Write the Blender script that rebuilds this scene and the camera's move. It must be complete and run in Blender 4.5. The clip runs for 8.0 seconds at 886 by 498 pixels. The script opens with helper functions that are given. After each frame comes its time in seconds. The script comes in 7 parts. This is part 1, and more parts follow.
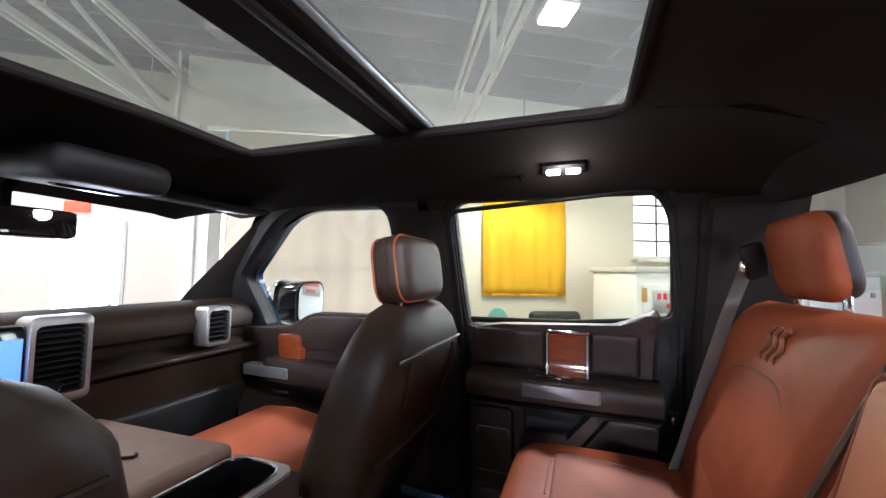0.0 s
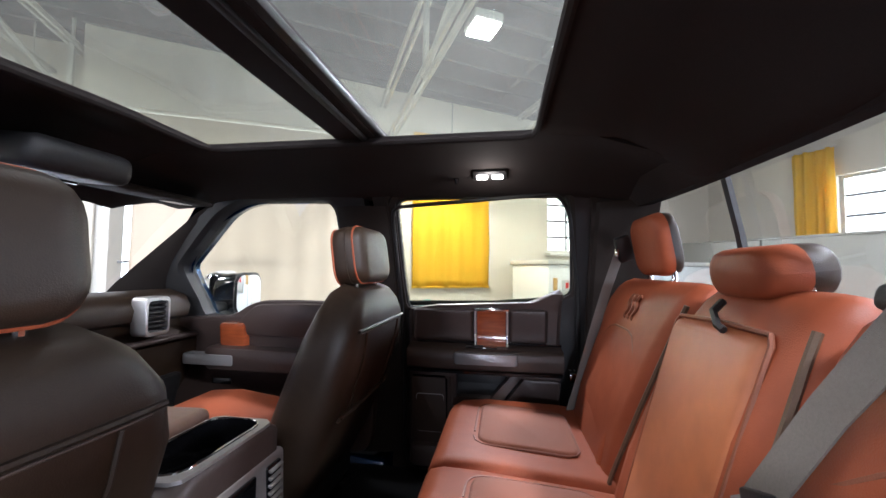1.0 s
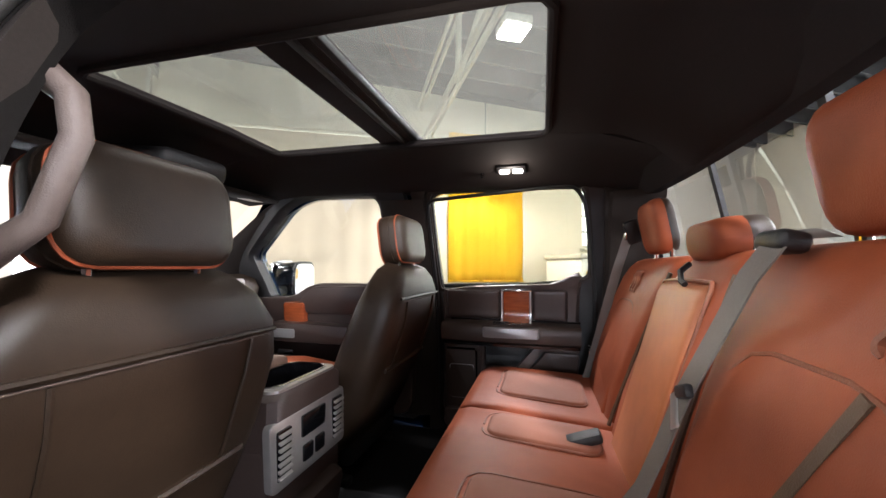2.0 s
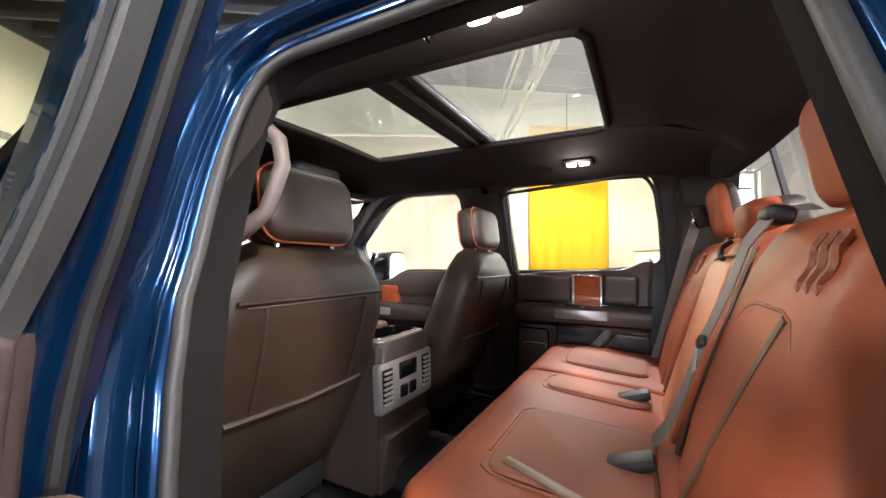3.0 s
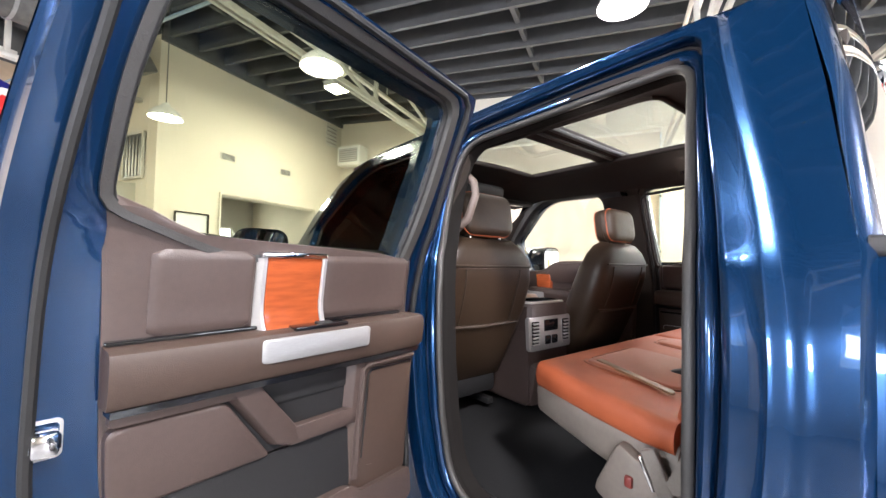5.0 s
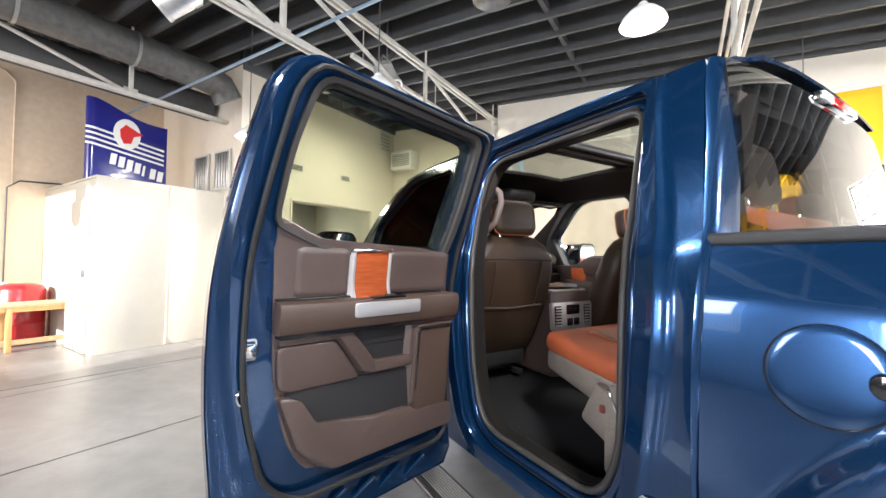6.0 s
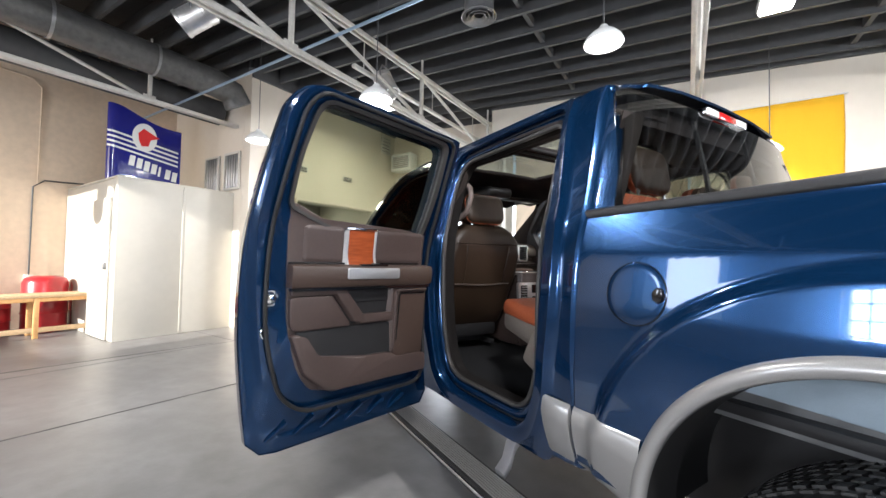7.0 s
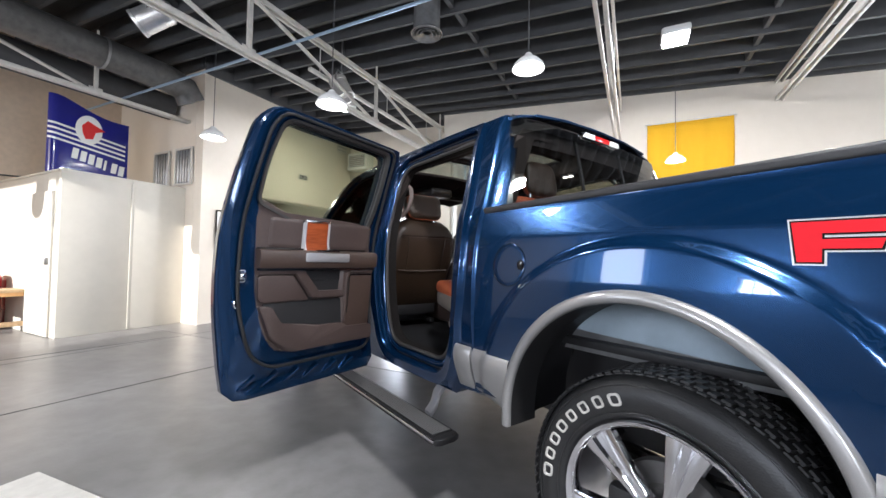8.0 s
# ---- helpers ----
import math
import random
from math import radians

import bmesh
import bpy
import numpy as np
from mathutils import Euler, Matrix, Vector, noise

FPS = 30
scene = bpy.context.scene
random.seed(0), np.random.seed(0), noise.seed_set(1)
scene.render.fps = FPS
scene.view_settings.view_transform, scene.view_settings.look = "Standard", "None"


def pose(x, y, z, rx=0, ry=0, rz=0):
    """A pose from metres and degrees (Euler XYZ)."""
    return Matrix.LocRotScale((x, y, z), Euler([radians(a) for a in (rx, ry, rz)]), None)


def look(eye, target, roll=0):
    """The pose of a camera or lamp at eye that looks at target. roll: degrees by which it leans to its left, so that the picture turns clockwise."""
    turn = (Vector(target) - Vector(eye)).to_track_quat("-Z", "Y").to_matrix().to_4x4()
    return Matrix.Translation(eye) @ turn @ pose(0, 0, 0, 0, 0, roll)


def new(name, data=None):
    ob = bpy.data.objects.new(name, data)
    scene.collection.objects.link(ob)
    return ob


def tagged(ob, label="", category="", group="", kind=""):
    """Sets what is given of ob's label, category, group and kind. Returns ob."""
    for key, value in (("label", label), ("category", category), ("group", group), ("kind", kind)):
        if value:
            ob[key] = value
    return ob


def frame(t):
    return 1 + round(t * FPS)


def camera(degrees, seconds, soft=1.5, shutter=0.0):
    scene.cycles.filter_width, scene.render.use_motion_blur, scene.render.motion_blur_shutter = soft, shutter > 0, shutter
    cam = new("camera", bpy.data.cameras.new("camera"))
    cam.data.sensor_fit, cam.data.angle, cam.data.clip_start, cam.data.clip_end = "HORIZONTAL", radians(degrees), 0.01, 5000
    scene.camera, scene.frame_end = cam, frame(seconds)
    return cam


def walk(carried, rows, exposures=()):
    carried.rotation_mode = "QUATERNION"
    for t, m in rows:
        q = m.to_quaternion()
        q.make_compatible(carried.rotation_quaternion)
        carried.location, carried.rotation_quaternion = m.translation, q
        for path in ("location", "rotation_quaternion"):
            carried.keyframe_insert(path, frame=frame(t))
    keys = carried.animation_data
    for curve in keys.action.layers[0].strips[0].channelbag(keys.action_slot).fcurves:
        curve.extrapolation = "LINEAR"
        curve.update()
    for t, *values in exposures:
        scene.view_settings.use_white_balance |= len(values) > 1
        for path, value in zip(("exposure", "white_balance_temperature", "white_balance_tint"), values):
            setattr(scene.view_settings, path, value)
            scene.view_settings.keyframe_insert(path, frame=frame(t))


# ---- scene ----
cam = camera(98.8, 8.0)
PATH = [
    (0, (0.655, -0.572, 1.547), (-0.035, 1.302, 1.664), 1.0),
    (0.5, (0.648, -0.669, 1.525), (0.259, 1.289, 1.645), 0.7),
    (1, (0.652, -0.779, 1.515), (0.338, 1.194, 1.616), 0.6),
    (1.2, (0.661, -0.816, 1.497), (0.346, 1.157, 1.603), 0.5),
    (2.3, (0.745, -1.037, 1.441), (0.114, 0.858, 1.528), 0.6),
    (2.5, (0.761, -1.07, 1.434), (0.041, 0.794, 1.516), 0.7),
    (3, (0.836, -1.179, 1.405), (-0.083, 0.596, 1.474), 0.5),
    (3.5, (0.915, -1.299, 1.38), (-0.172, 0.379, 1.452), 0.8),
    (4, (1.007, -1.407, 1.361), (-0.264, 0.136, 1.427), 1.0),
    (4.5, (1.132, -1.49, 1.345), (-0.3, -0.095, 1.403), 1.4),
    (5, (1.246, -1.628, 1.34), (-0.321, -0.387, 1.404), 1.3),
    (5.2, (1.309, -1.687, 1.34), (-0.302, -0.503, 1.395), 1.3),
    (6.3, (1.73, -1.83, 1.301), (-0.005, -0.837, 1.355), 0.9),
    (6.5, (1.814, -1.846, 1.273), (0.075, -0.859, 1.33), 1.0),
    (7, (1.989, -1.885, 1.222), (0.261, -0.879, 1.282), 1.1),
    (7.5, (2.177, -1.929, 1.194), (0.508, -0.829, 1.257), 1.1),
    (8, (2.4, -2.017, 1.159), (0.79, -0.831, 1.218), 1.0),
]
walk(cam, [(t, look(eye, target, roll)) for t, eye, target, roll in PATH],
     [(0, 0.80, 5600, 14), (1.2, 0.90, 5600, 14), (2.5, 1.16, 6250, 14), (3.0, 1.38, 6200, 14), (3.5, 1.52, 5850, 15), (4.5, 1.40, 5900, 16), (5.2, 1.50, 6250, 14),
      (6.3, 0.70, 6150, 12), (7.0, 0.40, 6050, 12), (8.0, 0.18, 5900, 13)])

# ---------- world and large lights ----------
world = bpy.data.worlds.new("sky")
scene.world = world
world.use_nodes = True
_wn = world.node_tree
_sky = _wn.nodes.new("ShaderNodeTexSky")
_sky.sky_type, _sky.sun_disc = "NISHITA", False
_sky.sun_elevation, _sky.sun_rotation = radians(18), radians(150)
_wn.links.new(_sky.outputs[0], _wn.nodes["Background"].inputs[0])
_wn.nodes["Background"].inputs[1].default_value = 0.15

ROOM_TURN = 27.0                      # the hall stands at this angle to the truck
RM = pose(0, 0, 0, 0, 0, ROOM_TURN)


def lamp(name, kind, m, power, colour=(1, 1, 1), **more):
    data = bpy.data.lights.new(name, kind)
    data.energy, data.color = power, colour
    if kind == "AREA":
        data.shape = "RECTANGLE"
        data.size, data.size_y = more["size"]
    elif kind == "SUN":
        data.angle = radians(0.5)
    else:
        data.shadow_soft_size = more.get("radius", 0.1)
    ob = new(name, data)
    ob.matrix_world = m
    return ob


SUN = lamp("sun", "SUN", RM @ look((-6.5, -10, 3.3), (-6.9, 0, 0)), 10.0, (1.0, 0.92, 0.80))


# ---------- materials ----------
def mat(name, colour, rough=0.6, metal=0.0, grain=0.0, scale=40.0, bump=0.0, bscale=200.0, coat=0.0, second=None, big=0.0, bigscale=2.0,
        sheen=0.0, spec=0.5, stretch=(1, 1, 1)):
    """A surface with variation at two scales: grain (fine) and big (coarse), and a fine relief."""
    m = bpy.data.materials.new(name)
    m.use_nodes = True
    nt = m.node_tree
    b = nt.nodes["Principled BSDF"]
    b.inputs["Roughness"].default_value = rough
    b.inputs["Metallic"].default_value = metal
    b.inputs["Coat Weight"].default_value = coat
    b.inputs["Coat Roughness"].default_value = 0.03
    b.inputs["Sheen Weight"].default_value = sheen
    b.inputs["Specular IOR Level"].default_value = spec
    tc = nt.nodes.new("ShaderNodeTexCoord")
    mp = nt.nodes.new("ShaderNodeMapping")
    mp.inputs["Scale"].default_value = stretch
    nt.links.new(tc.outputs["Object"], mp.inputs[0])
    second = second or tuple(c * 0.6 for c in colour)

    def noise_tex(s, detail=4.0):
        n = nt.nodes.new("ShaderNodeTexNoise")
        n.inputs["Scale"].default_value, n.inputs["Detail"].default_value = s, detail
        nt.links.new(mp.outputs[0], n.inputs["Vector"])
        return n
    b.inputs["Base Color"].default_value = (*colour, 1)
    last = None
    for amount, s in ((grain, scale), (big, bigscale)):
        if amount:
            mix = nt.nodes.new("ShaderNodeMix")
            mix.data_type = "RGBA"
            ramp = nt.nodes.new("ShaderNodeMapRange")
            ramp.inputs["From Min"].default_value, ramp.inputs["From Max"].default_value = 0.35, 0.7
            ramp.inputs["To Max"].default_value = amount
            nt.links.new(noise_tex(s).outputs["Fac"], ramp.inputs["Value"])
            nt.links.new(ramp.outputs[0], mix.inputs["Factor"])
            if last:
                nt.links.new(last, mix.inputs["A"])
            else:
                mix.inputs["A"].default_value = (*colour, 1)
            mix.inputs["B"].default_value = (*second, 1)
            last = mix.outputs["Result"]
    if last:
        nt.links.new(last, b.inputs["Base Color"])
    if bump:
        bp = nt.nodes.new("ShaderNodeBump")
        bp.inputs["Strength"].default_value, bp.inputs["Distance"].default_value = bump, 0.002
        nt.links.new(noise_tex(bscale, 3.0).outputs["Fac"], bp.inputs["Height"])
        nt.links.new(bp.outputs[0], b.inputs["Normal"])
    return m


def glass(name, tint, rough=0.0, gloss=1.0, dust=0.0):
    """Thin pane: tinted see-through with a Fresnel mirror on top; dust: a thin pale film that scatters light."""
    m = bpy.data.materials.new(name)
    m.use_nodes = True
    nt = m.node_tree
    nt.nodes.remove(nt.nodes["Principled BSDF"])
    tr, gl, lw, mx = (nt.nodes.new("ShaderNode" + k) for k in ("BsdfTransparent", "BsdfGlossy", "LayerWeight", "MixShader"))
    tr.inputs[0].default_value = (*tint, 1)
    gl.inputs["Roughness"].default_value = rough
    lw.inputs[0].default_value = 0.5
    power, mul = nt.nodes.new("ShaderNodeMath"), nt.nodes.new("ShaderNodeMath")
    power.operation, mul.operation = "POWER", "MULTIPLY_ADD"
    power.inputs[1].default_value = 5.0
    mul.inputs[1].default_value, mul.inputs[2].default_value = 0.95 * gloss, 0.04 * gloss
    nt.links.new(lw.outputs["Facing"], power.inputs[0])
    nt.links.new(power.outputs[0], mul.inputs[0])
    nt.links.new(mul.outputs[0], mx.inputs[0])
    clear = tr.outputs[0]
    if dust:
        film, back, add, md = (nt.nodes.new("ShaderNode" + k) for k in ("BsdfTranslucent", "BsdfDiffuse", "MixShader", "MixShader"))
        noise, rng, tc = nt.nodes.new("ShaderNodeTexNoise"), nt.nodes.new("ShaderNodeMapRange"), nt.nodes.new("ShaderNodeTexCoord")
        noise.inputs["Scale"].default_value, noise.inputs["Detail"].default_value = 3.5, 5.0
        nt.links.new(tc.outputs["Object"], noise.inputs["Vector"])
        nt.links.new(noise.outputs["Fac"], rng.inputs["Value"])
        rng.inputs["To Min"].default_value, rng.inputs["To Max"].default_value = dust * 0.5, dust * 1.5
        film.inputs[0].default_value = back.inputs[0].default_value = (0.80, 0.80, 0.76, 1)
        add.inputs[0].default_value = 0.5
        nt.links.new(film.outputs[0], add.inputs[1])
        nt.links.new(back.outputs[0], add.inputs[2])
        nt.links.new(rng.outputs[0], md.inputs[0])
        nt.links.new(clear, md.inputs[1])
        nt.links.new(add.outputs[0], md.inputs[2])
        clear = md.outputs[0]
    nt.links.new(clear, mx.inputs[1])
    nt.links.new(gl.outputs[0], mx.inputs[2])
    nt.links.new(mx.outputs[0], nt.nodes["Material Output"].inputs[0])
    return m


def glow(name, colour, strength):
    m = bpy.data.materials.new(name)
    m.use_nodes = True
    b = m.node_tree.nodes["Principled BSDF"]
    b.inputs["Base Color"].default_value = (*colour, 1)
    b.inputs["Emission Color"].default_value = (*colour, 1)
    b.inputs["Emission Strength"].default_value = strength
    return m


def cloth(name, colour, through_part, bump=0.3, second=None):
    """Woven cloth that lets part of the light through."""
    m = mat(name, colour, 0.9, grain=0.25, scale=120, bump=bump, bscale=350, big=0.3, bigscale=1.5, second=second)
    nt = m.node_tree
    tl, mx = nt.nodes.new("ShaderNodeBsdfTranslucent"), nt.nodes.new("ShaderNodeMixShader")
    tl.inputs[0].default_value = (*colour, 1)
    mx.inputs[0].default_value = through_part
    nt.links.new(nt.nodes["Principled BSDF"].outputs[0], mx.inputs[1])
    nt.links.new(tl.outputs[0], mx.inputs[2])
    nt.links.new(mx.outputs[0], nt.nodes["Material Output"].inputs[0])
    return m


PAINT = mat("blue_metallic_paint", (0.0032, 0.028, 0.085), 0.22, metal=0.72, grain=0.35, scale=900, coat=0.8, second=(0.005, 0.055, 0.165))
CANMETAL = mat("worn_bright_aluminium", (0.80, 0.79, 0.77), 0.28, metal=0.8, grain=0.35, scale=25, bump=0.2, bscale=60)
CLAD = mat("grey_lower_paint", (0.30, 0.292, 0.282), 0.33, metal=0.5, grain=0.3, scale=700, coat=0.7)
BROWN = mat("dark_brown_leather", (0.032, 0.019, 0.011), 0.45, grain=0.4, scale=60, bump=0.22, bscale=520, big=0.35, bigscale=5, spec=0.36)
LIDLEATHER = mat("brown_lid_leather", (0.28, 0.175, 0.135), 0.42, grain=0.35, scale=40, bump=0.25, bscale=480, big=0.3, bigscale=5)
JAMB = mat("dark_jamb_trim", (0.0065, 0.0052, 0.0046), 0.85, grain=0.4, scale=250, bump=0.3, bscale=800, spec=0.15)
SADDLE = mat("saddle_leather", (0.34, 0.082, 0.031), 0.52, grain=0.35, scale=25, bump=0.28, bscale=480, big=0.5, bigscale=4, second=(0.21, 0.046, 0.017), spec=0.3)
EMBOSS = mat("embossed_leather", (0.22, 0.066, 0.030), 0.5, grain=0.3, scale=60, bump=0.4, bscale=400)
STITCH = mat("stitching_thread", (0.085, 0.056, 0.042), 0.8, grain=0.5, scale=400, bump=0.5, bscale=900)
CRACK = mat("dark_crack_filler", (0.115, 0.110, 0.105), 0.6, grain=0.5, scale=12, bump=0.3, bscale=90)
JOINTC = mat("dark_joint_filler", (0.17, 0.165, 0.16), 0.7, grain=0.5, scale=12, bump=0.3, bscale=90)
PANELMAT = mat("brown_door_plastic", (0.057, 0.0385, 0.033), 0.42, grain=0.3, scale=90, bump=0.22, bscale=600, big=0.2, bigscale=6)
ARMLEATHER = mat("armrest_leather", (0.050, 0.031, 0.023), 0.46, grain=0.3, scale=90, bump=0.22, bscale=600, big=0.2, bigscale=6)
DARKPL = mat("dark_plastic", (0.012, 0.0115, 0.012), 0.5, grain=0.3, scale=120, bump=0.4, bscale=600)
LINER = mat("black_headliner_cloth", (0.025, 0.0205, 0.0195), 0.95, grain=0.4, scale=300, bump=0.4, bscale=900, big=0.2, bigscale=4, spec=0.2)
PILLAR = mat("grey_brown_pillar_trim", (0.027, 0.021, 0.018), 0.8, grain=0.4, scale=250, bump=0.4, bscale=800, spec=0.2)
CARPET = mat("black_carpet", (0.008, 0.008, 0.009), 0.95, grain=0.6, scale=200, bump=1.0, bscale=500, second=(0.018, 0.018, 0.018), spec=0.2)
RUBBER = mat("black_rubber", (0.012, 0.0115, 0.0115), 0.55, grain=0.3, scale=80, bump=0.3, bscale=300, spec=0.35)
SEAL = mat("grey_rubber_seal", (0.030, 0.028, 0.026), 0.5, grain=0.3, scale=80, bump=0.3, bscale=300)
CHROME = mat("chrome", (0.82, 0.82, 0.84), 0.08, metal=1.0, grain=0.1, scale=30)
ALU = mat("brushed_aluminium", (0.37, 0.365, 0.365), 0.34, metal=0.55, grain=0.25, scale=90, bump=0.15, bscale=300, stretch=(1, 1, 12))
SATIN = mat("satin_silver_trim", (0.50, 0.48, 0.46), 0.35, metal=0.7, grain=0.15, scale=60)
WOOD = mat("red_brown_wood", (0.30, 0.066, 0.020), 0.16, grain=0.55, scale=14, coat=1.0, second=(0.15, 0.030, 0.010), stretch=(1.2, 1.2, 9))
BLACKG = mat("gloss_black", (0.006, 0.006, 0.007), 0.12, grain=0.2, scale=40, coat=0.5)
TANPANEL = mat("light_tan_leather", (0.42, 0.132, 0.046), 0.5, grain=0.35, scale=25, bump=0.25, bscale=480, big=0.4, bigscale=4, second=(0.26, 0.078, 0.034))
BELT = mat("grey_webbing", (0.165, 0.145, 0.125), 0.75, grain=0.3, scale=300, bump=0.6, bscale=900)
GLASS_CLEAR = glass("clear_glass", (0.96, 0.975, 0.965))
GLASS_GREEN = glass("faintly_green_glass", (0.85, 0.87, 0.84))
GLASS_TINT = glass("privacy_glass", (0.68, 0.69, 0.61))
GLASS_REAR = glass("rear_privacy_glass", (0.36, 0.372, 0.36), gloss=2.0)
GLASS_SMOKE = glass("smoke_glass", (0.62, 0.635, 0.54), gloss=0.35)
GLASS_ROOF = glass("roof_glass", (0.66, 0.69, 0.62), dust=0.16)
GLASS_DARK = glass("dark_glass", (0.035, 0.042, 0.050), gloss=0.14)
MIRROR = mat("mirror", (0.85, 0.86, 0.88), 0.02, metal=1.0)
TYRE = mat("tyre_rubber", (0.016, 0.016, 0.016), 0.42, grain=0.4, scale=40, bump=0.4, bscale=200, second=(0.03, 0.029, 0.028))
WHITE_LETTER = mat("white_rubber", (0.55, 0.53, 0.48), 0.7, grain=0.4, scale=60)
CONCRETE = mat("worn_concrete", (0.225, 0.217, 0.212), 0.34, grain=0.5, scale=7, bump=0.25, bscale=45, big=0.8, bigscale=0.9, second=(0.115, 0.110, 0.107))
# cream paint at about a third: dimness put into the unseen walls' colour
DIMWALL = mat("dimmed_cream_paint", (0.24, 0.215, 0.185), 0.8, grain=0.2, scale=9, bump=0.35, bscale=90, big=0.25, bigscale=0.6)
CREAM = mat("cream_wall_paint", (0.68, 0.62, 0.53), 0.75, grain=0.14, scale=9, bump=0.35, bscale=90, big=0.25, bigscale=0.6, second=(0.54, 0.48, 0.39))
WHITE = mat("white_panel_paint", (0.49, 0.468, 0.41), 0.5, grain=0.1, scale=8, bump=0.15, bscale=60, big=0.15, bigscale=1.0)
TANWALL = mat("tan_brick_paint", (0.74, 0.60, 0.45), 0.8, grain=0.25, scale=12, bump=0.6, bscale=50, big=0.3, bigscale=0.9)
JOIST = mat("dark_grey_joist", (0.060, 0.061, 0.063), 0.7, grain=0.5, scale=12, bump=0.4, bscale=80, second=(0.08, 0.08, 0.08))
DECK = mat("dark_roof_deck", (0.024, 0.025, 0.026), 0.85, grain=0.4, scale=10, bump=0.4, bscale=60)
TRUSS = mat("pale_truss_paint", (0.60, 0.58, 0.53), 0.55, grain=0.3, scale=20, bump=0.3, bscale=90)
GALV = mat("galvanised_duct", (0.32, 0.32, 0.32), 0.4, metal=0.7, grain=0.5, scale=15, second=(0.18, 0.18, 0.18))
YELLOW = cloth("yellow_cloth", (0.88, 0.53, 0.02), 0.35, second=(0.82, 0.46, 0.015))
TARP = cloth("beige_tarp", (0.66, 0.58, 0.48), 0.45, second=(0.58, 0.50, 0.41))
ROOMBLUE = mat("blue_sign_enamel", (0.012, 0.014, 0.19), 0.18, grain=0.2, scale=8, coat=0.8)
SIGNWHITE = mat("white_sign_enamel", (0.78, 0.78, 0.76), 0.25, grain=0.1, scale=10)
SIGNRED = mat("red_sign_enamel", (0.62, 0.03, 0.03), 0.25, grain=0.15, scale=10)
REDGLOSS = mat("red_plastic", (0.36, 0.02, 0.025), 0.3, grain=0.3, scale=12)
PLYWOOD = mat("pale_bench_wood", (0.60, 0.42, 0.24), 0.6, grain=0.4, scale=8, bump=0.3, bscale=60, stretch=(1, 6, 6))
LAMP_GLOW = glow("lamp_glass", (1.0, 0.96, 0.88), 30.0)
DOME_GLOW = glow("dome_lens", (1.0, 0.90, 0.78), 6.0)
SCREEN = glow("screen_glass", (0.10, 0.22, 0.60), 1.2)


# ---------- mesh helpers ----------
def finish(ob, angle=40):
    me = ob.data
    me.polygons.foreach_set("use_smooth", [True] * len(me.polygons))
    me.set_sharp_from_angle(angle=radians(angle))
    return ob


def part(name, bm, material, parent=None, label="", angle=40):
    """Links a bmesh as ONE mesh object under a thing or under a part."""
    me = bpy.data.meshes.new(name)
    bmesh.ops.recalc_face_normals(bm, faces=bm.faces)
    bm.to_mesh(me)
    bm.free()
    me.materials.append(material)
    ob = new(name, me)
    if parent is not None:
        ob.parent = parent
    finish(ob, angle)
    return tagged(ob, label) if label else ob


def thing(name, m, label, category, group="", kind=""):
    ob = new(name)
    ob.matrix_world = m
    return tagged(ob, label, category, group, kind)


def rbox(size, at=(0, 0, 0), r=0.01, seg=2, rot=(0, 0, 0), bm=None):
    """A box with rounded edges."""
    bm = bm or bmesh.new()
    vs = bmesh.ops.create_cube(bm, size=1, matrix=pose(*at, *rot) @ Matrix.Diagonal((*size, 1)))["verts"]
    if r:
        es = list({e for v in vs for e in v.link_edges})
        bmesh.ops.bevel(bm, geom=es, offset=min(r, min(size) * 0.49), segments=seg, affect="EDGES", profile=0.5)
    return bm


def rrect(w, h, r, n=5):
    """A rounded rectangle's loop about 0, 0."""
    r = min(r, w * 0.499, h * 0.499)
    out = []
    for cx, cy, a0 in ((w / 2 - r, h / 2 - r, 0), (-w / 2 + r, h / 2 - r, 90), (-w / 2 + r, -h / 2 + r, 180), (w / 2 - r, -h / 2 + r, 270)):
        for i in range(n):
            a = radians(a0 + 90 * i / (n - 1))
            out.append((cx + r * math.cos(a), cy + r * math.sin(a)))
    return out


def loft(loops, cap=True, closed=True, bm=None):
    """Skins a row of loops that have the same number of points."""
    bm = bm or bmesh.new()
    rows = [[bm.verts.new(p) for p in lp] for lp in loops]
    n = len(rows[0])
    for a, b in zip(rows, rows[1:]):
        for i in range(n if closed else n - 1):
            j = (i + 1) % n
            bm.faces.new((a[i], a[j], b[j], b[i]))
    if cap and closed:
        bm.faces.new(rows[0][::-1])
        bm.faces.new(rows[-1])
    return bm


def tube(points, r, n=8, closed=False, bm=None):
    pts = [Vector(p) for p in points]
    loops, up = [], Vector((0.13, 0.21, 0.97)).normalized()
    for i, p in enumerate(pts):
        a = pts[(i - 1) % len(pts)] if closed or i else p
        b = pts[(i + 1) % len(pts)] if closed or i < len(pts) - 1 else p
        d = (b - a).normalized()
        if abs(d.dot(up)) > 0.97:
            up = Vector((1, 0, 0))
        s = d.cross(up).normalized()
        up = s.cross(d).normalized()
        rr = r[i] if isinstance(r, (list, tuple)) else r
        loops.append([p + s * rr * math.cos(2 * math.pi * k / n) + up * rr * math.sin(2 * math.pi * k / n) for k in range(n)])
    if closed:
        loops.append(loops[0])
    return loft(loops, cap=not closed, bm=bm)


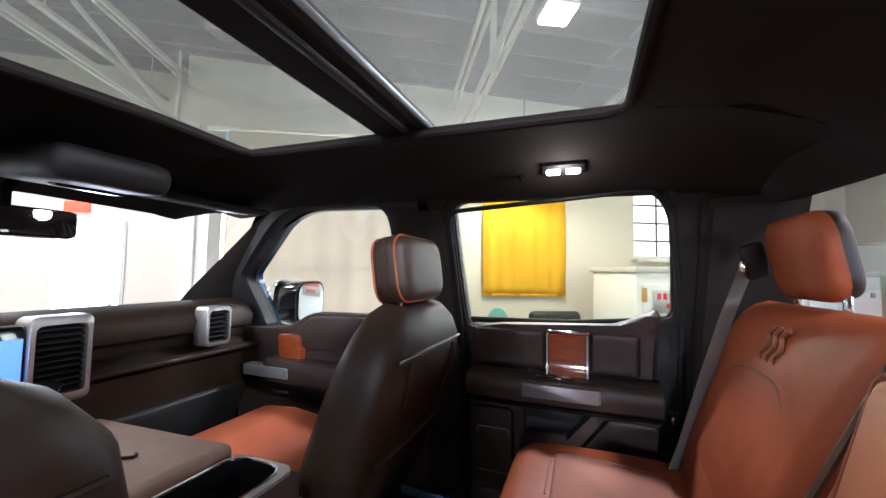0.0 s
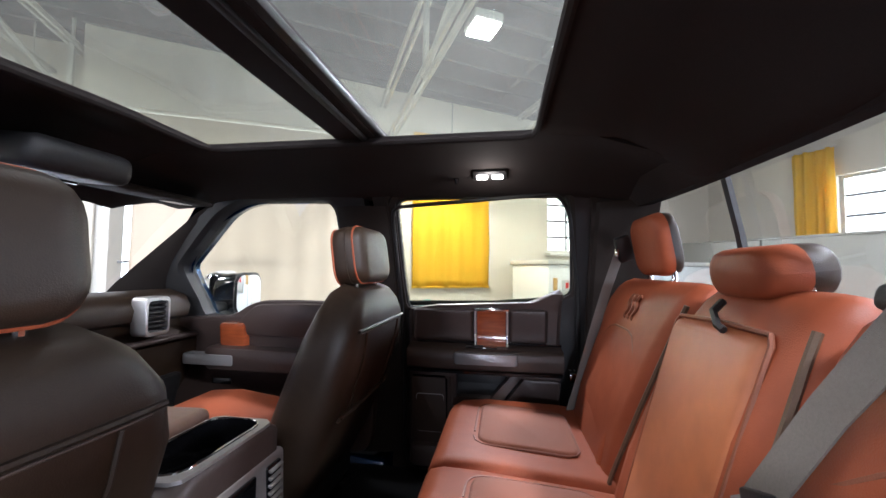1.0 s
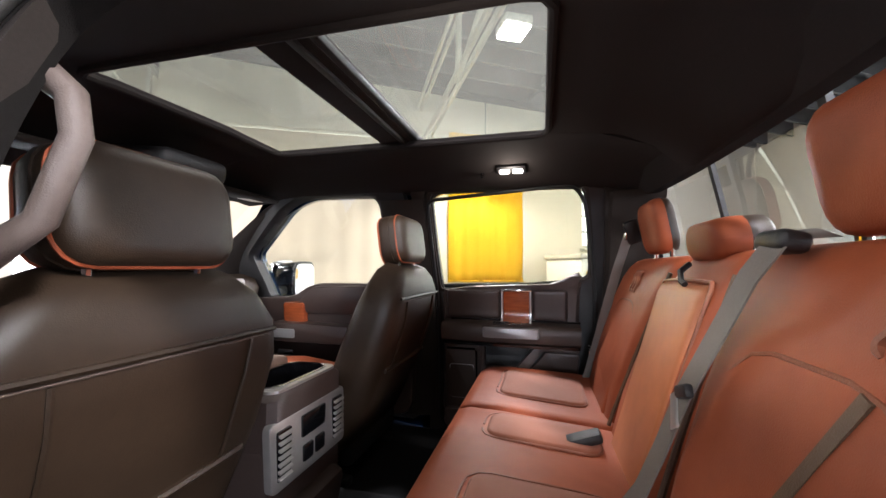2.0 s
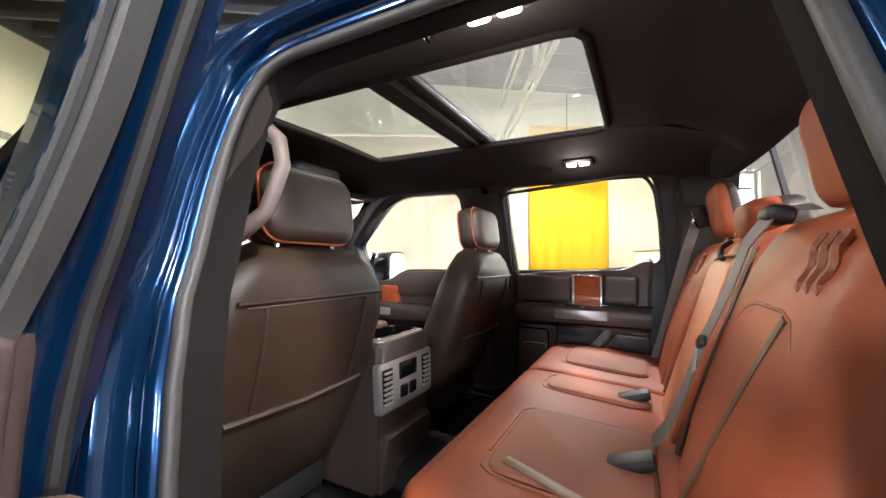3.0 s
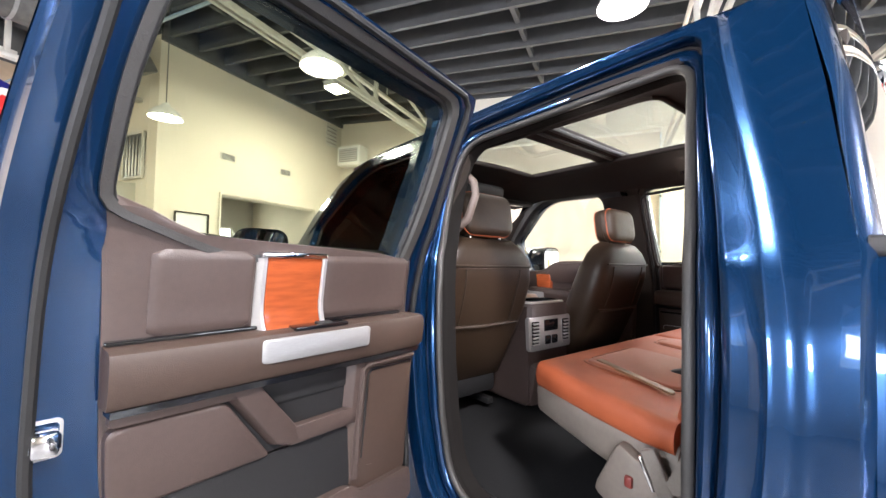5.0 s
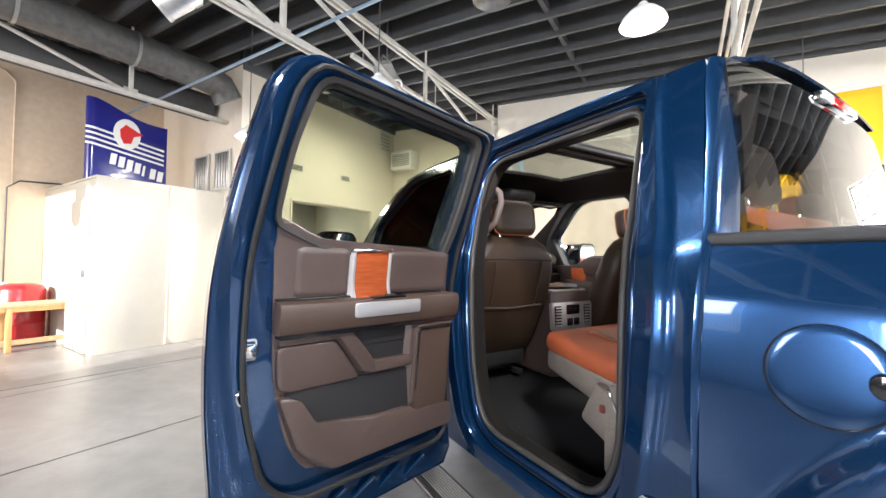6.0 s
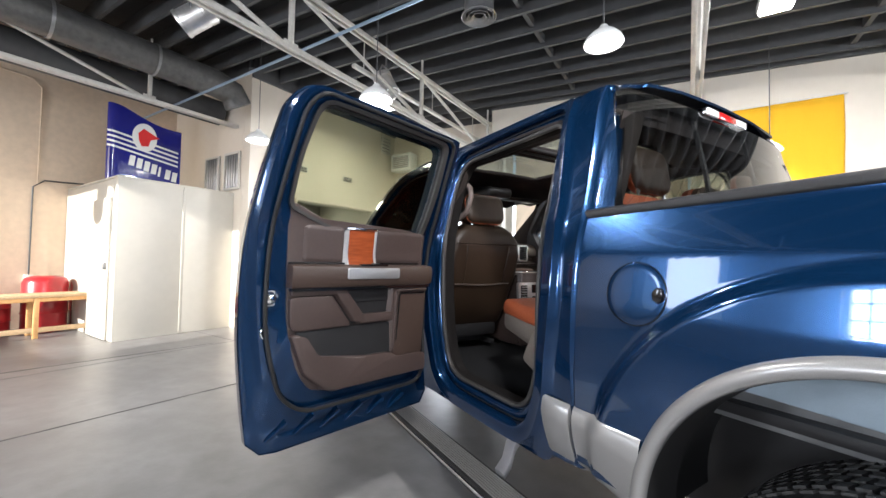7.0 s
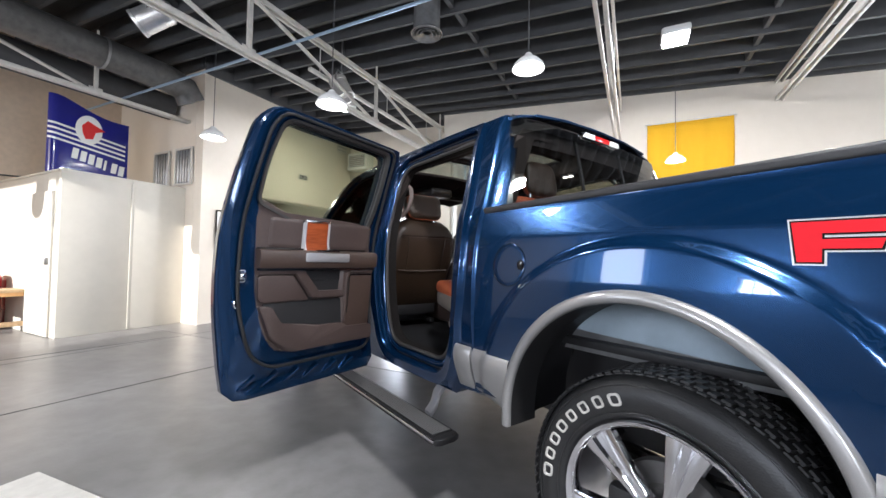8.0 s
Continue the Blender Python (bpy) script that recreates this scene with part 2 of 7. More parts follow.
def revolve(profile, n=32, axis="z", bm=None, cap=False):
    """Turns (radius, height) pairs about an axis."""
    loops = []
    for r, h in profile:
        lp = []
        for k in range(n):
            a = 2 * math.pi * k / n
            c, s = r * math.cos(a), r * math.sin(a)
            lp.append({"z": (c, s, h), "y": (c, h, s), "x": (h, c, s)}[axis])
        loops.append(lp)
    return loft(loops, cap=cap, bm=bm)


def resample(pts, n, closed=True):
    p = np.array(pts, float)
    if closed:
        p = np.vstack([p, p[:1]])
    seg = np.r_[0, np.cumsum(np.linalg.norm(np.diff(p, axis=0), axis=1))]
    t = np.linspace(0, seg[-1], n + 1)[:-1] if closed else np.linspace(0, seg[-1], n)
    return [tuple(np.interp(v, seg, p[:, k]) for k in range(p.shape[1])) for v in t]


def roundpoly(pts, radii, n=6):
    """A polygon with rounded corners (2D)."""
    out = []
    m = len(pts)
    for i in range(m):
        p, a, b = Vector(pts[i]), Vector(pts[i - 1]), Vector(pts[(i + 1) % m])
        r = radii if not isinstance(radii, (list, tuple)) else radii[i]
        da, db = (a - p), (b - p)
        r = min(r, da.length * 0.48, db.length * 0.48)
        s, e = p + da.normalized() * r, p + db.normalized() * r
        for k in range(n + 1):
            t = k / n
            out.append(tuple((1 - t) ** 2 * s + 2 * t * (1 - t) * p + t * t * e))
    return out


def rays(loop, centre, n):
    """The points of a loop at n even angles about a centre, so that two loops pair up."""
    c = Vector(centre)
    out = []
    m = len(loop)
    for k in range(n):
        a = 2 * math.pi * k / n
        d = Vector((math.cos(a), math.sin(a)))
        best = None
        for i in range(m):
            p, q = Vector(loop[i]) - c, Vector(loop[(i + 1) % m]) - c
            e = q - p
            det = d.x * (-e.y) + e.x * d.y
            if abs(det) < 1e-9:
                continue
            t = (p.x * (-e.y) + e.x * p.y) / det
            u = (d.x * p.y - d.y * p.x) / det
            if t > 0 and -1e-6 <= u <= 1 + 1e-6 and (best is None or t > best):
                best = t
        out.append(tuple(c + d * (best or 0)))
    return out


def plate(loop, depth, place, bm=None, r=0.0):
    """A flat plate: a 2D loop with a thickness. place(a, b, d) gives the 3D point; d runs from 0 to depth. r: rounded front edge."""
    bm = bm or bmesh.new()
    steps = [(0.0, 0.0), (0.0, depth)] if not r else [(0.0, 0.0), (0.0, depth - r), (r * 0.3, depth - r * 0.3), (r, depth)]
    c = Vector((sum(p[0] for p in loop) / len(loop), sum(p[1] for p in loop) / len(loop)))
    loops = []
    for inset, d in steps:
        lp = []
        for p in loop:
            v = Vector(p)
            w = v + (c - v).normalized() * inset
            lp.append(place(w.x, w.y, d))
        loops.append(lp)
    return loft(loops, bm=bm)


def span(loop, z):
    """The widest stretch of a loop at a height."""
    cut = []
    for i in range(len(loop)):
        (a0, z0), (a1, z1) = loop[i - 1], loop[i]
        if (z0 <= z < z1) or (z1 <= z < z0):
            cut.append(a0 + (a1 - a0) * (z - z0) / (z1 - z0))
    return min(cut), max(cut)


def skin(loop, depth, place, r=0.015, rows=40, cols=24):
    """A panel with a smooth curved front and rounded edges, skinned row by row."""
    zs = [p[1] for p in loop]
    lo_z, hi_z = min(zs) + 1e-4, max(zs) - 1e-4
    lo = []
    for k in range(rows + 1):
        z = lo_z + (hi_z - lo_z) * k / rows
        a0, a1 = span(loop, z)
        w = a1 - a0
        ez = min(z - lo_z, hi_z - z)
        dz = r * (1 - min(1.0, ez / r)) ** 2
        row = [place(a0, z, 0.0)]
        for i in range(cols + 1):
            t = i / cols
            f = t * t * (3 - 2 * t) * 0.5 + t * 0.5
            e = min(f, 1 - f) * w
            row.append(place(a0 + f * w, z, depth - r * (1 - min(1.0, e / r)) ** 2 - dz))
        row.append(place(a1, z, 0.0))
        lo.append(row)
    return loft(lo, closed=False)


# ---------- pickup truck: x runs to its rear, y to its right side ----------
truck = thing("pickup_truck", pose(0, 0, 0), "blue four-door pickup truck with grey trim and an open rear door", "truck")

_Z = (0.45, 0.55, 0.70, 0.90, 1.05, 1.15, 1.25, 1.35, 1.42, 1.60, 1.75, 1.83, 1.88, 1.92, 1.95, 1.97)
_Y = (0.90, 0.935, 0.965, 0.985, 0.985, 0.980, 0.968, 0.945, 0.915, 0.850, 0.790, 0.745, 0.700, 0.640, 0.520, 0.0)


def half_width(z):
    """The body's half width at a height."""
    return float(np.interp(z, _Z, _Y))


def ring_side(outer, inner, centre, side, steps, n=96):
    """A band on the body's side between two loops of (x, z). steps: (part of the way, depth inwards)."""
    A, B = rays(outer, centre, n), rays(inner, centre, n)
    loops = []
    for t, d in steps:
        lp = []
        for a, b in zip(A, B):
            x, z = a[0] + (b[0] - a[0]) * t, a[1] + (b[1] - a[1]) * t
            lp.append((x, side * (half_width(z) - d), z))
        loops.append(lp)
    return loft(loops, cap=False)


OPEN_REAR = roundpoly([(0.40, 0.675), (0.93, 0.675), (1.008, 0.85), (1.008, 1.25), (0.945, 1.780), (0.215, 1.765), (0.245, 1.52), (0.330, 1.25)], [0.12, 0.14, 0.12, 0.25, 0.06, 0.12, 0.1, 0.15], 10)
RING_REAR = [(0.18, 0.56), (1.07, 0.565), (1.10, 0.605), (1.20, 0.61), (1.20, 1.36), (1.16, 1.62), (1.115, 1.86), (0.125, 1.885), (0.15, 1.40)]
OPEN_FRONT = roundpoly([(-0.72, 0.67), (0.04, 0.67), (0.02, 1.30), (-0.01, 1.79), (-0.40, 1.79), (-0.63, 1.70), (-0.80, 1.54), (-0.88, 1.28), (-0.88, 0.90)], 0.09)
RING_FRONT = [(-1.02, 0.56), (0.18, 0.56), (0.15, 1.40), (0.125, 1.885), (-0.46, 1.875), (-0.72, 1.78), (-0.93, 1.58), (-1.05, 1.38)]

# left cab side round the open rear doorway, with the stepped jamb
def jamb(outer, inner, centre, side, steps, n=160):
    """A band on the body's side; steps: (metres outwards from the inner loop, depth inwards), ending at the outer loop."""
    A, B = rays(outer, centre, n), rays(inner, centre, n)
    loops = []
    for dist, d in steps:
        lp = []
        for p, q in zip(A, B):
            full = math.hypot(p[0] - q[0], p[1] - q[1])
            t = min(1.0, dist / full)
            x, z = q[0] + (p[0] - q[0]) * t, q[1] + (p[1] - q[1]) * t
            lp.append((x, side * (half_width(z) - d), z))
        loops.append(lp)
    return loft(loops, cap=False)


part("cab_side", jamb(RING_REAR, OPEN_REAR, (0.70, 1.2), -1,
     [(0.0, 0.064), (0.013, 0.062), (0.015, 0.052), (0.018, 0.047), (0.024, 0.043), (0.032, 0.0415), (0.040, 0.043), (0.045, 0.047), (0.048, 0.055), (0.054, 0.056), (0.057, 0.032), (0.059, 0.010), (0.0615, 0.004), (0.066, 0.001), (0.074, 0.0), (0.090, -0.002), (0.108, -0.0055), (0.114, -0.0075), (0.120, -0.0055), (0.128, 0.001), (0.142, 0.006), (0.160, 0.007), (0.9, 0.0), (0.9, 0.05)]), PAINT, truck, "", 30)
# thin dark tube added along the shut line to darken its groove
_gap = []
for p, q in zip(rays(RING_REAR, (0.70, 1.2), 160), rays(OPEN_REAR, (0.70, 1.2), 160)):
    k = 0.051 / math.hypot(p[0] - q[0], p[1] - q[1])
    gx, gz = q[0] + (p[0] - q[0]) * k, q[1] + (p[1] - q[1]) * k
    _gap.append((gx, -(half_width(gz) - 0.052), gz))
part("groove_line", tube(_gap, 0.0035, 6, closed=True), RUBBER, truck, "thin dark tube darkening the shut-line groove")
_seal = [(x, -(half_width(z) - 0.058), z) for x, z in resample(OPEN_REAR, 160)]
part("door_seal", tube(_seal, 0.0100, 10, closed=True), SEAL, truck, "grey-brown rubber door seal")
_in = roundpoly([(0.41, 0.69), (0.92, 0.69), (1.0, 0.86), (1.0, 1.25), (0.940, 1.773), (0.226, 1.752), (0.255, 1.52), (0.340, 1.25)], [0.12, 0.14, 0.12, 0.25, 0.06, 0.12, 0.1, 0.15], 10)
part("doorway_trim", ring_side(OPEN_REAR, _in, (0.70, 1.2), -1, [(0.1, 0.062), (0.35, 0.064), (0.45, 0.076), (0.6, 0.078), (0.75, 0.090), (1.0, 0.115)], 160), JAMB, truck)

# right cab side, doors shut
OPEN_RIGHT = roundpoly([(0.28, 0.645), (0.95, 0.645), (0.985, 0.84), (0.985, 1.30), (0.972, 1.830), (0.195, 1.822), (0.195, 1.28)], [0.12, 0.14, 0.10, 0.2, 0.06, 0.06, 0.3])
part("cab_side", ring_side(RING_REAR, OPEN_RIGHT, (0.70, 1.2), 1, [(0.0, 0.06), (0.0, 0.004), (0.05, 0.0), (0.3, 0.0), (0.34, 0.045), (1.0, 0.095)]), PAINT, truck)
part("doorway_trim", ring_side(RING_REAR, OPEN_RIGHT, (0.70, 1.2), 1, [(0.05, 0.10), (0.5, 0.105), (1.0, 0.11), (1.0, 0.09)]), PILLAR, truck)

CLAD_Z = (0.585, 0.592, 0.605, 0.625, 0.66, 0.70, 0.735, 0.752, 0.765, 0.785, 0.795, 0.80)


def clad_out(z):
    """How far the lower cladding stands proud: fullest at its waist, tucked under at its foot."""
    return float(np.interp(z, (0.585, 0.60, 0.63, 0.735, 0.755, 0.79, 0.80), (-0.045, -0.012, 0.004, 0.020, 0.021, 0.012, 0.0)))


for sd in (-1, 1):
    # front doorway frame, sill, A pillar
    part("front_door_frame", ring_side(RING_FRONT, OPEN_FRONT, (-0.35, 1.2), sd, [(0.0, 0.05), (0.0, 0.0), (0.3, 0.0), (0.34, 0.03), (1.0, 0.06)]), PAINT, truck)
    # grey lower cladding on the cab corner
    lo = [[(x, sd * (half_width(z) + clad_out(z) - d), z) for x, d in ((1.085, 0.03), (1.088, 0.004), (1.098, 0.0), (1.187, 0.0), (1.196, 0.004), (1.20, 0.05))] for z in CLAD_Z]
    part("cab_corner_cladding", loft(lo, closed=False), CLAD, truck, "grey painted cladding")
    # rear corner of the cab, from the belt to the roof
    lo = []
    for z in np.linspace(0.61, 1.862, 26):
        xr = float(np.interp(z, (0.5, 1.36, 1.62, 1.88), (1.2, 1.2, 1.165, 1.11)))
        w = half_width(z)
        lo.append([(xr, sd * (w - 0.001), z), (xr + 0.012, sd * (w - 0.012), z), (xr + 0.02, sd * (w - 0.04), z), (xr + 0.02, sd * (w - 0.12), z)])
    part("cab_corner", loft(lo, closed=False), PAINT, truck)

# roof round the glass
def roof_z(x, y):
    crown = float(np.interp(abs(y), (0.0, 0.3, 0.52, 0.64, 0.70), (1.965, 1.955, 1.932, 1.905, 1.875)))
    return crown - 0.07 * max(0.0, (-x - 0.30)) ** 1.6 * 1.4 - 0.20 * max(0.0, x - 0.75) ** 2


def roof_piece(name, x0, x1, y0, y1, material, drop=0.0, nx=14, ny=10, label=""):
    lo = []
    for x in np.linspace(x0, x1, nx):
        top = [(x, y, roof_z(x, y) - drop) for y in np.linspace(y0, y1, ny)]
        bot = [(x, y, roof_z(x, y) - drop - 0.012) for y in np.linspace(y1, y0, ny)]
        lo.append(top + bot)
    return part(name, loft(lo), material, truck, label)


roof_piece("roof_rail", -0.74, 1.140, -0.712, -0.54, PAINT)
roof_piece("roof_rail", -0.74, 1.140, 0.54, 0.712, PAINT)
roof_piece("roof_rear", 0.88, 1.165, -0.54, 0.54, PAINT)
roof_piece("roof_header", -0.74, -0.56, -0.54, 0.54, PAINT)
roof_piece("sunroof_glass", -0.56, 0.225, -0.54, 0.54, GLASS_ROOF, 0.004, label="tinted glass sunroof panel").visible_shadow = False
roof_piece("sunroof_glass", 0.235, 0.88, -0.54, 0.54, GLASS_ROOF, 0.004, label="tinted glass sunroof panel").visible_shadow = False


# headliner: four slabs round the opening and a cross bar
def liner_z(x, y):
    z = float(np.interp(abs(y), (0.0, 0.34, 0.45, 0.56, 0.64, 0.70), (1.885, 1.876, 1.858, 1.825, 1.797, 1.79) if y > 0 else (1.885, 1.876, 1.862, 1.836, 1.812, 1.79)))
    side = float(np.interp(abs(y), (0.20, 0.70), (1.0, 0.30)))
    mid = float(np.interp(abs(y), (0.42, 0.62), (1.0, 0.15)))
    return z - 0.46 * mid * max(0.0, -x - 0.40) ** 1.3 - side * float(np.interp(x, (0.78, 0.95, 1.05, 1.12), (0, 0.02, 0.07, 0.14)))


def liner_piece(name, x0, x1, y0, y1, nx=16, ny=12, material=LINER, thick=0.014, lift=0.0):
    lo = []
    for x in np.linspace(x0, x1, nx):
        a = [(x, y, liner_z(x, y) + lift) for y in np.linspace(y0, y1, ny)]
        b = [(x, y, liner_z(x, y) + lift + thick) for y in np.linspace(y1, y0, ny)]
        lo.append(a + b)
    return part(name, loft(lo), material, truck)


SUN_L, SUN_R, SUN_F, SUN_B = -0.412, 0.262, -0.260, 0.742       # the opening in the headliner
liner_piece("headliner_side", -0.80, 1.16, -0.72, SUN_L + 0.006)
liner_piece("headliner_side", -0.80, 1.16, SUN_R - 0.006, 0.72)
liner_piece("headliner_rear", SUN_B - 0.004, 1.16, SUN_L, SUN_R)
liner_piece("headliner_front", -0.80, SUN_F + 0.004, SUN_L, SUN_R)
_fr = resample(roundpoly([(SUN_F - 0.012, SUN_L - 0.006), (SUN_B + 0.004, SUN_L - 0.006), (SUN_B + 0.004, SUN_R + 0.006), (SUN_F - 0.012, SUN_R + 0.006)], 0.05), 90)
part("sunroof_well", loft([[(x, y, liner_z(x, y) + 0.01) for x, y in _fr],
                           [(0.16 + (x - 0.16) * (1.22 if x > 0.2 else 1.55), -0.086 + (y + 0.086) * 1.35, roof_z(0.16 + (x - 0.16) * 1.2, (y + 0.086) * 1.35) - 0.018) for x, y in _fr]], cap=False), LINER, truck)
# raised lip round the opening
_lip = [(x, y, liner_z(x, y) - 0.002) for x, y in resample(roundpoly([(SUN_F, SUN_L), (SUN_B, SUN_L), (SUN_B, SUN_R), (SUN_F, SUN_R)], 0.05), 90)]
part("sunroof_lip", tube(_lip, 0.010, 8, closed=True), LINER, truck)
part("sunroof_crossbar", rbox((0.140, 0.94, 0.045), (0.226, -0.05, 1.912), 0.015, 3), LINER, truck, "black sunroof cross bar")
part("sunroof_bar_trim", rbox((0.022, 0.92, 0.02), (0.296, -0.05, 1.900), 0.006), DARKPL, truck)
part("sunroof_bar_trim", rbox((0.018, 0.92, 0.014), (0.254, -0.05, 1.886), 0.005), DARKPL, truck)

for sd, dx0, dy0 in ((-1, 0.630, -0.612), (1, 0.606, 0.505)):
    dz = liner_z(dx0, dy0)
    dome = part("dome_lamp", rbox((0.115, 0.052, 0.014), (dx0, dy0, dz - 0.008), 0.008, rot=(sd * -22, 0, 0)), DARKPL, truck)
    for dx in (-0.026, 0.026):
        part("lens", rbox((0.038, 0.020, 0.012), (dx0 + dx, dy0 - sd * 0.002, dz - 0.016), 0.005, rot=(sd * -22, 0, 0)), DOME_GLOW, dome, "lit warm white lens")
    hx, hy = dx0 - 0.115, dy0 + sd * 0.035
    hz = liner_z(hx, hy)
    part("coat_hook", tube([(hx, hy, hz), (hx, hy - sd * 0.013, hz - 0.016), (hx, hy - sd * 0.027, hz - 0.020), (hx, hy - sd * 0.035, hz - 0.006)], 0.006, 8), BLACKG, truck)
    lamp("dome_light", "POINT", pose(dx0, dy0 - sd * 0.03, dz - 0.05), 0.7, (1.0, 0.88, 0.72), radius=0.03)

# ---------- floor, firewall and rear wall of the cab ----------
part("cab_floor", rbox((2.2, 1.72, 0.05), (0.05, 0, 0.635), 0.01), CARPET, truck, "black carpet floor")
part("floor_tunnel", rbox((1.5, 0.30, 0.10), (-0.05, 0, 0.71), 0.04, 3), CARPET, truck)
part("sill_plate", rbox((0.62, 0.07, 0.012), (0.70, -0.84, 0.662), 0.004), DARKPL, truck)
part("sill_plate", rbox((0.62, 0.07, 0.012), (0.70, 0.84, 0.662), 0.004), DARKPL, truck)
part("firewall", rbox((0.05, 1.7, 0.62), (-1.02, 0, 0.97), 0.02), DARKPL, truck)
part("rear_wall", rbox((0.05, 1.66, 0.72), (1.165, 0, 1.03), 0.02), PILLAR, truck)

# rear window: three panes in a dark frame, leaning forward
def back_x(z, y=0.0):
    """The rear glass bows to the rear between the cab's corners."""
    return float(np.interp(z, (1.36, 1.62, 1.88), (1.205, 1.165, 1.11))) + 0.05 * max(0.0, 1 - (abs(y) / 0.78) ** 2.5)


_outer = [(-0.815, 1.365), (0.815, 1.365), (0.700, 1.862), (-0.700, 1.862)]
_hole = [(-0.765, 1.40), (0.765, 1.40), (0.652, 1.815), (-0.652, 1.815)]
A, B = rays(roundpoly(_outer, 0.07), (0, 1.6), 80), rays(roundpoly(_hole, 0.06), (0, 1.6), 80)
rw = part("rear_window", loft([[(back_x(z, y) + d, y, z) for y, z in L] for L, d in ((A, -0.03), (A, 0.008), (B, 0.008), (B, -0.03))], cap=False), BLACKG, truck, "sliding rear window in a gloss black frame")
part("pane", loft([[(back_x(z, y) + d, y * k, 1.6 + (z - 1.6) * k) for y, z in A] for d, k in ((0.010, 1.0), (0.014, 0.995))], cap=False), BLACKG, rw)
_cols = np.linspace(-1, 1, 22)
part("pane", loft([[(back_x(z, y) + 0.015, y, z) for y in _cols * float(np.interp(z, (1.365, 1.862), (0.805, 0.695)))] for z in np.linspace(1.375, 1.855, 12)], closed=False), GLASS_REAR, rw, "tinted flush pane").visible_shadow = False
for y in (-0.22, 0.22):
    part("window_post", loft([[(back_x(z, y) + dx, y + dy, z) for dx, dy in ((-0.002, -0.010), (-0.002, 0.010), (-0.014, 0.010), (-0.014, -0.010))] for z in (1.39, 1.6, 1.82)]), DARKPL, rw)
part("rear_header", loft([[(back_x(z, y) - d, y, z + 0.022) for d, z in ((0.02, 1.86), (0.10, 1.78), (0.055, 1.715), (0.02, 1.715))] for y in np.linspace(-0.66, 0.66, 15)]), LINER, truck)
for sd in (-1, 1):   # C pillar inner trim
    lo = []
    for z in np.linspace(0.75, 1.76, 12):
        w = half_width(z) - 0.10
        lo.append([(0.985, sd * w, z), (1.0, sd * (w - 0.03), z), (1.10, sd * (w - 0.07), z), (1.17, sd * (w - 0.12), z), (1.17, sd * w, z)])
    part("pillar_trim", loft(lo), PILLAR, truck, "grey cloth-covered rear pillar trim")
    # B pillar inner trim
    lo = []
    for z in np.linspace(0.72, 1.76, 14):
        w = half_width(z) - 0.07
        e = 0.212 if sd > 0 else float(np.interp(z, (0.9, 1.28, 1.52, 1.76), (0.31, 0.312, 0.252, 0.245)))
        lo.append([(-0.04, sd * w, z), (-0.02, sd * (w - 0.04), z), (e - 0.18, sd * (w - 0.062), z), (e - 0.06, sd * (w - 0.052), z), (e - 0.008, sd * (w - 0.035), z), (e, sd * w, z)])
    part("pillar_trim", loft(lo), PILLAR, truck, "grey-brown plastic centre pillar trim")
    # A pillar
    rows_ = (((-1.30, 0.79, 1.32), (-0.98, 0.87, 1.32)), ((-1.14, 0.765, 1.445), (-0.885, 0.855, 1.46)), ((-0.98, 0.75, 1.555), (-0.785, 0.825, 1.565)),
             ((-0.82, 0.735, 1.665), (-0.655, 0.79, 1.680)), ((-0.69, 0.72, 1.755), (-0.545, 0.765, 1.755)), ((-0.56, 0.70, 1.815), (-0.42, 0.745, 1.80)))
    lo = []
    for f, r_ in rows_:
        f, r_ = Vector((f[0], sd * f[1], f[2])), Vector((r_[0], sd * r_[1], r_[2]))
        inn = Vector((0.0, -sd * 0.03, -0.012))
        lo.append([f, f + inn * 0.7, f * 0.65 + r_ * 0.35 + inn * 1.3, f * 0.25 + r_ * 0.75 + inn, r_, r_ - inn * 1.5, f - inn * 1.2])
    part("windscreen_pillar", loft(lo), PILLAR, truck, "grey cloth-covered windscreen pillar", 60)

GRAB = mat("grey_brown_handle_plastic", (0.14, 0.105, 0.090), 0.5, grain=0.3, scale=120, bump=0.3, bscale=600)
# grab handle on the left centre pillar
gh = part("grab_handle", tube([(0.14, -0.745, 1.685), (0.20, -0.715, 1.665), (0.250, -0.705, 1.625), (0.262, -0.706, 1.58), (0.235, -0.716, 1.495), (0.195, -0.738, 1.455), (0.09, -0.79, 1.435)],
                              [0.020, 0.018, 0.0145, 0.014, 0.0145, 0.017, 0.022], 12), GRAB, truck, "grey-brown plastic grab handle")

# chmsl: high brake lamp
ch = part("high_brake_lamp", rbox((0.05, 0.36, 0.032), (1.168, 0, 1.862), 0.01), CHROME, truck)
part("red_lens", rbox((0.012, 0.14, 0.028), (1.192, 0, 1.862), 0.004), mat("red_lens", (0.6, 0.01, 0.01), 0.15, coat=1.0, grain=0.1), ch, "red brake lens")
for y in (-0.125, 0.125):
    part("clear_lens", rbox((0.012, 0.09, 0.028), (1.192, y, 1.862), 0.004), mat("clear_lens", (0.85, 0.85, 0.82), 0.1, coat=1.0, grain=0.1), ch, "clear cargo lamp lens")


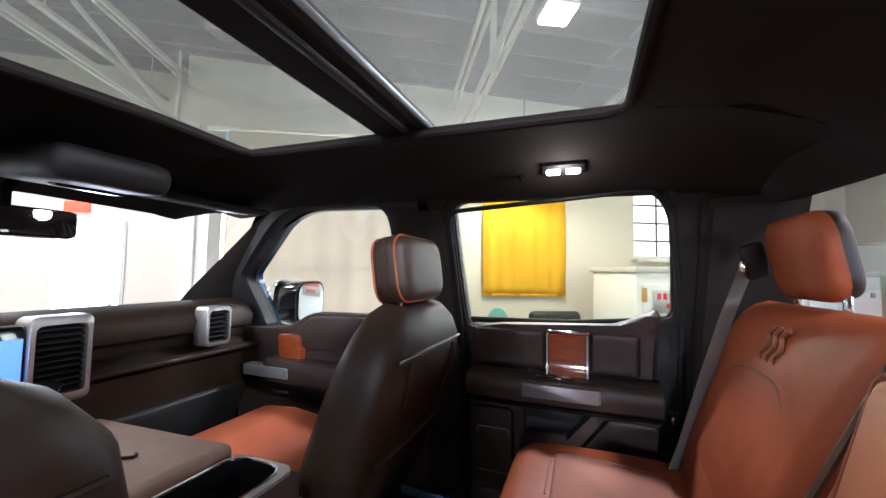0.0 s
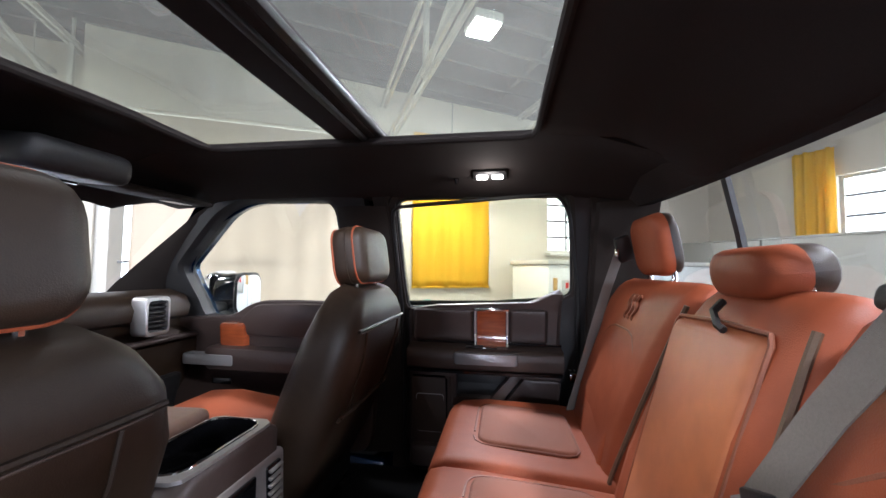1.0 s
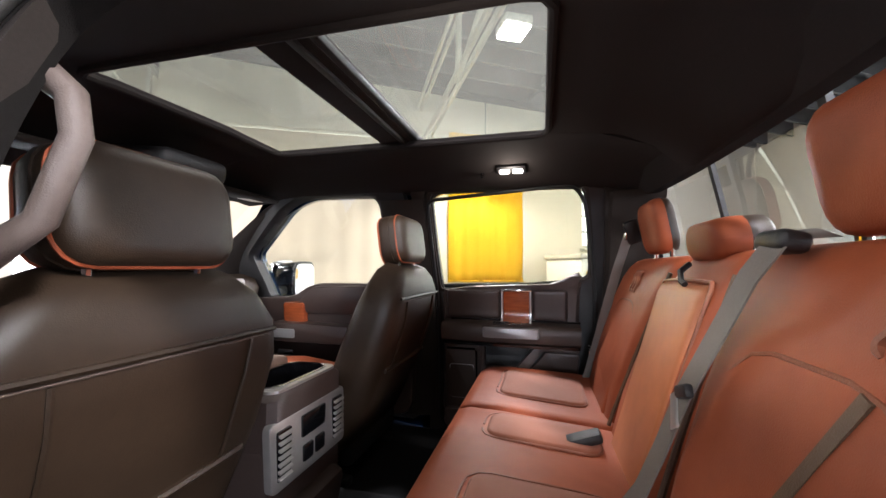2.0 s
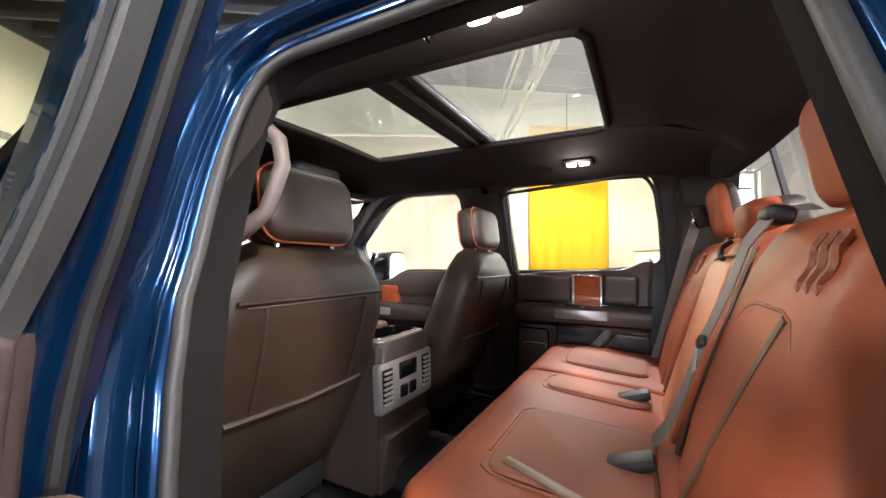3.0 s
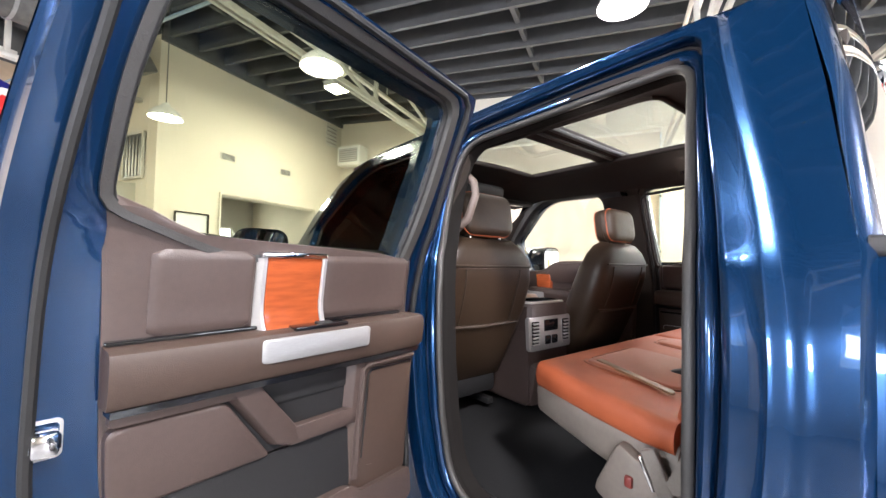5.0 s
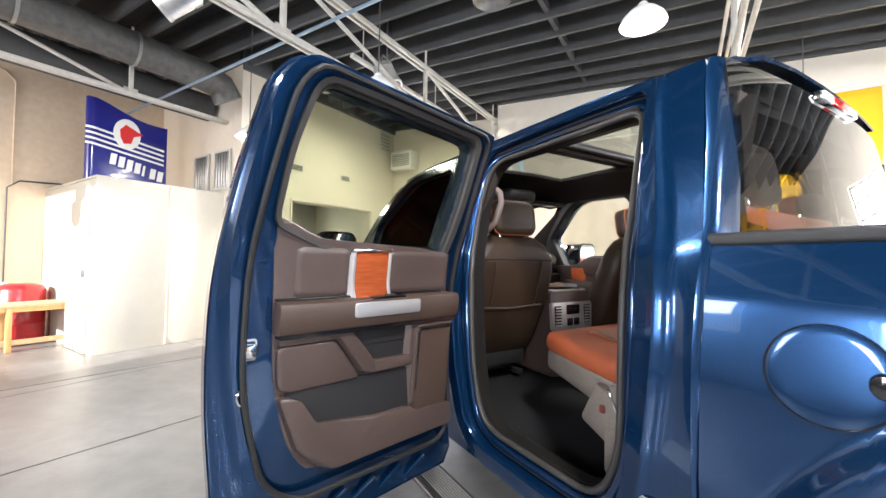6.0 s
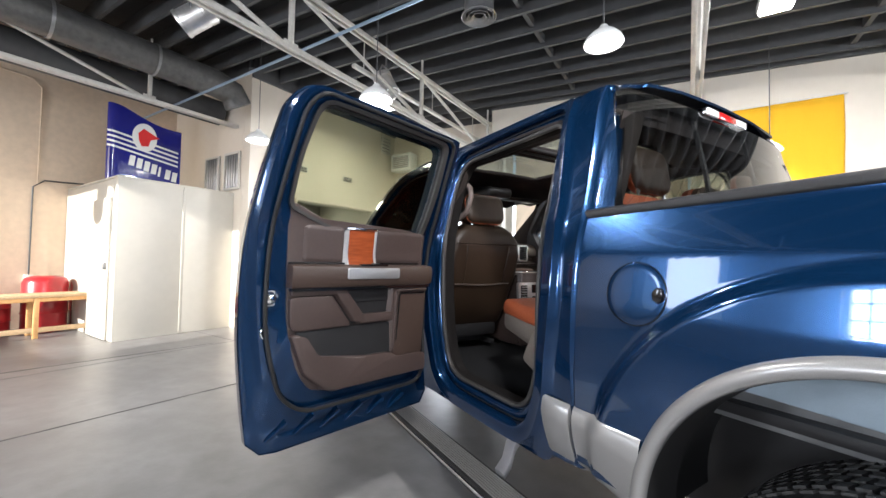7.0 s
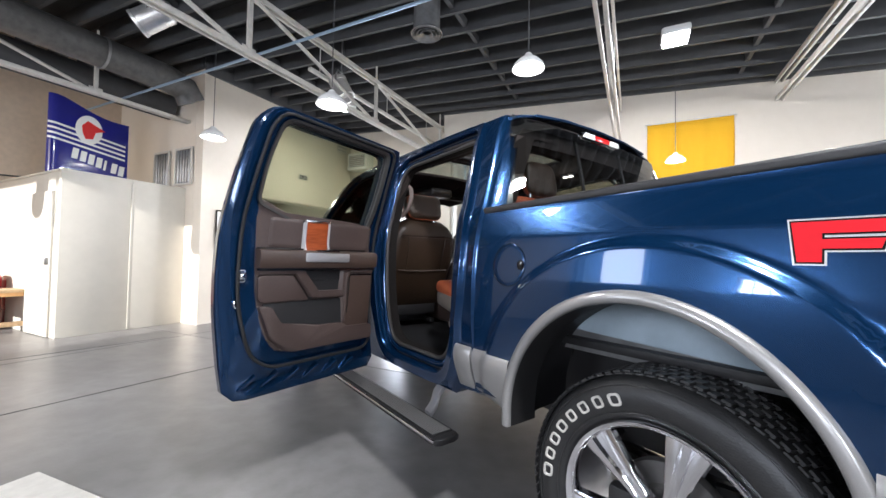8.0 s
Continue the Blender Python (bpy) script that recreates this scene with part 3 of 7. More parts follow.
# ---------- doors ----------
def rear_door(m, side, name):
    """Rear side door. Its own frame: a along the door from the hinge, z up, d depth inwards from the outer skin. side: -1 left, 1 right."""
    door = new(name)
    door.parent = truck
    door.matrix_local = m
    MX = 0.985

    def P(a, z, d):
        return (a, side * (half_width(z) - MX - d), z)
    if side < 0:
        rim = roundpoly([(0.03, 0.535), (0.79, 0.505), (0.845, 0.545), (0.872, 0.95), (0.866, 1.25), (0.838, 1.50), (0.785, 1.77), (0.725, 1.828), (-0.010, 1.782), (0.0, 1.35)], [0.03, 0.05, 0.05, 0.2, 0.1, 0.15, 0.08, 0.08, 0.02, 0.2])
    else:
        rim = roundpoly([(0.02, 0.59), (0.80, 0.515), (0.915, 0.575), (0.92, 1.00), (0.905, 1.40), (0.86, 1.78), (0.80, 1.872), (0.02, 1.862), (0.02, 1.35)], [0.03, 0.05, 0.05, 0.2, 0.1, 0.12, 0.06, 0.03, 0.2])
    if side < 0:
        hole = roundpoly([(0.118, 1.335), (0.55, 1.345), (0.62, 1.37), (0.728, 1.412), (0.715, 1.60), (0.672, 1.772), (0.092, 1.738), (0.090, 1.55)], [0.02, 0.05, 0.05, 0.03, 0.2, 0.05, 0.04, 0.1])
    else:
        hole = roundpoly([(0.075, 1.34), (0.56, 1.345), (0.663, 1.380), (0.768, 1.412), (0.757, 1.61), (0.735, 1.802), (0.060, 1.792), (0.062, 1.58)], [0.02, 0.05, 0.05, 0.03, 0.2, 0.05, 0.04, 0.1])
    c = (0.40, 1.55)
    O, H = rays(rim, c, 120), rays(hole, c, 120)

    def band(steps):
        lo = []
        for t, d in steps:
            lo.append([P(o[0] + (h[0] - o[0]) * t, o[1] + (h[1] - o[1]) * t, d) for o, h in zip(O, H)])
        return loft(lo, cap=False)
    part("outer_skin", band([(0.0, 0.045), (0.0, 0.006), (0.02, 0.0), (0.5, 0.0), (0.96, 0.004), (1.0, 0.03)]), PAINT, door)
    part("inner_shell", band([(0.0, 0.04), (0.02, 0.05), (0.07, 0.052), (0.13, 0.07), (0.17, 0.088), (0.80, 0.088), (1.0, 0.08), (1.0, 0.03)]), PAINT if side < 0 else DARKPL, door)
    TR = []
    for o, h in zip(O, H):
        k = min(1.0, (0.020 if h[0] < 0.2 else 0.015) / max(0.01, math.hypot(o[0] - h[0], o[1] - h[1])))
        TR.append((h[0] + (o[0] - h[0]) * k, h[1] + (o[1] - h[1]) * k))
    part("window_trim", loft([[P(t[0], t[1], 0.086) for t in TR], [P(t[0], t[1], 0.102) for t in TR], [P(h[0], h[1], 0.098) for h in H], [P(h[0], h[1], 0.055) for h in H]], cap=False), SEAL if side < 0 else PILLAR, door, "dark grey window surround")
    loop = roundpoly([(0.075, 0.655), (0.66, 0.640), (0.745, 0.71), (0.795, 0.95), (0.790, 1.38), (0.735, 1.735), (0.69, 1.795), (0.050, 1.755), (0.06, 1.2)], [0.1, 0.12, 0.1, 0.2, 0.2, 0.1, 0.06, 0.04, 0.2])
    part("weather_seal", tube([P(a, z, 0.108) for a, z in resample(loop, 120)], 0.008, 8, closed=True), RUBBER, door, "black rubber weather seal")
    part("glass_run", tube([P(a, z, 0.075) for a, z in resample(hole, 100)], 0.007, 8, closed=True), RUBBER, door)
    part("window_glass", loft([[P(a, z, 0.050) for a, z in H], [P(a, z, 0.054) for a, z in H]]), GLASS_SMOKE if side < 0 else GLASS_TINT, door, "smoke-tinted door glass").visible_shadow = False

    def Q(a, z, d):
        if side < 0 and d > 0.10:             # the swung-out door's trim is shallower
            e = (d - 0.10) * 0.58
            a, d = a - 0.58 * e * min(1.0, max(0.0, (0.74 - a) / 0.2)), d - e
        return (a, side * (0.4 * half_width(min(z, 1.16)) + 0.6 * half_width(z) - MX - d), z)
    # trim panel: flat upper part, armrest ledge, deeper lower part
    pan = roundpoly([(0.085, 0.74), (0.30, 0.70), (0.62, 0.695), (0.68, 0.79), (0.715, 0.95), (0.725, 1.30), (0.735, 1.43), (0.712, 1.432), (0.63, 1.388), (0.56, 1.365), (0.085, 1.355)],
                    [0.05, 0.1, 0.12, 0.1, 0.2, 0.1, 0.01, 0.02, 0.06, 0.06, 0.03])
    part("trim_panel", skin(pan, 0.055, lambda a, z, d: Q(a, z, 0.070 + d), r=0.018), PANELMAT, door, "brown moulded plastic trim panel")
    for a0, a1, top in ((0.110, 0.371, 1.346), (0.516, 0.672, 1.350)):
        up = roundpoly([(a0, 1.204), (a1, 1.204), (a1, top), (a0, top)], 0.012)
        part("upper_pad", skin(up, 0.035, lambda a, z, d: Q(a, z, 0.108 + d), r=0.014, rows=16), PANELMAT, door, "soft brown upper pad")
    part("trim_groove", rbox((0.60, 0.02, 0.008), Q(0.428, 1.202, 0.125), 0.003), BLACKG, door, "dark trim joint")

    def bulge(a):
        return 1 - 0.5 * max(0.0, abs(a - 0.42) - 0.14) / 0.2
    # armrest ledge: a shelf whose top falls towards its front
    sec = ((0.075, 1.199), (0.10, 1.198), (0.170, 1.195), (0.190, 1.190), (0.200, 1.178), (0.202, 1.150), (0.197, 1.118), (0.183, 1.108), (0.075, 1.108))
    part("armrest", loft([[Q(a, z, 0.045 + d * (0.88 + 0.12 * bulge(a))) for d, z in sec] for a in np.linspace(0.105, 0.722, 17)]), ARMLEATHER, door, "brown padded armrest ledge")
    part("trim_groove", loft([[Q(a, z, 0.045 + d * (0.88 + 0.12 * bulge(a))) for d, z in ((0.10, 1.107), (0.190, 1.107), (0.190, 1.096), (0.10, 1.096))] for a in np.linspace(0.115, 0.718, 9)]), BLACKG, door, "dark trim joint")

    def low(a, z, d):
        return Q(a, z, 0.125 + 0.075 * float(np.interp(z, (0.72, 1.0, 1.1), (0.25, 0.85, 1.0))) + d)
    # dark sheet as the shade in the pull handle's hollow, with a ledge
    part("recess_shade", plate(roundpoly([(0.27, 0.95), (0.70, 0.95), (0.70, 1.105), (0.27, 1.105)], 0.01), 0.03, lambda a, z, d: Q(a, z, 0.115 + d)), DARKPL, door, "dark sheet laid in as the shaded recess behind the pull handle")
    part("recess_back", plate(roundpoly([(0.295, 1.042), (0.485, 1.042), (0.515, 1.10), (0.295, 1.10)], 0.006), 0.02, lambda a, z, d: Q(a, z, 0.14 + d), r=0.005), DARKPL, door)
    # speaker panel with its raised edge, and the lower pad with a slanting edge
    part("speaker_panel", plate(roundpoly([(0.112, 0.78), (0.285, 0.78), (0.285, 1.095), (0.112, 1.095)], 0.015), 0.06, lambda a, z, d: low(a, z, d - 0.06), r=0.010), ARMLEATHER, door)
    part("panel_edge", tube([low(0.118, 1.086, 0.002), low(0.268, 1.086, 0.002), low(0.280, 1.075, 0.002), low(0.280, 0.82, 0.002)], 0.009, 8), PANELMAT, door)
    part("trim_groove", tube([low(0.122, 1.070, 0.0), low(0.255, 1.070, 0.0), low(0.262, 1.06, 0.0), low(0.262, 0.86, 0.0)], 0.005, 6), BLACKG, door, "dark trim joint")
    part("speaker_trim", tube([low(a, z, 0.0005) for a, z in resample(roundpoly([(0.135, 0.835), (0.25, 0.835), (0.25, 0.995), (0.135, 0.995)], 0.012), 50)], 0.0022, 6, closed=True), SATIN, door, "thin silver speaker outline")
    part("lower_pad", plate(roundpoly([(0.482, 0.945), (0.712, 0.94), (0.718, 1.074), (0.572, 1.074)], [0.012, 0.04, 0.02, 0.012]), 0.05, lambda a, z, d: low(a, z, d - 0.058), r=0.010), PANELMAT, door, "slanted brown lower pad")
    for bar in ([(0.428, 0.952), (0.475, 0.962), (0.578, 1.100), (0.532, 1.100), (0.440, 0.990)], [(0.272, 0.952), (0.452, 0.952), (0.456, 0.990), (0.272, 0.990)], [(0.272, 0.955), (0.303, 0.955), (0.303, 1.100), (0.272, 1.100)],
                [(0.545, 1.078), (0.716, 1.078), (0.716, 1.102), (0.545, 1.102)]):
        part("recess_frame", plate(roundpoly(bar, 0.006), 0.045, lambda a, z, d: low(a, z, d - 0.040), r=0.007), PANELMAT, door)
    # map pocket: dark sheet as the hollow's shade, behind a raised front
    part("pocket_shade", plate(roundpoly([(0.285, 0.80), (0.665, 0.80), (0.692, 0.945), (0.285, 0.945)], 0.02), 0.02, lambda a, z, d: Q(a, z, 0.130 + d)), DARKPL, door, "dark sheet laid in as the map pocket's shaded hollow")
    lip = roundpoly([(0.112, 0.712), (0.58, 0.700), (0.665, 0.775), (0.710, 0.93), (0.678, 0.93), (0.64, 0.845), (0.42, 0.815), (0.30, 0.815), (0.27, 0.79), (0.112, 0.79)], 0.02)
    part("pocket_front", plate(lip, 0.090, lambda a, z, d: Q(a, z, 0.105 + d), r=0.018), PANELMAT, door)
    # wood accent in a bright frame, bent down onto the ledge
    def face(z):
        return 0.150 + 0.020 * max(0.0, (1.245 - z) / 0.055) ** 2
    zz = np.linspace(1.190, 1.338, 9)
    part("wood_accent", loft([[Q(a, z, face(z) + o) for a, o in ((0.385, -0.035), (0.385, 0.0), (0.502, 0.0), (0.502, -0.035))] for z in zz]), WOOD, door, "polished red-brown wood accent")
    for a0 in (0.378, 0.509):
        part("chrome_strip", loft([[Q(a0 + da, z, face(z) + dd) for da, dd in ((-0.0032, -0.035), (-0.0032, 0.004), (0.0032, 0.004), (0.0032, -0.035))] for z in zz]), SATIN, door, "bright metal strip")
    part("chrome_strip", rbox((0.143, 0.022, 0.012), Q(0.4435, 1.345, 0.140), 0.004), CHROME, door, "bright chrome strip")
    part("chrome_strip", rbox((0.135, 0.012, 0.008), Q(0.4435, 1.193, 0.168), 0.003), CHROME, door, "bright chrome strip")
    # pull handle
    hd = [(0.300, 1.138), (0.548, 1.138), (0.548, 1.184), (0.300, 1.184)]
    part("pull_handle", plate(roundpoly(hd, 0.010), 0.055, lambda a, z, d: Q(a, z, 0.212 + d - 0.012 * ((a - 0.424) / 0.124) ** 2), r=0.008), ALU, door, "brushed aluminium pull handle")
    part("handle_bracket", plate(roundpoly([(0.285, 1.116), (0.562, 1.116), (0.562, 1.192), (0.285, 1.192)], 0.014), 0.05, lambda a, z, d: Q(a, z, 0.188 + d), r=0.010), ARMLEATHER, door)
    sw = part("window_switch", rbox((0.125, 0.036, 0.008), Q(0.405, 1.1965, 0.196), 0.002, rot=(side * 2, 0, 0)), BLACKG, door, "black window switch panel")
    part("switch_tab", rbox((0.035, 0.018, 0.006), Q(0.395, 1.201, 0.196), 0.002, rot=(side * 2, 0, 0)), DARKPL, sw)
    # edge details
    part("latch", rbox((0.03, 0.045, 0.035), P(0.776, 1.070, 0.100), 0.006), CHROME, door, "chrome door latch")
    part("latch_slot", rbox((0.034, 0.015, 0.02), P(0.776, 1.070, 0.108), 0.002), BLACKG, door)
    part("grommet", tube([P(0.790 + 0.012 * math.cos(q), 0.945 + 0.02 * math.sin(q), 0.095) for q in np.linspace(0, 6.0, 16)], 0.004, 6, closed=True), CHROME, door)
    part("latch_plate", loft([[P(0.776 + x * k, 1.070 + y * k, d) for x, y in rrect(0.040, 0.058, 0.008, 4)] for k, d in ((1.0, 0.086), (1.0, 0.094), (0.8, 0.094), (0.8, 0.086))], cap=False), SATIN, door, "satin latch plate")
    for i in range(6):
        a0 = 0.735 - 0.105 * i
        part("shell_rib", tube([P(a0 + 0.045, 0.552, 0.054), P(a0 - 0.03, 0.606, 0.074)], [0.006, 0.010], 8), PAINT, door)
    part("belt_moulding", tube([P(0.02, 1.352, -0.004), P(0.45, 1.362, -0.004), P(0.70, 1.385, -0.002), P(0.83, 1.41, 0.004)], 0.012, 8), RUBBER, door)
    part("outer_handle", tube([P(0.60, 1.17, -0.004), P(0.63, 1.17, -0.04), P(0.78, 1.175, -0.04), P(0.81, 1.175, -0.004)], 0.018, 8), CHROME, door)
    return door


rear_door(pose(0.219, -0.985, 0, 0, 0, -79), -1, "rear_door")
rear_door(pose(0.160, 0.985, 0), 1, "rear_door")


def front_door(side):
    door = new("front_door")
    door.parent = truck
    door.matrix_local = pose(0, 0, 0)

    def P(x, z, d):
        return (x, side * (half_width(z) - d), z)
    rim = roundpoly([(-0.99, 0.60), (0.165, 0.60), (0.14, 1.36), (0.115, 1.85), (-0.42, 1.85), (-0.68, 1.755), (-0.88, 1.575), (-1.0, 1.36)], [0.04, 0.04, 0.1, 0.03, 0.1, 0.15, 0.15, 0.08])
    hole = roundpoly([(-0.765, 1.272), (-0.60, 1.278), (-0.47, 1.340), (-0.05, 1.350), (-0.02, 1.352), (-0.035, 1.785), (-0.42, 1.79), (-0.545, 1.752), (-0.83, 1.512), (-0.80, 1.40)], [0.03, 0.05, 0.05, 0.05, 0.02, 0.06, 0.08, 0.06, 0.03, 0.05])
    c = (-0.35, 1.52)
    O, H = rays(rim, c, 120), rays(hole, c, 120)

    def band(steps):
        return loft([[P(o[0] + (h[0] - o[0]) * t, o[1] + (h[1] - o[1]) * t, d) for o, h in zip(O, H)] for t, d in steps], cap=False)
    part("outer_skin", band([(0.0, 0.045), (0.0, 0.004), (0.02, -0.003), (0.96, -0.003), (1.0, 0.03)]), PAINT, door)
    part("window_frame", band([(0.10, 0.06), (0.15, 0.10), (0.8, 0.115), (1.0, 0.10), (1.0, 0.03)]), DARKPL, door)
    part("window_glass", loft([[P(a, z, 0.045) for a, z in H], [P(a, z, 0.049) for a, z in H]]), GLASS_DARK if side < 0 else GLASS_GREEN, door, "door glass").visible_shadow = False
    part("belt_moulding", tube([P(-0.86, 1.235, -0.006), P(-0.62, 1.25, -0.006), P(-0.50, 1.33, -0.006), P(0.18, 1.35, -0.006)], 0.012, 8), RUBBER, door)
    pan = roundpoly([(-0.88, 0.74), (0.10, 0.72), (0.12, 1.36), (-0.02, 1.36), (-0.22, 1.365), (-0.46, 1.36), (-0.58, 1.285), (-0.88, 1.27)], [0.08, 0.08, 0.03, 0.04, 0.1, 0.08, 0.08, 0.03])
    part("trim_panel", plate(pan, 0.055, lambda a, z, d: P(a, z, 0.105 + d), r=0.018), PANELMAT, door, "brown moulded plastic trim panel")
    part("upper_pad", plate(roundpoly([(-0.50, 1.20), (0.09, 1.20), (0.09, 1.35), (-0.20, 1.355), (-0.44, 1.345), (-0.54, 1.26)], 0.04), 0.045, lambda a, z, d: P(a, z, 0.145 + d), r=0.022), PANELMAT, door)
    part("armrest", plate(roundpoly([(-0.66, 1.06), (0.08, 1.06), (0.08, 1.15), (-0.66, 1.16)], 0.03), 0.11, lambda a, z, d: P(a, z, 0.145 + d), r=0.03), PANELMAT, door)
    part("wood_accent", plate(roundpoly([(-0.615, 1.135), (-0.485, 1.135), (-0.485, 1.262), (-0.615, 1.262)], 0.02), 0.06, lambda a, z, d: P(a, z, 0.145 + d), r=0.02), WOOD, door, "polished red-brown wood accent")
    part("pull_handle", plate(roundpoly([(-0.755, 1.080), (-0.505, 1.080), (-0.505, 1.128), (-0.755, 1.128)], 0.012), 0.05, lambda a, z, d: P(a, z, 0.21 + d), r=0.010), ALU, door, "brushed aluminium pull handle")
    # flat dark sheet stands in for the pocket's shaded hollow
    part("pocket_shade", plate(roundpoly([(-0.70, 0.80), (0.0, 0.80), (0.0, 0.95), (-0.70, 0.95)], 0.04), 0.008, lambda a, z, d: P(a, z, 0.157 + d)), DARKPL, door)
    part("chrome_strip", rbox((0.10, 0.02, 0.03), P(-0.62, 0.99, 0.17), 0.008), CHROME, door)
    # outside mirror
    mir = part("outside_mirror", loft([[(-0.86 + sx * 0.10 * k[0], side * (1.16 + 0.115 * k[1] * 1.0), 1.36 + 0.12 * k[2]) for k in kk] for sx, kk in (
        (-1, [(1, y * 0.8, z * 0.75) for y, z in rrect(2, 2, 0.7)]), (0, [(1, y * 0.98, z * 0.95) for y, z in rrect(2, 2, 0.6)]), (1, [(1, y, z) for y, z in rrect(2, 2, 0.5)]))]), BLACKG, door, "black door mirror with chrome cap")
    part("mirror_glass", loft([[(-0.755 + d, side * (1.16 + 0.10 * y), 1.36 + 0.105 * z) for y, z in rrect(2, 2, 0.5)] for d in (0.0, 0.004)]), MIRROR, mir, "mirror glass")
    part("mirror_cap", loft([[(x, side * (1.16 + 0.118 * w * y), 1.365 + 0.123 * w * z) for y, z in rrect(2, 2, 0.6)] for x, w in ((-0.985, 0.72), (-0.96, 0.90), (-0.93, 0.98), (-0.905, 1.0))]), CHROME, mir, "chrome mirror cap")
    part("mirror_arm", rbox((0.09, 0.22, 0.05), (-0.84, side * 1.0, 1.30), 0.02, 3), DARKPL, mir)
    return door


front_door(-1)
front_door(1)


# ---------- seats ----------
def pad(sections, name, material, parent, label="", n=5, r=0.45):
    """A cushion: sections of (centre, along, across, thick, wide), each a rounded rectangle across the pad's run."""
    lo = []
    for c, u, v, a, b in sections:
        c, u, v = Vector(c), Vector(u), Vector(v)
        lo.append([c + u * p + v * q for p, q in rrect(a, b, r * min(a, b), n)])
    return part(name, loft(lo), material, parent, label, 60)


def piping(points, parent, material=SADDLE, r=0.0035, name="seam"):
    return part(name, tube(points, r, 6), material, parent)


def headrest(c, w, h, d, tilt, parent, back=BROWN, face=SADDLE, face_side=-1, piped=False):
    """A headrest about c: a leather shell with a face pad of another colour towards the sitter."""
    m = pose(*c, 0, tilt, 0)
    lo = []
    for t, k in ((-0.5, 0.72), (-0.42, 0.90), (-0.2, 0.98), (0.1, 1.0), (0.35, 0.96), (0.46, 0.84), (0.5, 0.66)):
        lo.append([m @ Vector((face_side * -(t * d) , p * k, q * k)) for p, q in rrect(w, h, 0.05)])
    hr = part("headrest", loft(lo), back, parent, "two-tone leather headrest", 60)
    lo = []
    for t, k in ((0.0, 1.015), (0.18, 1.01), (0.38, 0.97), (0.50, 0.86), (0.56, 0.66)):
        lo.append([m @ Vector((face_side * (t * d), p * k, q * k)) for p, q in rrect(w, h, 0.05)])
    part("face_pad", loft(lo), face, hr, "leather face pad", 60)
    if piped:
        part("piping", tube([m @ Vector((face_side * -0.22 * d, p * 0.995, q * 0.995)) for p, q in resample(rrect(w, h, 0.05), 60)], 0.0030, 6, closed=True), SADDLE, hr, "tan leather piping")
        part("piping", tube([m @ Vector((face_side * 0.40 * d, p * 0.965, q * 0.965)) for p, q in resample(rrect(w, h, 0.05), 60)], 0.0035, 6, closed=True), SADDLE, hr, "tan leather piping")
    for s in (-1, 1):
        p = m @ Vector((0, s * 0.085, -h / 2))
        part("post", tube([p + Vector((0, 0, 0.03)), p - Vector((0, 0, 0.07))], 0.007, 8), CHROME, hr, "chrome headrest post")
    return hr


def front_seat(x, y, lift=0.0):
    """Bucket seat; x is the headrest's place along the truck."""
    seat = new("front_seat")
    seat.parent = truck
    seat.matrix_local = pose(x, y, lift)
    tagged(seat, "dark brown leather bucket seat with tan leather facings")
    spine = [(-0.20, 0.80, 0.10, 0.42), (-0.155, 0.86, 0.15, 0.50), (-0.10, 1.00, 0.17, 0.53), (-0.04, 1.15, 0.17, 0.55), (0.005, 1.28, 0.155, 0.54), (0.025, 1.355, 0.135, 0.49), (0.03, 1.405, 0.11, 0.40), (0.032, 1.435, 0.07, 0.29)]
    pad([((a, 0, z), (0.94, 0, -0.33), (0, 1, 0), d, w) for a, z, d, w in spine], "backrest", BROWN, seat, "dark brown leather backrest", r=0.42)
    pad([((a - d * 0.42, 0, z), (0.94, 0, -0.33), (0, 1, 0), 0.05, w * 0.66) for a, z, d, w in spine[1:6]], "backrest_face", SADDLE, seat, "tan leather backrest face")
    # seams on the back
    def B(t, yy, off=0.002):
        z = 0.80 + t * 0.645
        i = np.interp(z, [s[1] for s in spine], [s[0] + s[2] * 0.47 for s in spine])
        return (float(i) + off - 0.10 * max(0, abs(yy) - 0.12) ** 2 * 3, yy, z - 0.03)
    piping([B(0.858, yy) for yy in np.linspace(-0.215, 0.215, 13)], seat, BROWN, 0.005)
    piping([B(0.844, yy, 0.0005) for yy in np.linspace(-0.195, 0.195, 13)], seat, STITCH, 0.0022, "stitching")
    for s in (-1, 1):
        piping([B(t, s * (0.165 - 0.02 * math.sin(t * 3)), 0.001) for t in np.linspace(0.50, 0.84, 8)], seat, BROWN, 0.004)
    piping([B(0.475 + 0.06 * abs(yy), yy, 0.003) for yy in np.linspace(-0.20, 0.20, 13)], seat, BROWN, 0.008)
    headrest((0.012, 0, 1.530), 0.280, 0.176, 0.105, -8, seat, face=BROWN, piped=True)
    pad([((cx, 0, z), (0, 0, 1), (0, 1, 0), h, w) for cx, z, h, w in ((-0.70, 0.93, 0.08, 0.40), (-0.67, 0.935, 0.14, 0.48), (-0.55, 0.93, 0.17, 0.50), (-0.35, 0.90, 0.18, 0.51), (-0.20, 0.88, 0.16, 0.48))],
        "seat_cushion", SADDLE, seat, "tan leather seat cushion")
    part("seat_base", rbox((0.44, 0.40, 0.14), (-0.42, 0, 0.76), 0.03, 2), DARKPL, seat)
    part("seat_rail", rbox((0.50, 0.04, 0.03), (-0.35, -0.18, 0.70), 0.008), DARKPL, seat)
    part("seat_rail", rbox((0.50, 0.04, 0.03), (-0.35, 0.18, 0.70), 0.008), DARKPL, seat)
    part("back_skirt", rbox((0.05, 0.40, 0.10), (-0.115, 0, 0.80), 0.02, 2), DARKPL, seat)
    return seat


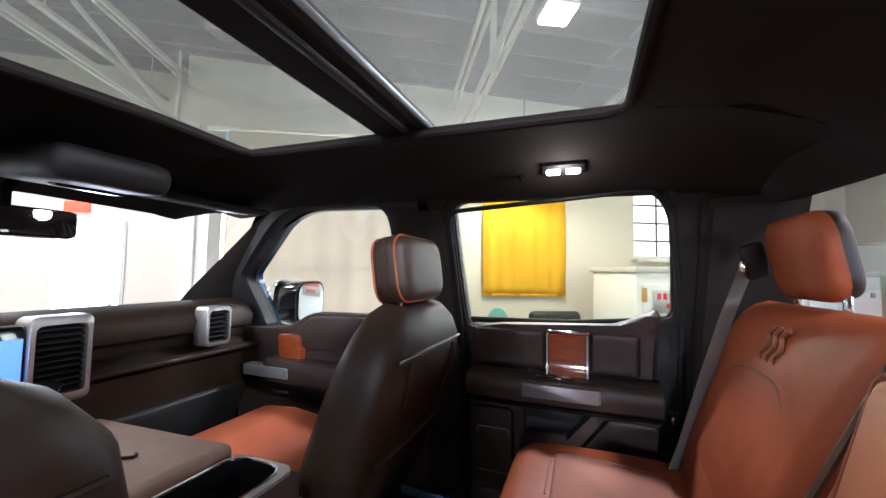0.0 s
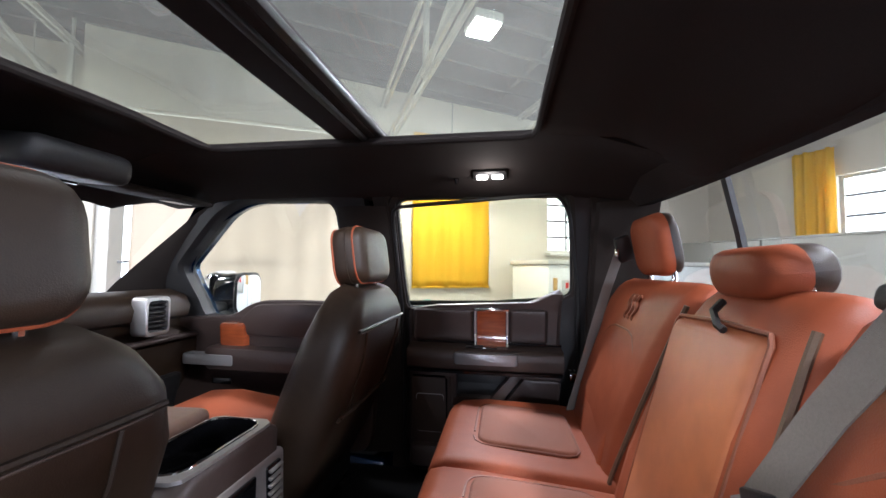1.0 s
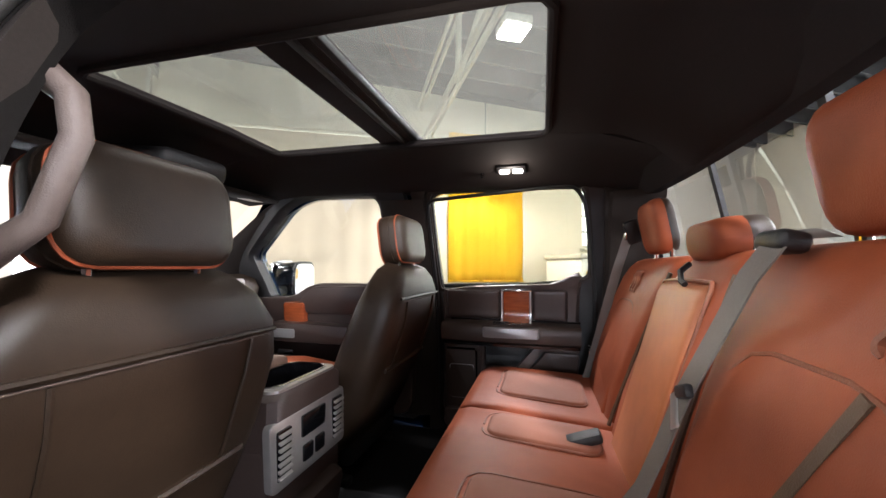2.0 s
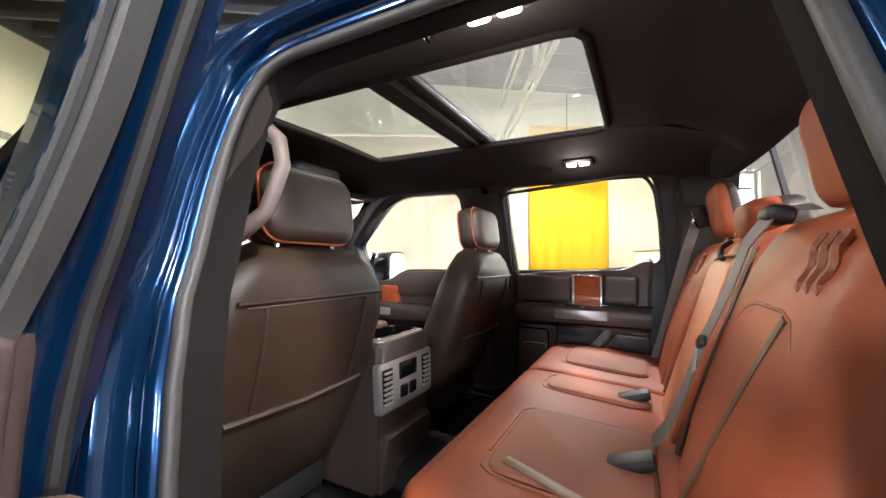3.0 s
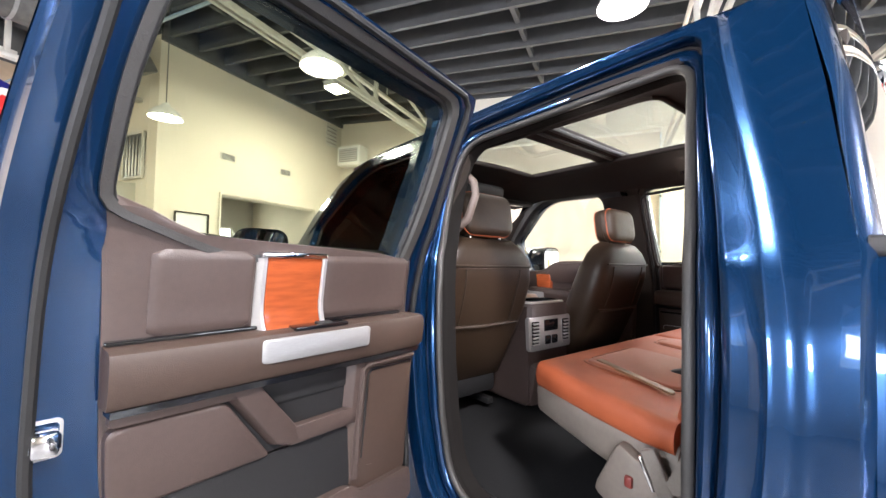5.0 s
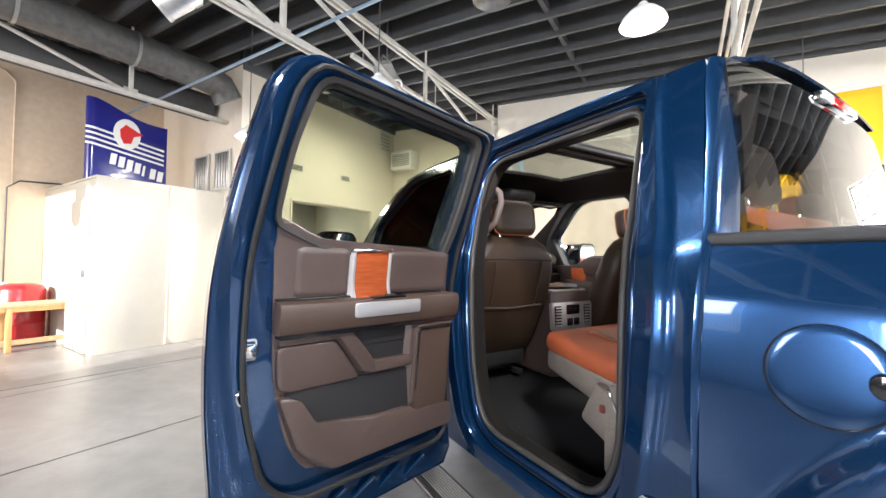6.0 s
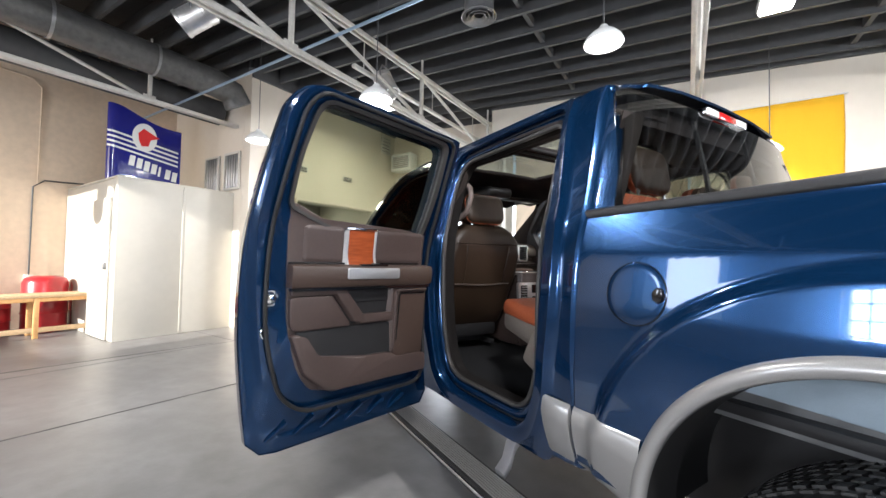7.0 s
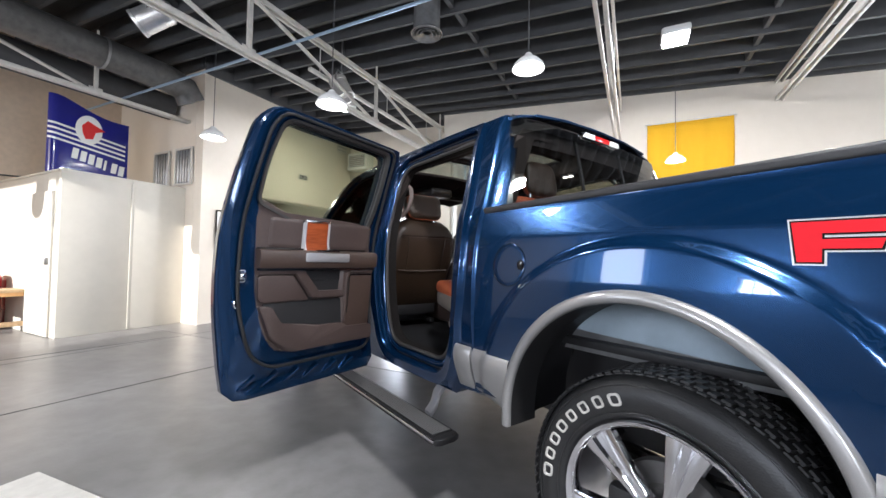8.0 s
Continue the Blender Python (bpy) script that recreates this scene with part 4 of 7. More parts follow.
front_seat(0.100, -0.520)
front_seat(0.188, 0.405, 0.02)

bench = new("rear_bench")
bench.parent = truck
bench.matrix_local = pose(0, 0, 0)
tagged(bench, "tan leather rear bench seat with grey belts and dark brown edges")


def back_at(z):
    """The bench back's face along the truck at a height."""
    return float(np.interp(z, (0.90, 1.0, 1.2, 1.4, 1.47), (0.875, 0.895, 0.955, 1.02, 1.045)))


def bench_back(edge0, edge1, name):
    """edge0, edge1: the sides of this part of the back as functions of height."""
    secs = []
    for z, d, k in ((0.88, 0.10, 0.97), (0.95, 0.14, 1.0), (1.10, 0.15, 1.0), (1.25, 0.15, 1.0), (1.34, 0.145, 1.0), (1.40, 0.135, 0.985), (1.44, 0.12, 0.96), (1.465, 0.095, 0.91), (1.478, 0.065, 0.84)):
        y0, y1 = edge0(z), edge1(z)
        secs.append(((back_at(z) + 0.075 + (0.14 - d) * 0.2, (y0 + y1) / 2, z), (0.96, 0, -0.27), (0, 1, 0), d, (y1 - y0) * k))
    return pad(secs, name, SADDLE, bench, "tan leather seat back", r=0.40)


def split_right(z):
    return float(np.interp(z, (0.9, 1.03, 1.437), (0.215, 0.205, 0.110)))


bench_back(lambda z: -0.72, lambda z: -0.235, "backrest")
bench_back(lambda z: -0.231, lambda z: split_right(z) - 0.002, "centre_backrest")
bench_back(lambda z: split_right(z) + 0.002, lambda z: 0.71, "backrest")


def bench_pad(y0, y1, z0, z1, name, material=SADDLE, out=0.012, label=""):
    loop = roundpoly([(y0, z0), (y1, z0), (y1, z1), (y0, z1)], 0.05)
    return part(name, plate(loop, 0.03 + out, lambda a, z, d: (back_at(z) + 0.03 - d, a, z), r=0.02), material, bench, label, 50)


def flat_band(points, width, name, material, parent, label=""):
    """A flush leather band on the bench back through (y, z) points."""
    lo = []
    for k, (y, z) in enumerate(points):
        a, b = points[max(0, k - 1)], points[min(len(points) - 1, k + 1)]
        d = Vector((b[0] - a[0], b[1] - a[1])).normalized() * width / 2
        lo.append([(back_at(z + e * d.x) - 0.0065 + o, y - e * d.y, z + e * d.x) for e, o in ((-1, 0.004), (-1, 0.0), (1, 0.0), (1, 0.004))])
    return part(name, loft(lo), material, parent, label)


TRIMBROWN = mat("brown_trim_leather", (0.105, 0.062, 0.036), 0.5, grain=0.4, scale=60, bump=0.4, bscale=400)
for yc in (-0.475, 0.43):
    bench_pad(yc - 0.15, yc + 0.15, 0.93, 1.30, "backrest_insert", out=0.004, label="perforated tan leather insert")
    if yc < 0:
        flat_band([(-0.568 + 0.44 * (1.35 - z), z) for z in np.linspace(0.955, 1.338, 12)], 0.016, "leather_band", TRIMBROWN, bench, "brown leather band")
    # stepped seam over the insert
    top = [(-0.185, 1.20), (-0.165, 1.285), (-0.105, 1.335), (-0.06, 1.345), (0.06, 1.345), (0.105, 1.335), (0.165, 1.285), (0.185, 1.20)]
    for o, r_, m_ in ((0.0, 0.0042, EMBOSS), (0.011, 0.0016, STITCH)):
        piping([(back_at(z + o) - 0.0005, yc + q, z + o) for q, z in resample(top, 40, False)], bench, m_, r_, "seam" if o == 0 else "stitching")
    # embossed mark of wavy strokes on the upper back
    for k in range(3):
        y = (-0.585 if yc < 0 else 0.405) + (k - 1) * 0.030
        part("embossed_mark", tube([(back_at(z) + 0.001, y + 0.007 * math.sin((z - 1.372) * 150), z) for z in np.linspace(1.372, 1.445, 16)], [0.003] + [0.0062] * 14 + [0.003], 6), EMBOSS, bench, "embossed leather mark")
part("armrest_panel", plate(roundpoly([(-0.172, 0.93), (0.085, 0.93), (0.108, 1.42), (-0.172, 1.42)], [0.03, 0.03, 0.02, 0.02]), 0.042, lambda a, z, d: (back_at(z) + 0.030 - d, a, z), r=0.018), TANPANEL, bench, "fold-down tan leather armrest panel", 50)
piping([(back_at(z) - 0.001, y, z) for y, z in resample([(0.090, 0.95), (0.113, 1.42), (-0.02, 1.427), (-0.170, 1.425), (-0.177, 1.415), (-0.178, 0.95)], 60, False)], bench, EMBOSS, 0.0045)
part("pull_strap", tube([(back_at(1.455) - 0.004, -0.035, 1.462), (back_at(1.44) - 0.020, -0.045, 1.445), (back_at(1.42) - 0.020, -0.07, 1.425), (back_at(1.41) - 0.014, -0.085, 1.418)], 0.0065, 6), DARKPL, bench, "black armrest pull strap")
piping([(back_at(z) + 0.006, split_right(z), z) for z in np.linspace(0.95, 1.44, 24)], bench, TRIMBROWN, 0.006)
piping([(back_at(z) + 0.006, -0.233, z) for z in np.linspace(0.95, 1.44, 24)], bench, TRIMBROWN, 0.006)
part("belt_guide", rbox((0.040, 0.07, 0.030), (1.040, -0.36, 1.488), 0.011, 3, rot=(0, 15, 0)), DARKPL, bench, "black plastic belt guide")
headrest((1.100, 0.435, 1.590), 0.225, 0.178, 0.066, -10, bench)
headrest((1.112, -0.455, 1.582), 0.225, 0.178, 0.066, -10, bench)
headrest((1.112, -0.030, 1.515), 0.20, 0.090, 0.105, -6, bench)


SIDEBEIGE = mat("grey_beige_trim", (0.155, 0.130, 0.108), 0.55, grain=0.3, scale=70, bump=0.2, bscale=500, big=0.2, bigscale=5)


def cushion(y0, y1, name, outer):
    """outer: -1 or 1, the side whose front corner is cut back."""
    secs, low = [], []
    for x, z, h, k in ((0.465, 0.985, 0.04, 0.13), (0.478, 0.993, 0.065, 0.115), (0.51, 0.997, 0.078, 0.075), (0.60, 0.995, 0.078, 0.045), (0.72, 0.985, 0.078, 0.02), (0.85, 0.975, 0.078, 0.0), (0.92, 0.970, 0.07, 0.0)):
        a, b = (y0 + k, y1) if outer < 0 else (y0, y1 - k)
        secs.append(((x, (a + b) / 2, z), (0, 0, 1), (0, 1, 0), h, b - a))
        low.append(((x + 0.006, (a + b) / 2, z - h / 2 - 0.022 - 0.04 * (x - 0.46)), (0, 0, 1), (0, 1, 0), 0.095 + 0.10 * (x - 0.46), b - a - 0.004))
    c = pad(secs, name, SADDLE, bench, "tan leather bench cushion", r=0.42)
    pad(low, "cushion_side", SIDEBEIGE, bench, "grey-beige cushion side", r=0.35)
    return c


cushion(-0.745, 0.18, "seat_cushion", -1)
cushion(0.185, 0.73, "seat_cushion", 1)


def cushion_top(x):
    return float(np.interp(x, (0.48, 0.51, 0.62, 0.75, 0.90), (1.020, 1.033, 1.031, 1.023, 1.011)))


INSERT = mat("perforated_leather", (0.27, 0.090, 0.048), 0.62, grain=0.4, scale=420, bump=0.5, bscale=900, big=0.35, bigscale=4, second=(0.27, 0.088, 0.046), sheen=0.10, spec=0.3)
for y0, y1 in ((-0.53, -0.20), (-0.02, 0.125), (0.30, 0.60)):
    loop = roundpoly([(0.580, y0), (0.86, y0), (0.86, y1), (0.580, y1)], 0.045)
    part("cushion_insert", plate(loop, 0.018, lambda a, b, d: (a, b, cushion_top(a) - 0.008 + d), r=0.01), INSERT, bench, "perforated tan leather insert", 50)
    piping([(x, y, cushion_top(x) + 0.002) for x, y in resample(roundpoly([(0.570, y0 - 0.008), (0.86, y0 - 0.008), (0.86, y1 + 0.008), (0.570, y1 + 0.008)], 0.05), 40)], bench, EMBOSS, 0.0032)
part("cushion_band", plate(roundpoly([(0.605, -0.500), (0.86, -0.590), (0.86, -0.565), (0.610, -0.475)], 0.010), 0.006, lambda a, b, d: (a, b, cushion_top(a) + 0.006 + d), r=0.003), mat("brown_band_leather", (0.17, 0.085, 0.040), 0.5, grain=0.3, scale=60, bump=0.25, bscale=450), bench, "brown leather cushion band")
for y in (-0.37, 0.03):
    part("belt_socket", rbox((0.095, 0.050, 0.026), (0.815, y, 1.030), 0.009, 2, rot=(0, -20, 0)), RUBBER, bench, "black belt socket")
part("seat_hinge", rbox((0.16, 0.05, 0.15), (0.85, -0.745, 0.84), 0.02, 2, rot=(0, 25, 0)), SIDEBEIGE, bench, "grey plastic hinge cover")
part("hinge_foot", rbox((0.15, 0.09, 0.15), (0.92, -0.735, 0.745), 0.02, 2), SIDEBEIGE, bench, "grey-beige plastic seat foot")
part("buckle_stalk", rbox((0.035, 0.020, 0.10), (0.90, -0.768, 0.905), 0.007, 2, rot=(0, -25, 0)), BELT, bench, "grey belt buckle stalk")
part("buckle_edge", rbox((0.006, 0.016, 0.07), (0.878, -0.770, 0.90), 0.002, rot=(0, -25, 0)), CHROME, bench)
part("seat_latch", rbox((0.018, 0.012, 0.026), (0.84, -0.771, 0.865), 0.005), mat("red_latch", (0.14, 0.02, 0.015), 0.4, grain=0.2), bench, "small red latch")


def strap(points, width, name="seat_belt", across=(0, 1, 0)):
    lo = []
    for p in points:
        p, a = Vector(p), Vector(across).normalized() * width / 2
        n = Vector((-0.003, 0, 0))
        lo.append([p - a, p + a, p + a + n, p - a + n])
    return part(name, loft(lo), BELT, bench, "grey webbing seat belt")


strap([(1.035, 0.555, 1.575), (1.00, 0.585, 1.45), (0.965, 0.62, 1.30), (0.92, 0.66, 1.10), (0.88, 0.69, 0.95)], 0.046, across=(0.85, 0.5, 0.2))
part("belt_anchor", rbox((0.05, 0.025, 0.09), (1.045, 0.55, 1.585), 0.01, 2, rot=(20, -20, 0)), DARKPL, bench, "black belt anchor")
part("belt_anchor_bolt", rbox((0.012, 0.03, 0.03), (1.02, 0.55, 1.57), 0.006), CHROME, bench)
strap([(1.09, -0.37, 1.500), (1.035, -0.372, 1.496), (1.000, -0.362, 1.44), (0.985, -0.320, 1.37), (0.945, -0.275, 1.25), (0.915, -0.245, 1.14), (0.885, -0.235, 1.06), (0.86, -0.23, 1.02)], 0.046, across=(0, 1, 0.35))
tg = part("belt_tongue", rbox((0.014, 0.056, 0.022), (0.942, -0.278, 1.252), 0.005, rot=(-20, 0, 0)), DARKPL, bench, "black belt tongue with a chrome blade")
part("blade", rbox((0.005, 0.026, 0.060), (0.933, -0.262, 1.216), 0.002, rot=(-35, 12, 0)), SATIN, tg, "chrome blade")
strap([(1.075, -0.70, 1.30), (1.03, -0.735, 1.15), (0.97, -0.765, 0.98), (0.93, -0.775, 0.88)], 0.040, across=(1, 0.2, 0.3))

# ---------- centre console ----------
con = new("centre_console")
con.parent = truck
con.matrix_local = pose(0, -0.08, -0.02) @ Matrix.Diagonal((1, 0.94, 1, 1))
tagged(con, "brown centre console with silver rear air vents")
lo = []
for x, z0, z1, w in ((-0.75, 0.70, 1.06, 0.30), (-0.30, 0.70, 1.12, 0.31), (-0.058, 0.70, 1.138, 0.33), (-0.055, 0.70, 1.065, 0.33), (0.10, 0.70, 1.065, 0.33), (0.125, 0.72, 1.06, 0.32)):
    lo.append([(x, p, (z0 + z1) / 2 + q) for p, q in rrect(w, z1 - z0, 0.03)])
part("body", loft(lo), PANELMAT, con, "brown plastic console body")
part("lid", rbox((0.46, 0.30, 0.05), (-0.27, 0, 1.165), 0.02, 3, rot=(0, -1.5, 0)), LIDLEATHER, con, "brown leather console lid")
for k in range(3):
    part("embossed_mark", tube([(-0.20 + 0.01 * k + 0.012 * math.sin(t * 3), -0.05 + 0.03 * k + 0.02 * t, 1.195) for t in np.linspace(-1, 1, 9)], 0.004, 6), BROWN, con)
rimL, rimH = roundpoly([(-0.03, -0.145), (0.125, -0.145), (0.125, 0.145), (-0.03, 0.145)], 0.03), roundpoly([(-0.018, -0.130), (0.110, -0.130), (0.110, 0.130), (-0.018, 0.130)], 0.045)
A, B = rays(rimL, (0.048, 0), 48), rays(rimH, (0.048, 0), 48)
skirt = rays(roundpoly([(-0.060, -0.165), (0.132, -0.163), (0.132, 0.163), (-0.060, 0.165)], 0.02), (0.048, 0), 48)
part("console_top", loft([[(x, y, z) for x, y in L] for L, z in ((skirt, 1.03), (skirt, 1.158), (A, 1.170), (B, 1.172), (B, 1.08))], cap=False), PANELMAT, con)
part("cup_holder_rim", loft([[(x, y, z) for x, y in L] for L, z in ((A, 1.168), (A, 1.177), (B, 1.179), (B, 1.174))], cap=False), SATIN, con, "silver cup holder surround")
part("rim_lip", tube([(x, y, 1.179) for x, y in B], 0.0028, 6, closed=True), CHROME, con, "thin chrome lip")
part("cup_holder", loft([[(0.046 + (x - 0.046) * k, y * k, z) for x, y in B] for z, k in ((1.178, 0.995), (1.10, 0.97), (1.082, 0.9), (1.080, 0.05))], cap=False), BLACKG, con, "dark cup holder")
for y in (-0.066, 0.066):
    part("cup_ring", tube([(0.046 + 0.050 * math.cos(q), y + 0.050 * math.sin(q), 1.105) for q in np.linspace(0, 2 * math.pi, 25)[:-1]], 0.004, 6, closed=True), DARKPL, con)
vp = part("vent_plate", plate(roundpoly([(-0.17, 0.955), (0.17, 0.955), (0.175, 1.11), (-0.175, 1.11)], 0.02), 0.02, lambda a, z, d: (0.118 + d - (z - 1.03) * 0.05, a, z), r=0.006), SATIN, con, "silver rear vent plate")
for s in (-1, 1):
    part("vent_well", rbox((0.012, 0.055, 0.115), (0.136, s * 0.125, 1.033), 0.008), BLACKG, vp)
    for k in range(7):
        part("slat", rbox((0.014, 0.05, 0.006), (0.142, s * 0.125, 0.985 + 0.016 * k), 0.002, rot=(0, 25, 0)), SATIN, vp)
part("display", rbox((0.010, 0.11, 0.055), (0.138, 0, 1.068), 0.006), BLACKG, vp)
for s in (-1, 1):
    part("socket", rbox((0.012, 0.045, 0.042), (0.140, s * 0.028, 1.0), 0.008), BLACKG, vp, "black socket cover")
part("rear_foot", rbox((0.10, 0.30, 0.20), (0.10, 0, 0.80), 0.03, 2, rot=(0, 10, 0)), PANELMAT, con)

# ---------- dashboard ----------
dash = new("dashboard")
dash.parent = truck
dash.matrix_local = pose(0, 0, 0)
tagged(dash, "dark brown dashboard with silver-framed vents and screen")
prof = [(-1.25, 1.32), (-1.08, 1.385), (-0.93, 1.405), (-0.84, 1.38), (-0.81, 1.33), (-0.82, 1.285), (-0.85, 1.27), (-0.85, 1.235), (-0.80, 1.21), (-0.76, 1.18), (-0.76, 1.12), (-0.80, 1.02), (-0.90, 0.85), (-1.0, 0.80), (-1.15, 0.80)]
part("dash_body", loft([[(x, y, z) for x, z in prof] for y in (-0.82, -0.5, 0.0, 0.5, 0.82)]), BROWN, dash, "dark brown stitched dashboard", 50)
part("dash_ledge", rbox((0.05, 0.70, 0.018), (-0.775, 0.47, 1.20), 0.008, 2), PANELMAT, dash)
part("glove_box", rbox((0.04, 0.55, 0.20), (-0.80, 0.47, 0.95), 0.02, 2, rot=(0, 15, 0)), DARKPL, dash, "dark glove box lid")


def dash_vent(y, z, w, h, x=-0.75):
    v = part("air_vent", loft([[(x + d, y + p * k, z + q * k) for p, q in rrect(w, h, 0.02)] for d, k in ((-0.05, 1.0), (0.015, 1.0), (0.02, 0.95), (0.02, 0.80), (-0.03, 0.76))], cap=False), SATIN, dash, "silver-framed air vent")
    part("vent_back", rbox((0.01, w * 0.76, h * 0.78), (x - 0.025, y, z), 0.004), BLACKG, v)
    n = max(4, int(h / 0.022))
    for k in range(n):
        part("slat", rbox((0.03, w * 0.74, 0.006), (x + 0.0, y, z - h * 0.36 + h * 0.72 * k / (n - 1)), 0.002, rot=(0, 20, 0)), DARKPL, v)
    return v


dash_vent(0.600, 1.305, 0.115, 0.160, -0.775)
dash_vent(0.080, 1.280, 0.145, 0.245, -0.745)
dash_vent(-0.280, 1.280, 0.145, 0.245, -0.745)
part("screen_bezel", rbox((0.04, 0.235, 0.20), (-0.755, -0.10, 1.285), 0.015, 2), BLACKG, dash)
part("screen", rbox((0.006, 0.20, 0.12), (-0.732, -0.10, 1.29), 0.004), SCREEN, dash, "lit blue touch screen")
part("centre_stack", rbox((0.10, 0.34, 0.26), (-0.76, -0.10, 1.04), 0.02, 2, rot=(0, -15, 0)), PANELMAT, dash)
for y in (-0.07, 0.07):
    part("knob", revolve([(0.0, 0.03), (0.018, 0.03), (0.022, 0.0), (0.022, -0.02)], 16, "x"), CHROME, dash).location = (-0.705, y - 0.10, 1.150)
part("shift_lever", tube([(-0.55, -0.03, 1.08), (-0.56, -0.03, 1.20), (-0.54, -0.03, 1.26)], [0.012, 0.014, 0.025], 10), BLACKG, dash)

# windscreen, visors, overhead console, inside mirror
lo = []
for z, x in ((1.33, -1.40), (1.50, -1.14), (1.66, -0.92), (1.805, -0.70)):
    w = float(np.interp(z, (1.33, 1.805), (0.83, 0.68)))
    lo.append([(x - 0.06 * (1 - (y / 0.8) ** 2) - 0.0, y, z) for y in np.linspace(-w, w, 14)])
part("windscreen", loft(lo, closed=False), GLASS_CLEAR, truck, "clear windscreen").visible_shadow = False
for sd in (-1, 1):
    v = part("sun_visor", rbox((0.17, 0.40, 0.025), (-0.60, sd * 0.40, 1.772), 0.012, 2, rot=(0, 6, 0)), PILLAR, truck, "folded grey-brown sun visor")
    part("visor_label", rbox((0.06, 0.09, 0.002), (-0.60, sd * 0.50, 1.756), 0.0, rot=(0, 6, 0)), SIGNWHITE, v, "pale printed label with unreadable text")
oc = part("overhead_console", rbox((0.34, 0.24, 0.08), (-0.50, -0.02, 1.778), 0.03, 3, rot=(0, 6, 0)), DARKPL, truck, "dark overhead console")
for y in (-0.06, 0.06):
    part("map_lamp", rbox((0.06, 0.045, 0.012), (-0.42, y, 1.744), 0.006, rot=(0, 6, 0)), SATIN, oc)
part("button_panel", rbox((0.04, 0.14, 0.014), (-0.50, 0, 1.737), 0.005, rot=(0, 6, 0)), BLACKG, oc)
im = part("inside_mirror", rbox((0.035, 0.26, 0.075), (-0.62, -0.09, 1.650), 0.02, 3), BLACKG, truck, "black inside mirror")
part("mirror_glass", rbox((0.004, 0.24, 0.06), (-0.601, -0.09, 1.650), 0.0), MIRROR, im)
part("mirror_stem", tube([(-0.64, -0.09, 1.68), (-0.72, -0.06, 1.74), (-0.76, -0.03, 1.77)], 0.012, 8), BLACKG, im)

# ---------- bed, fenders and running gear ----------
AX, AZ = 1.87, 0.62            # centre of the rear wheel arch


def bed_y(x, z):
    r = math.hypot(x - AX, z - AZ)
    t = min(1.0, max(0.0, (0.62 - r) / 0.035))
    bulge = 0.024 * t * t * (3 - 2 * t) if z > 0.5 else 0.0
    base = float(np.interp(z, (0.50, 0.70, 0.90, 1.10, 1.25, 1.36), (0.945, 0.968, 0.978, 0.972, 0.955, 0.925)))
    return base + bulge - 0.02 * max(0, x - 2.5)


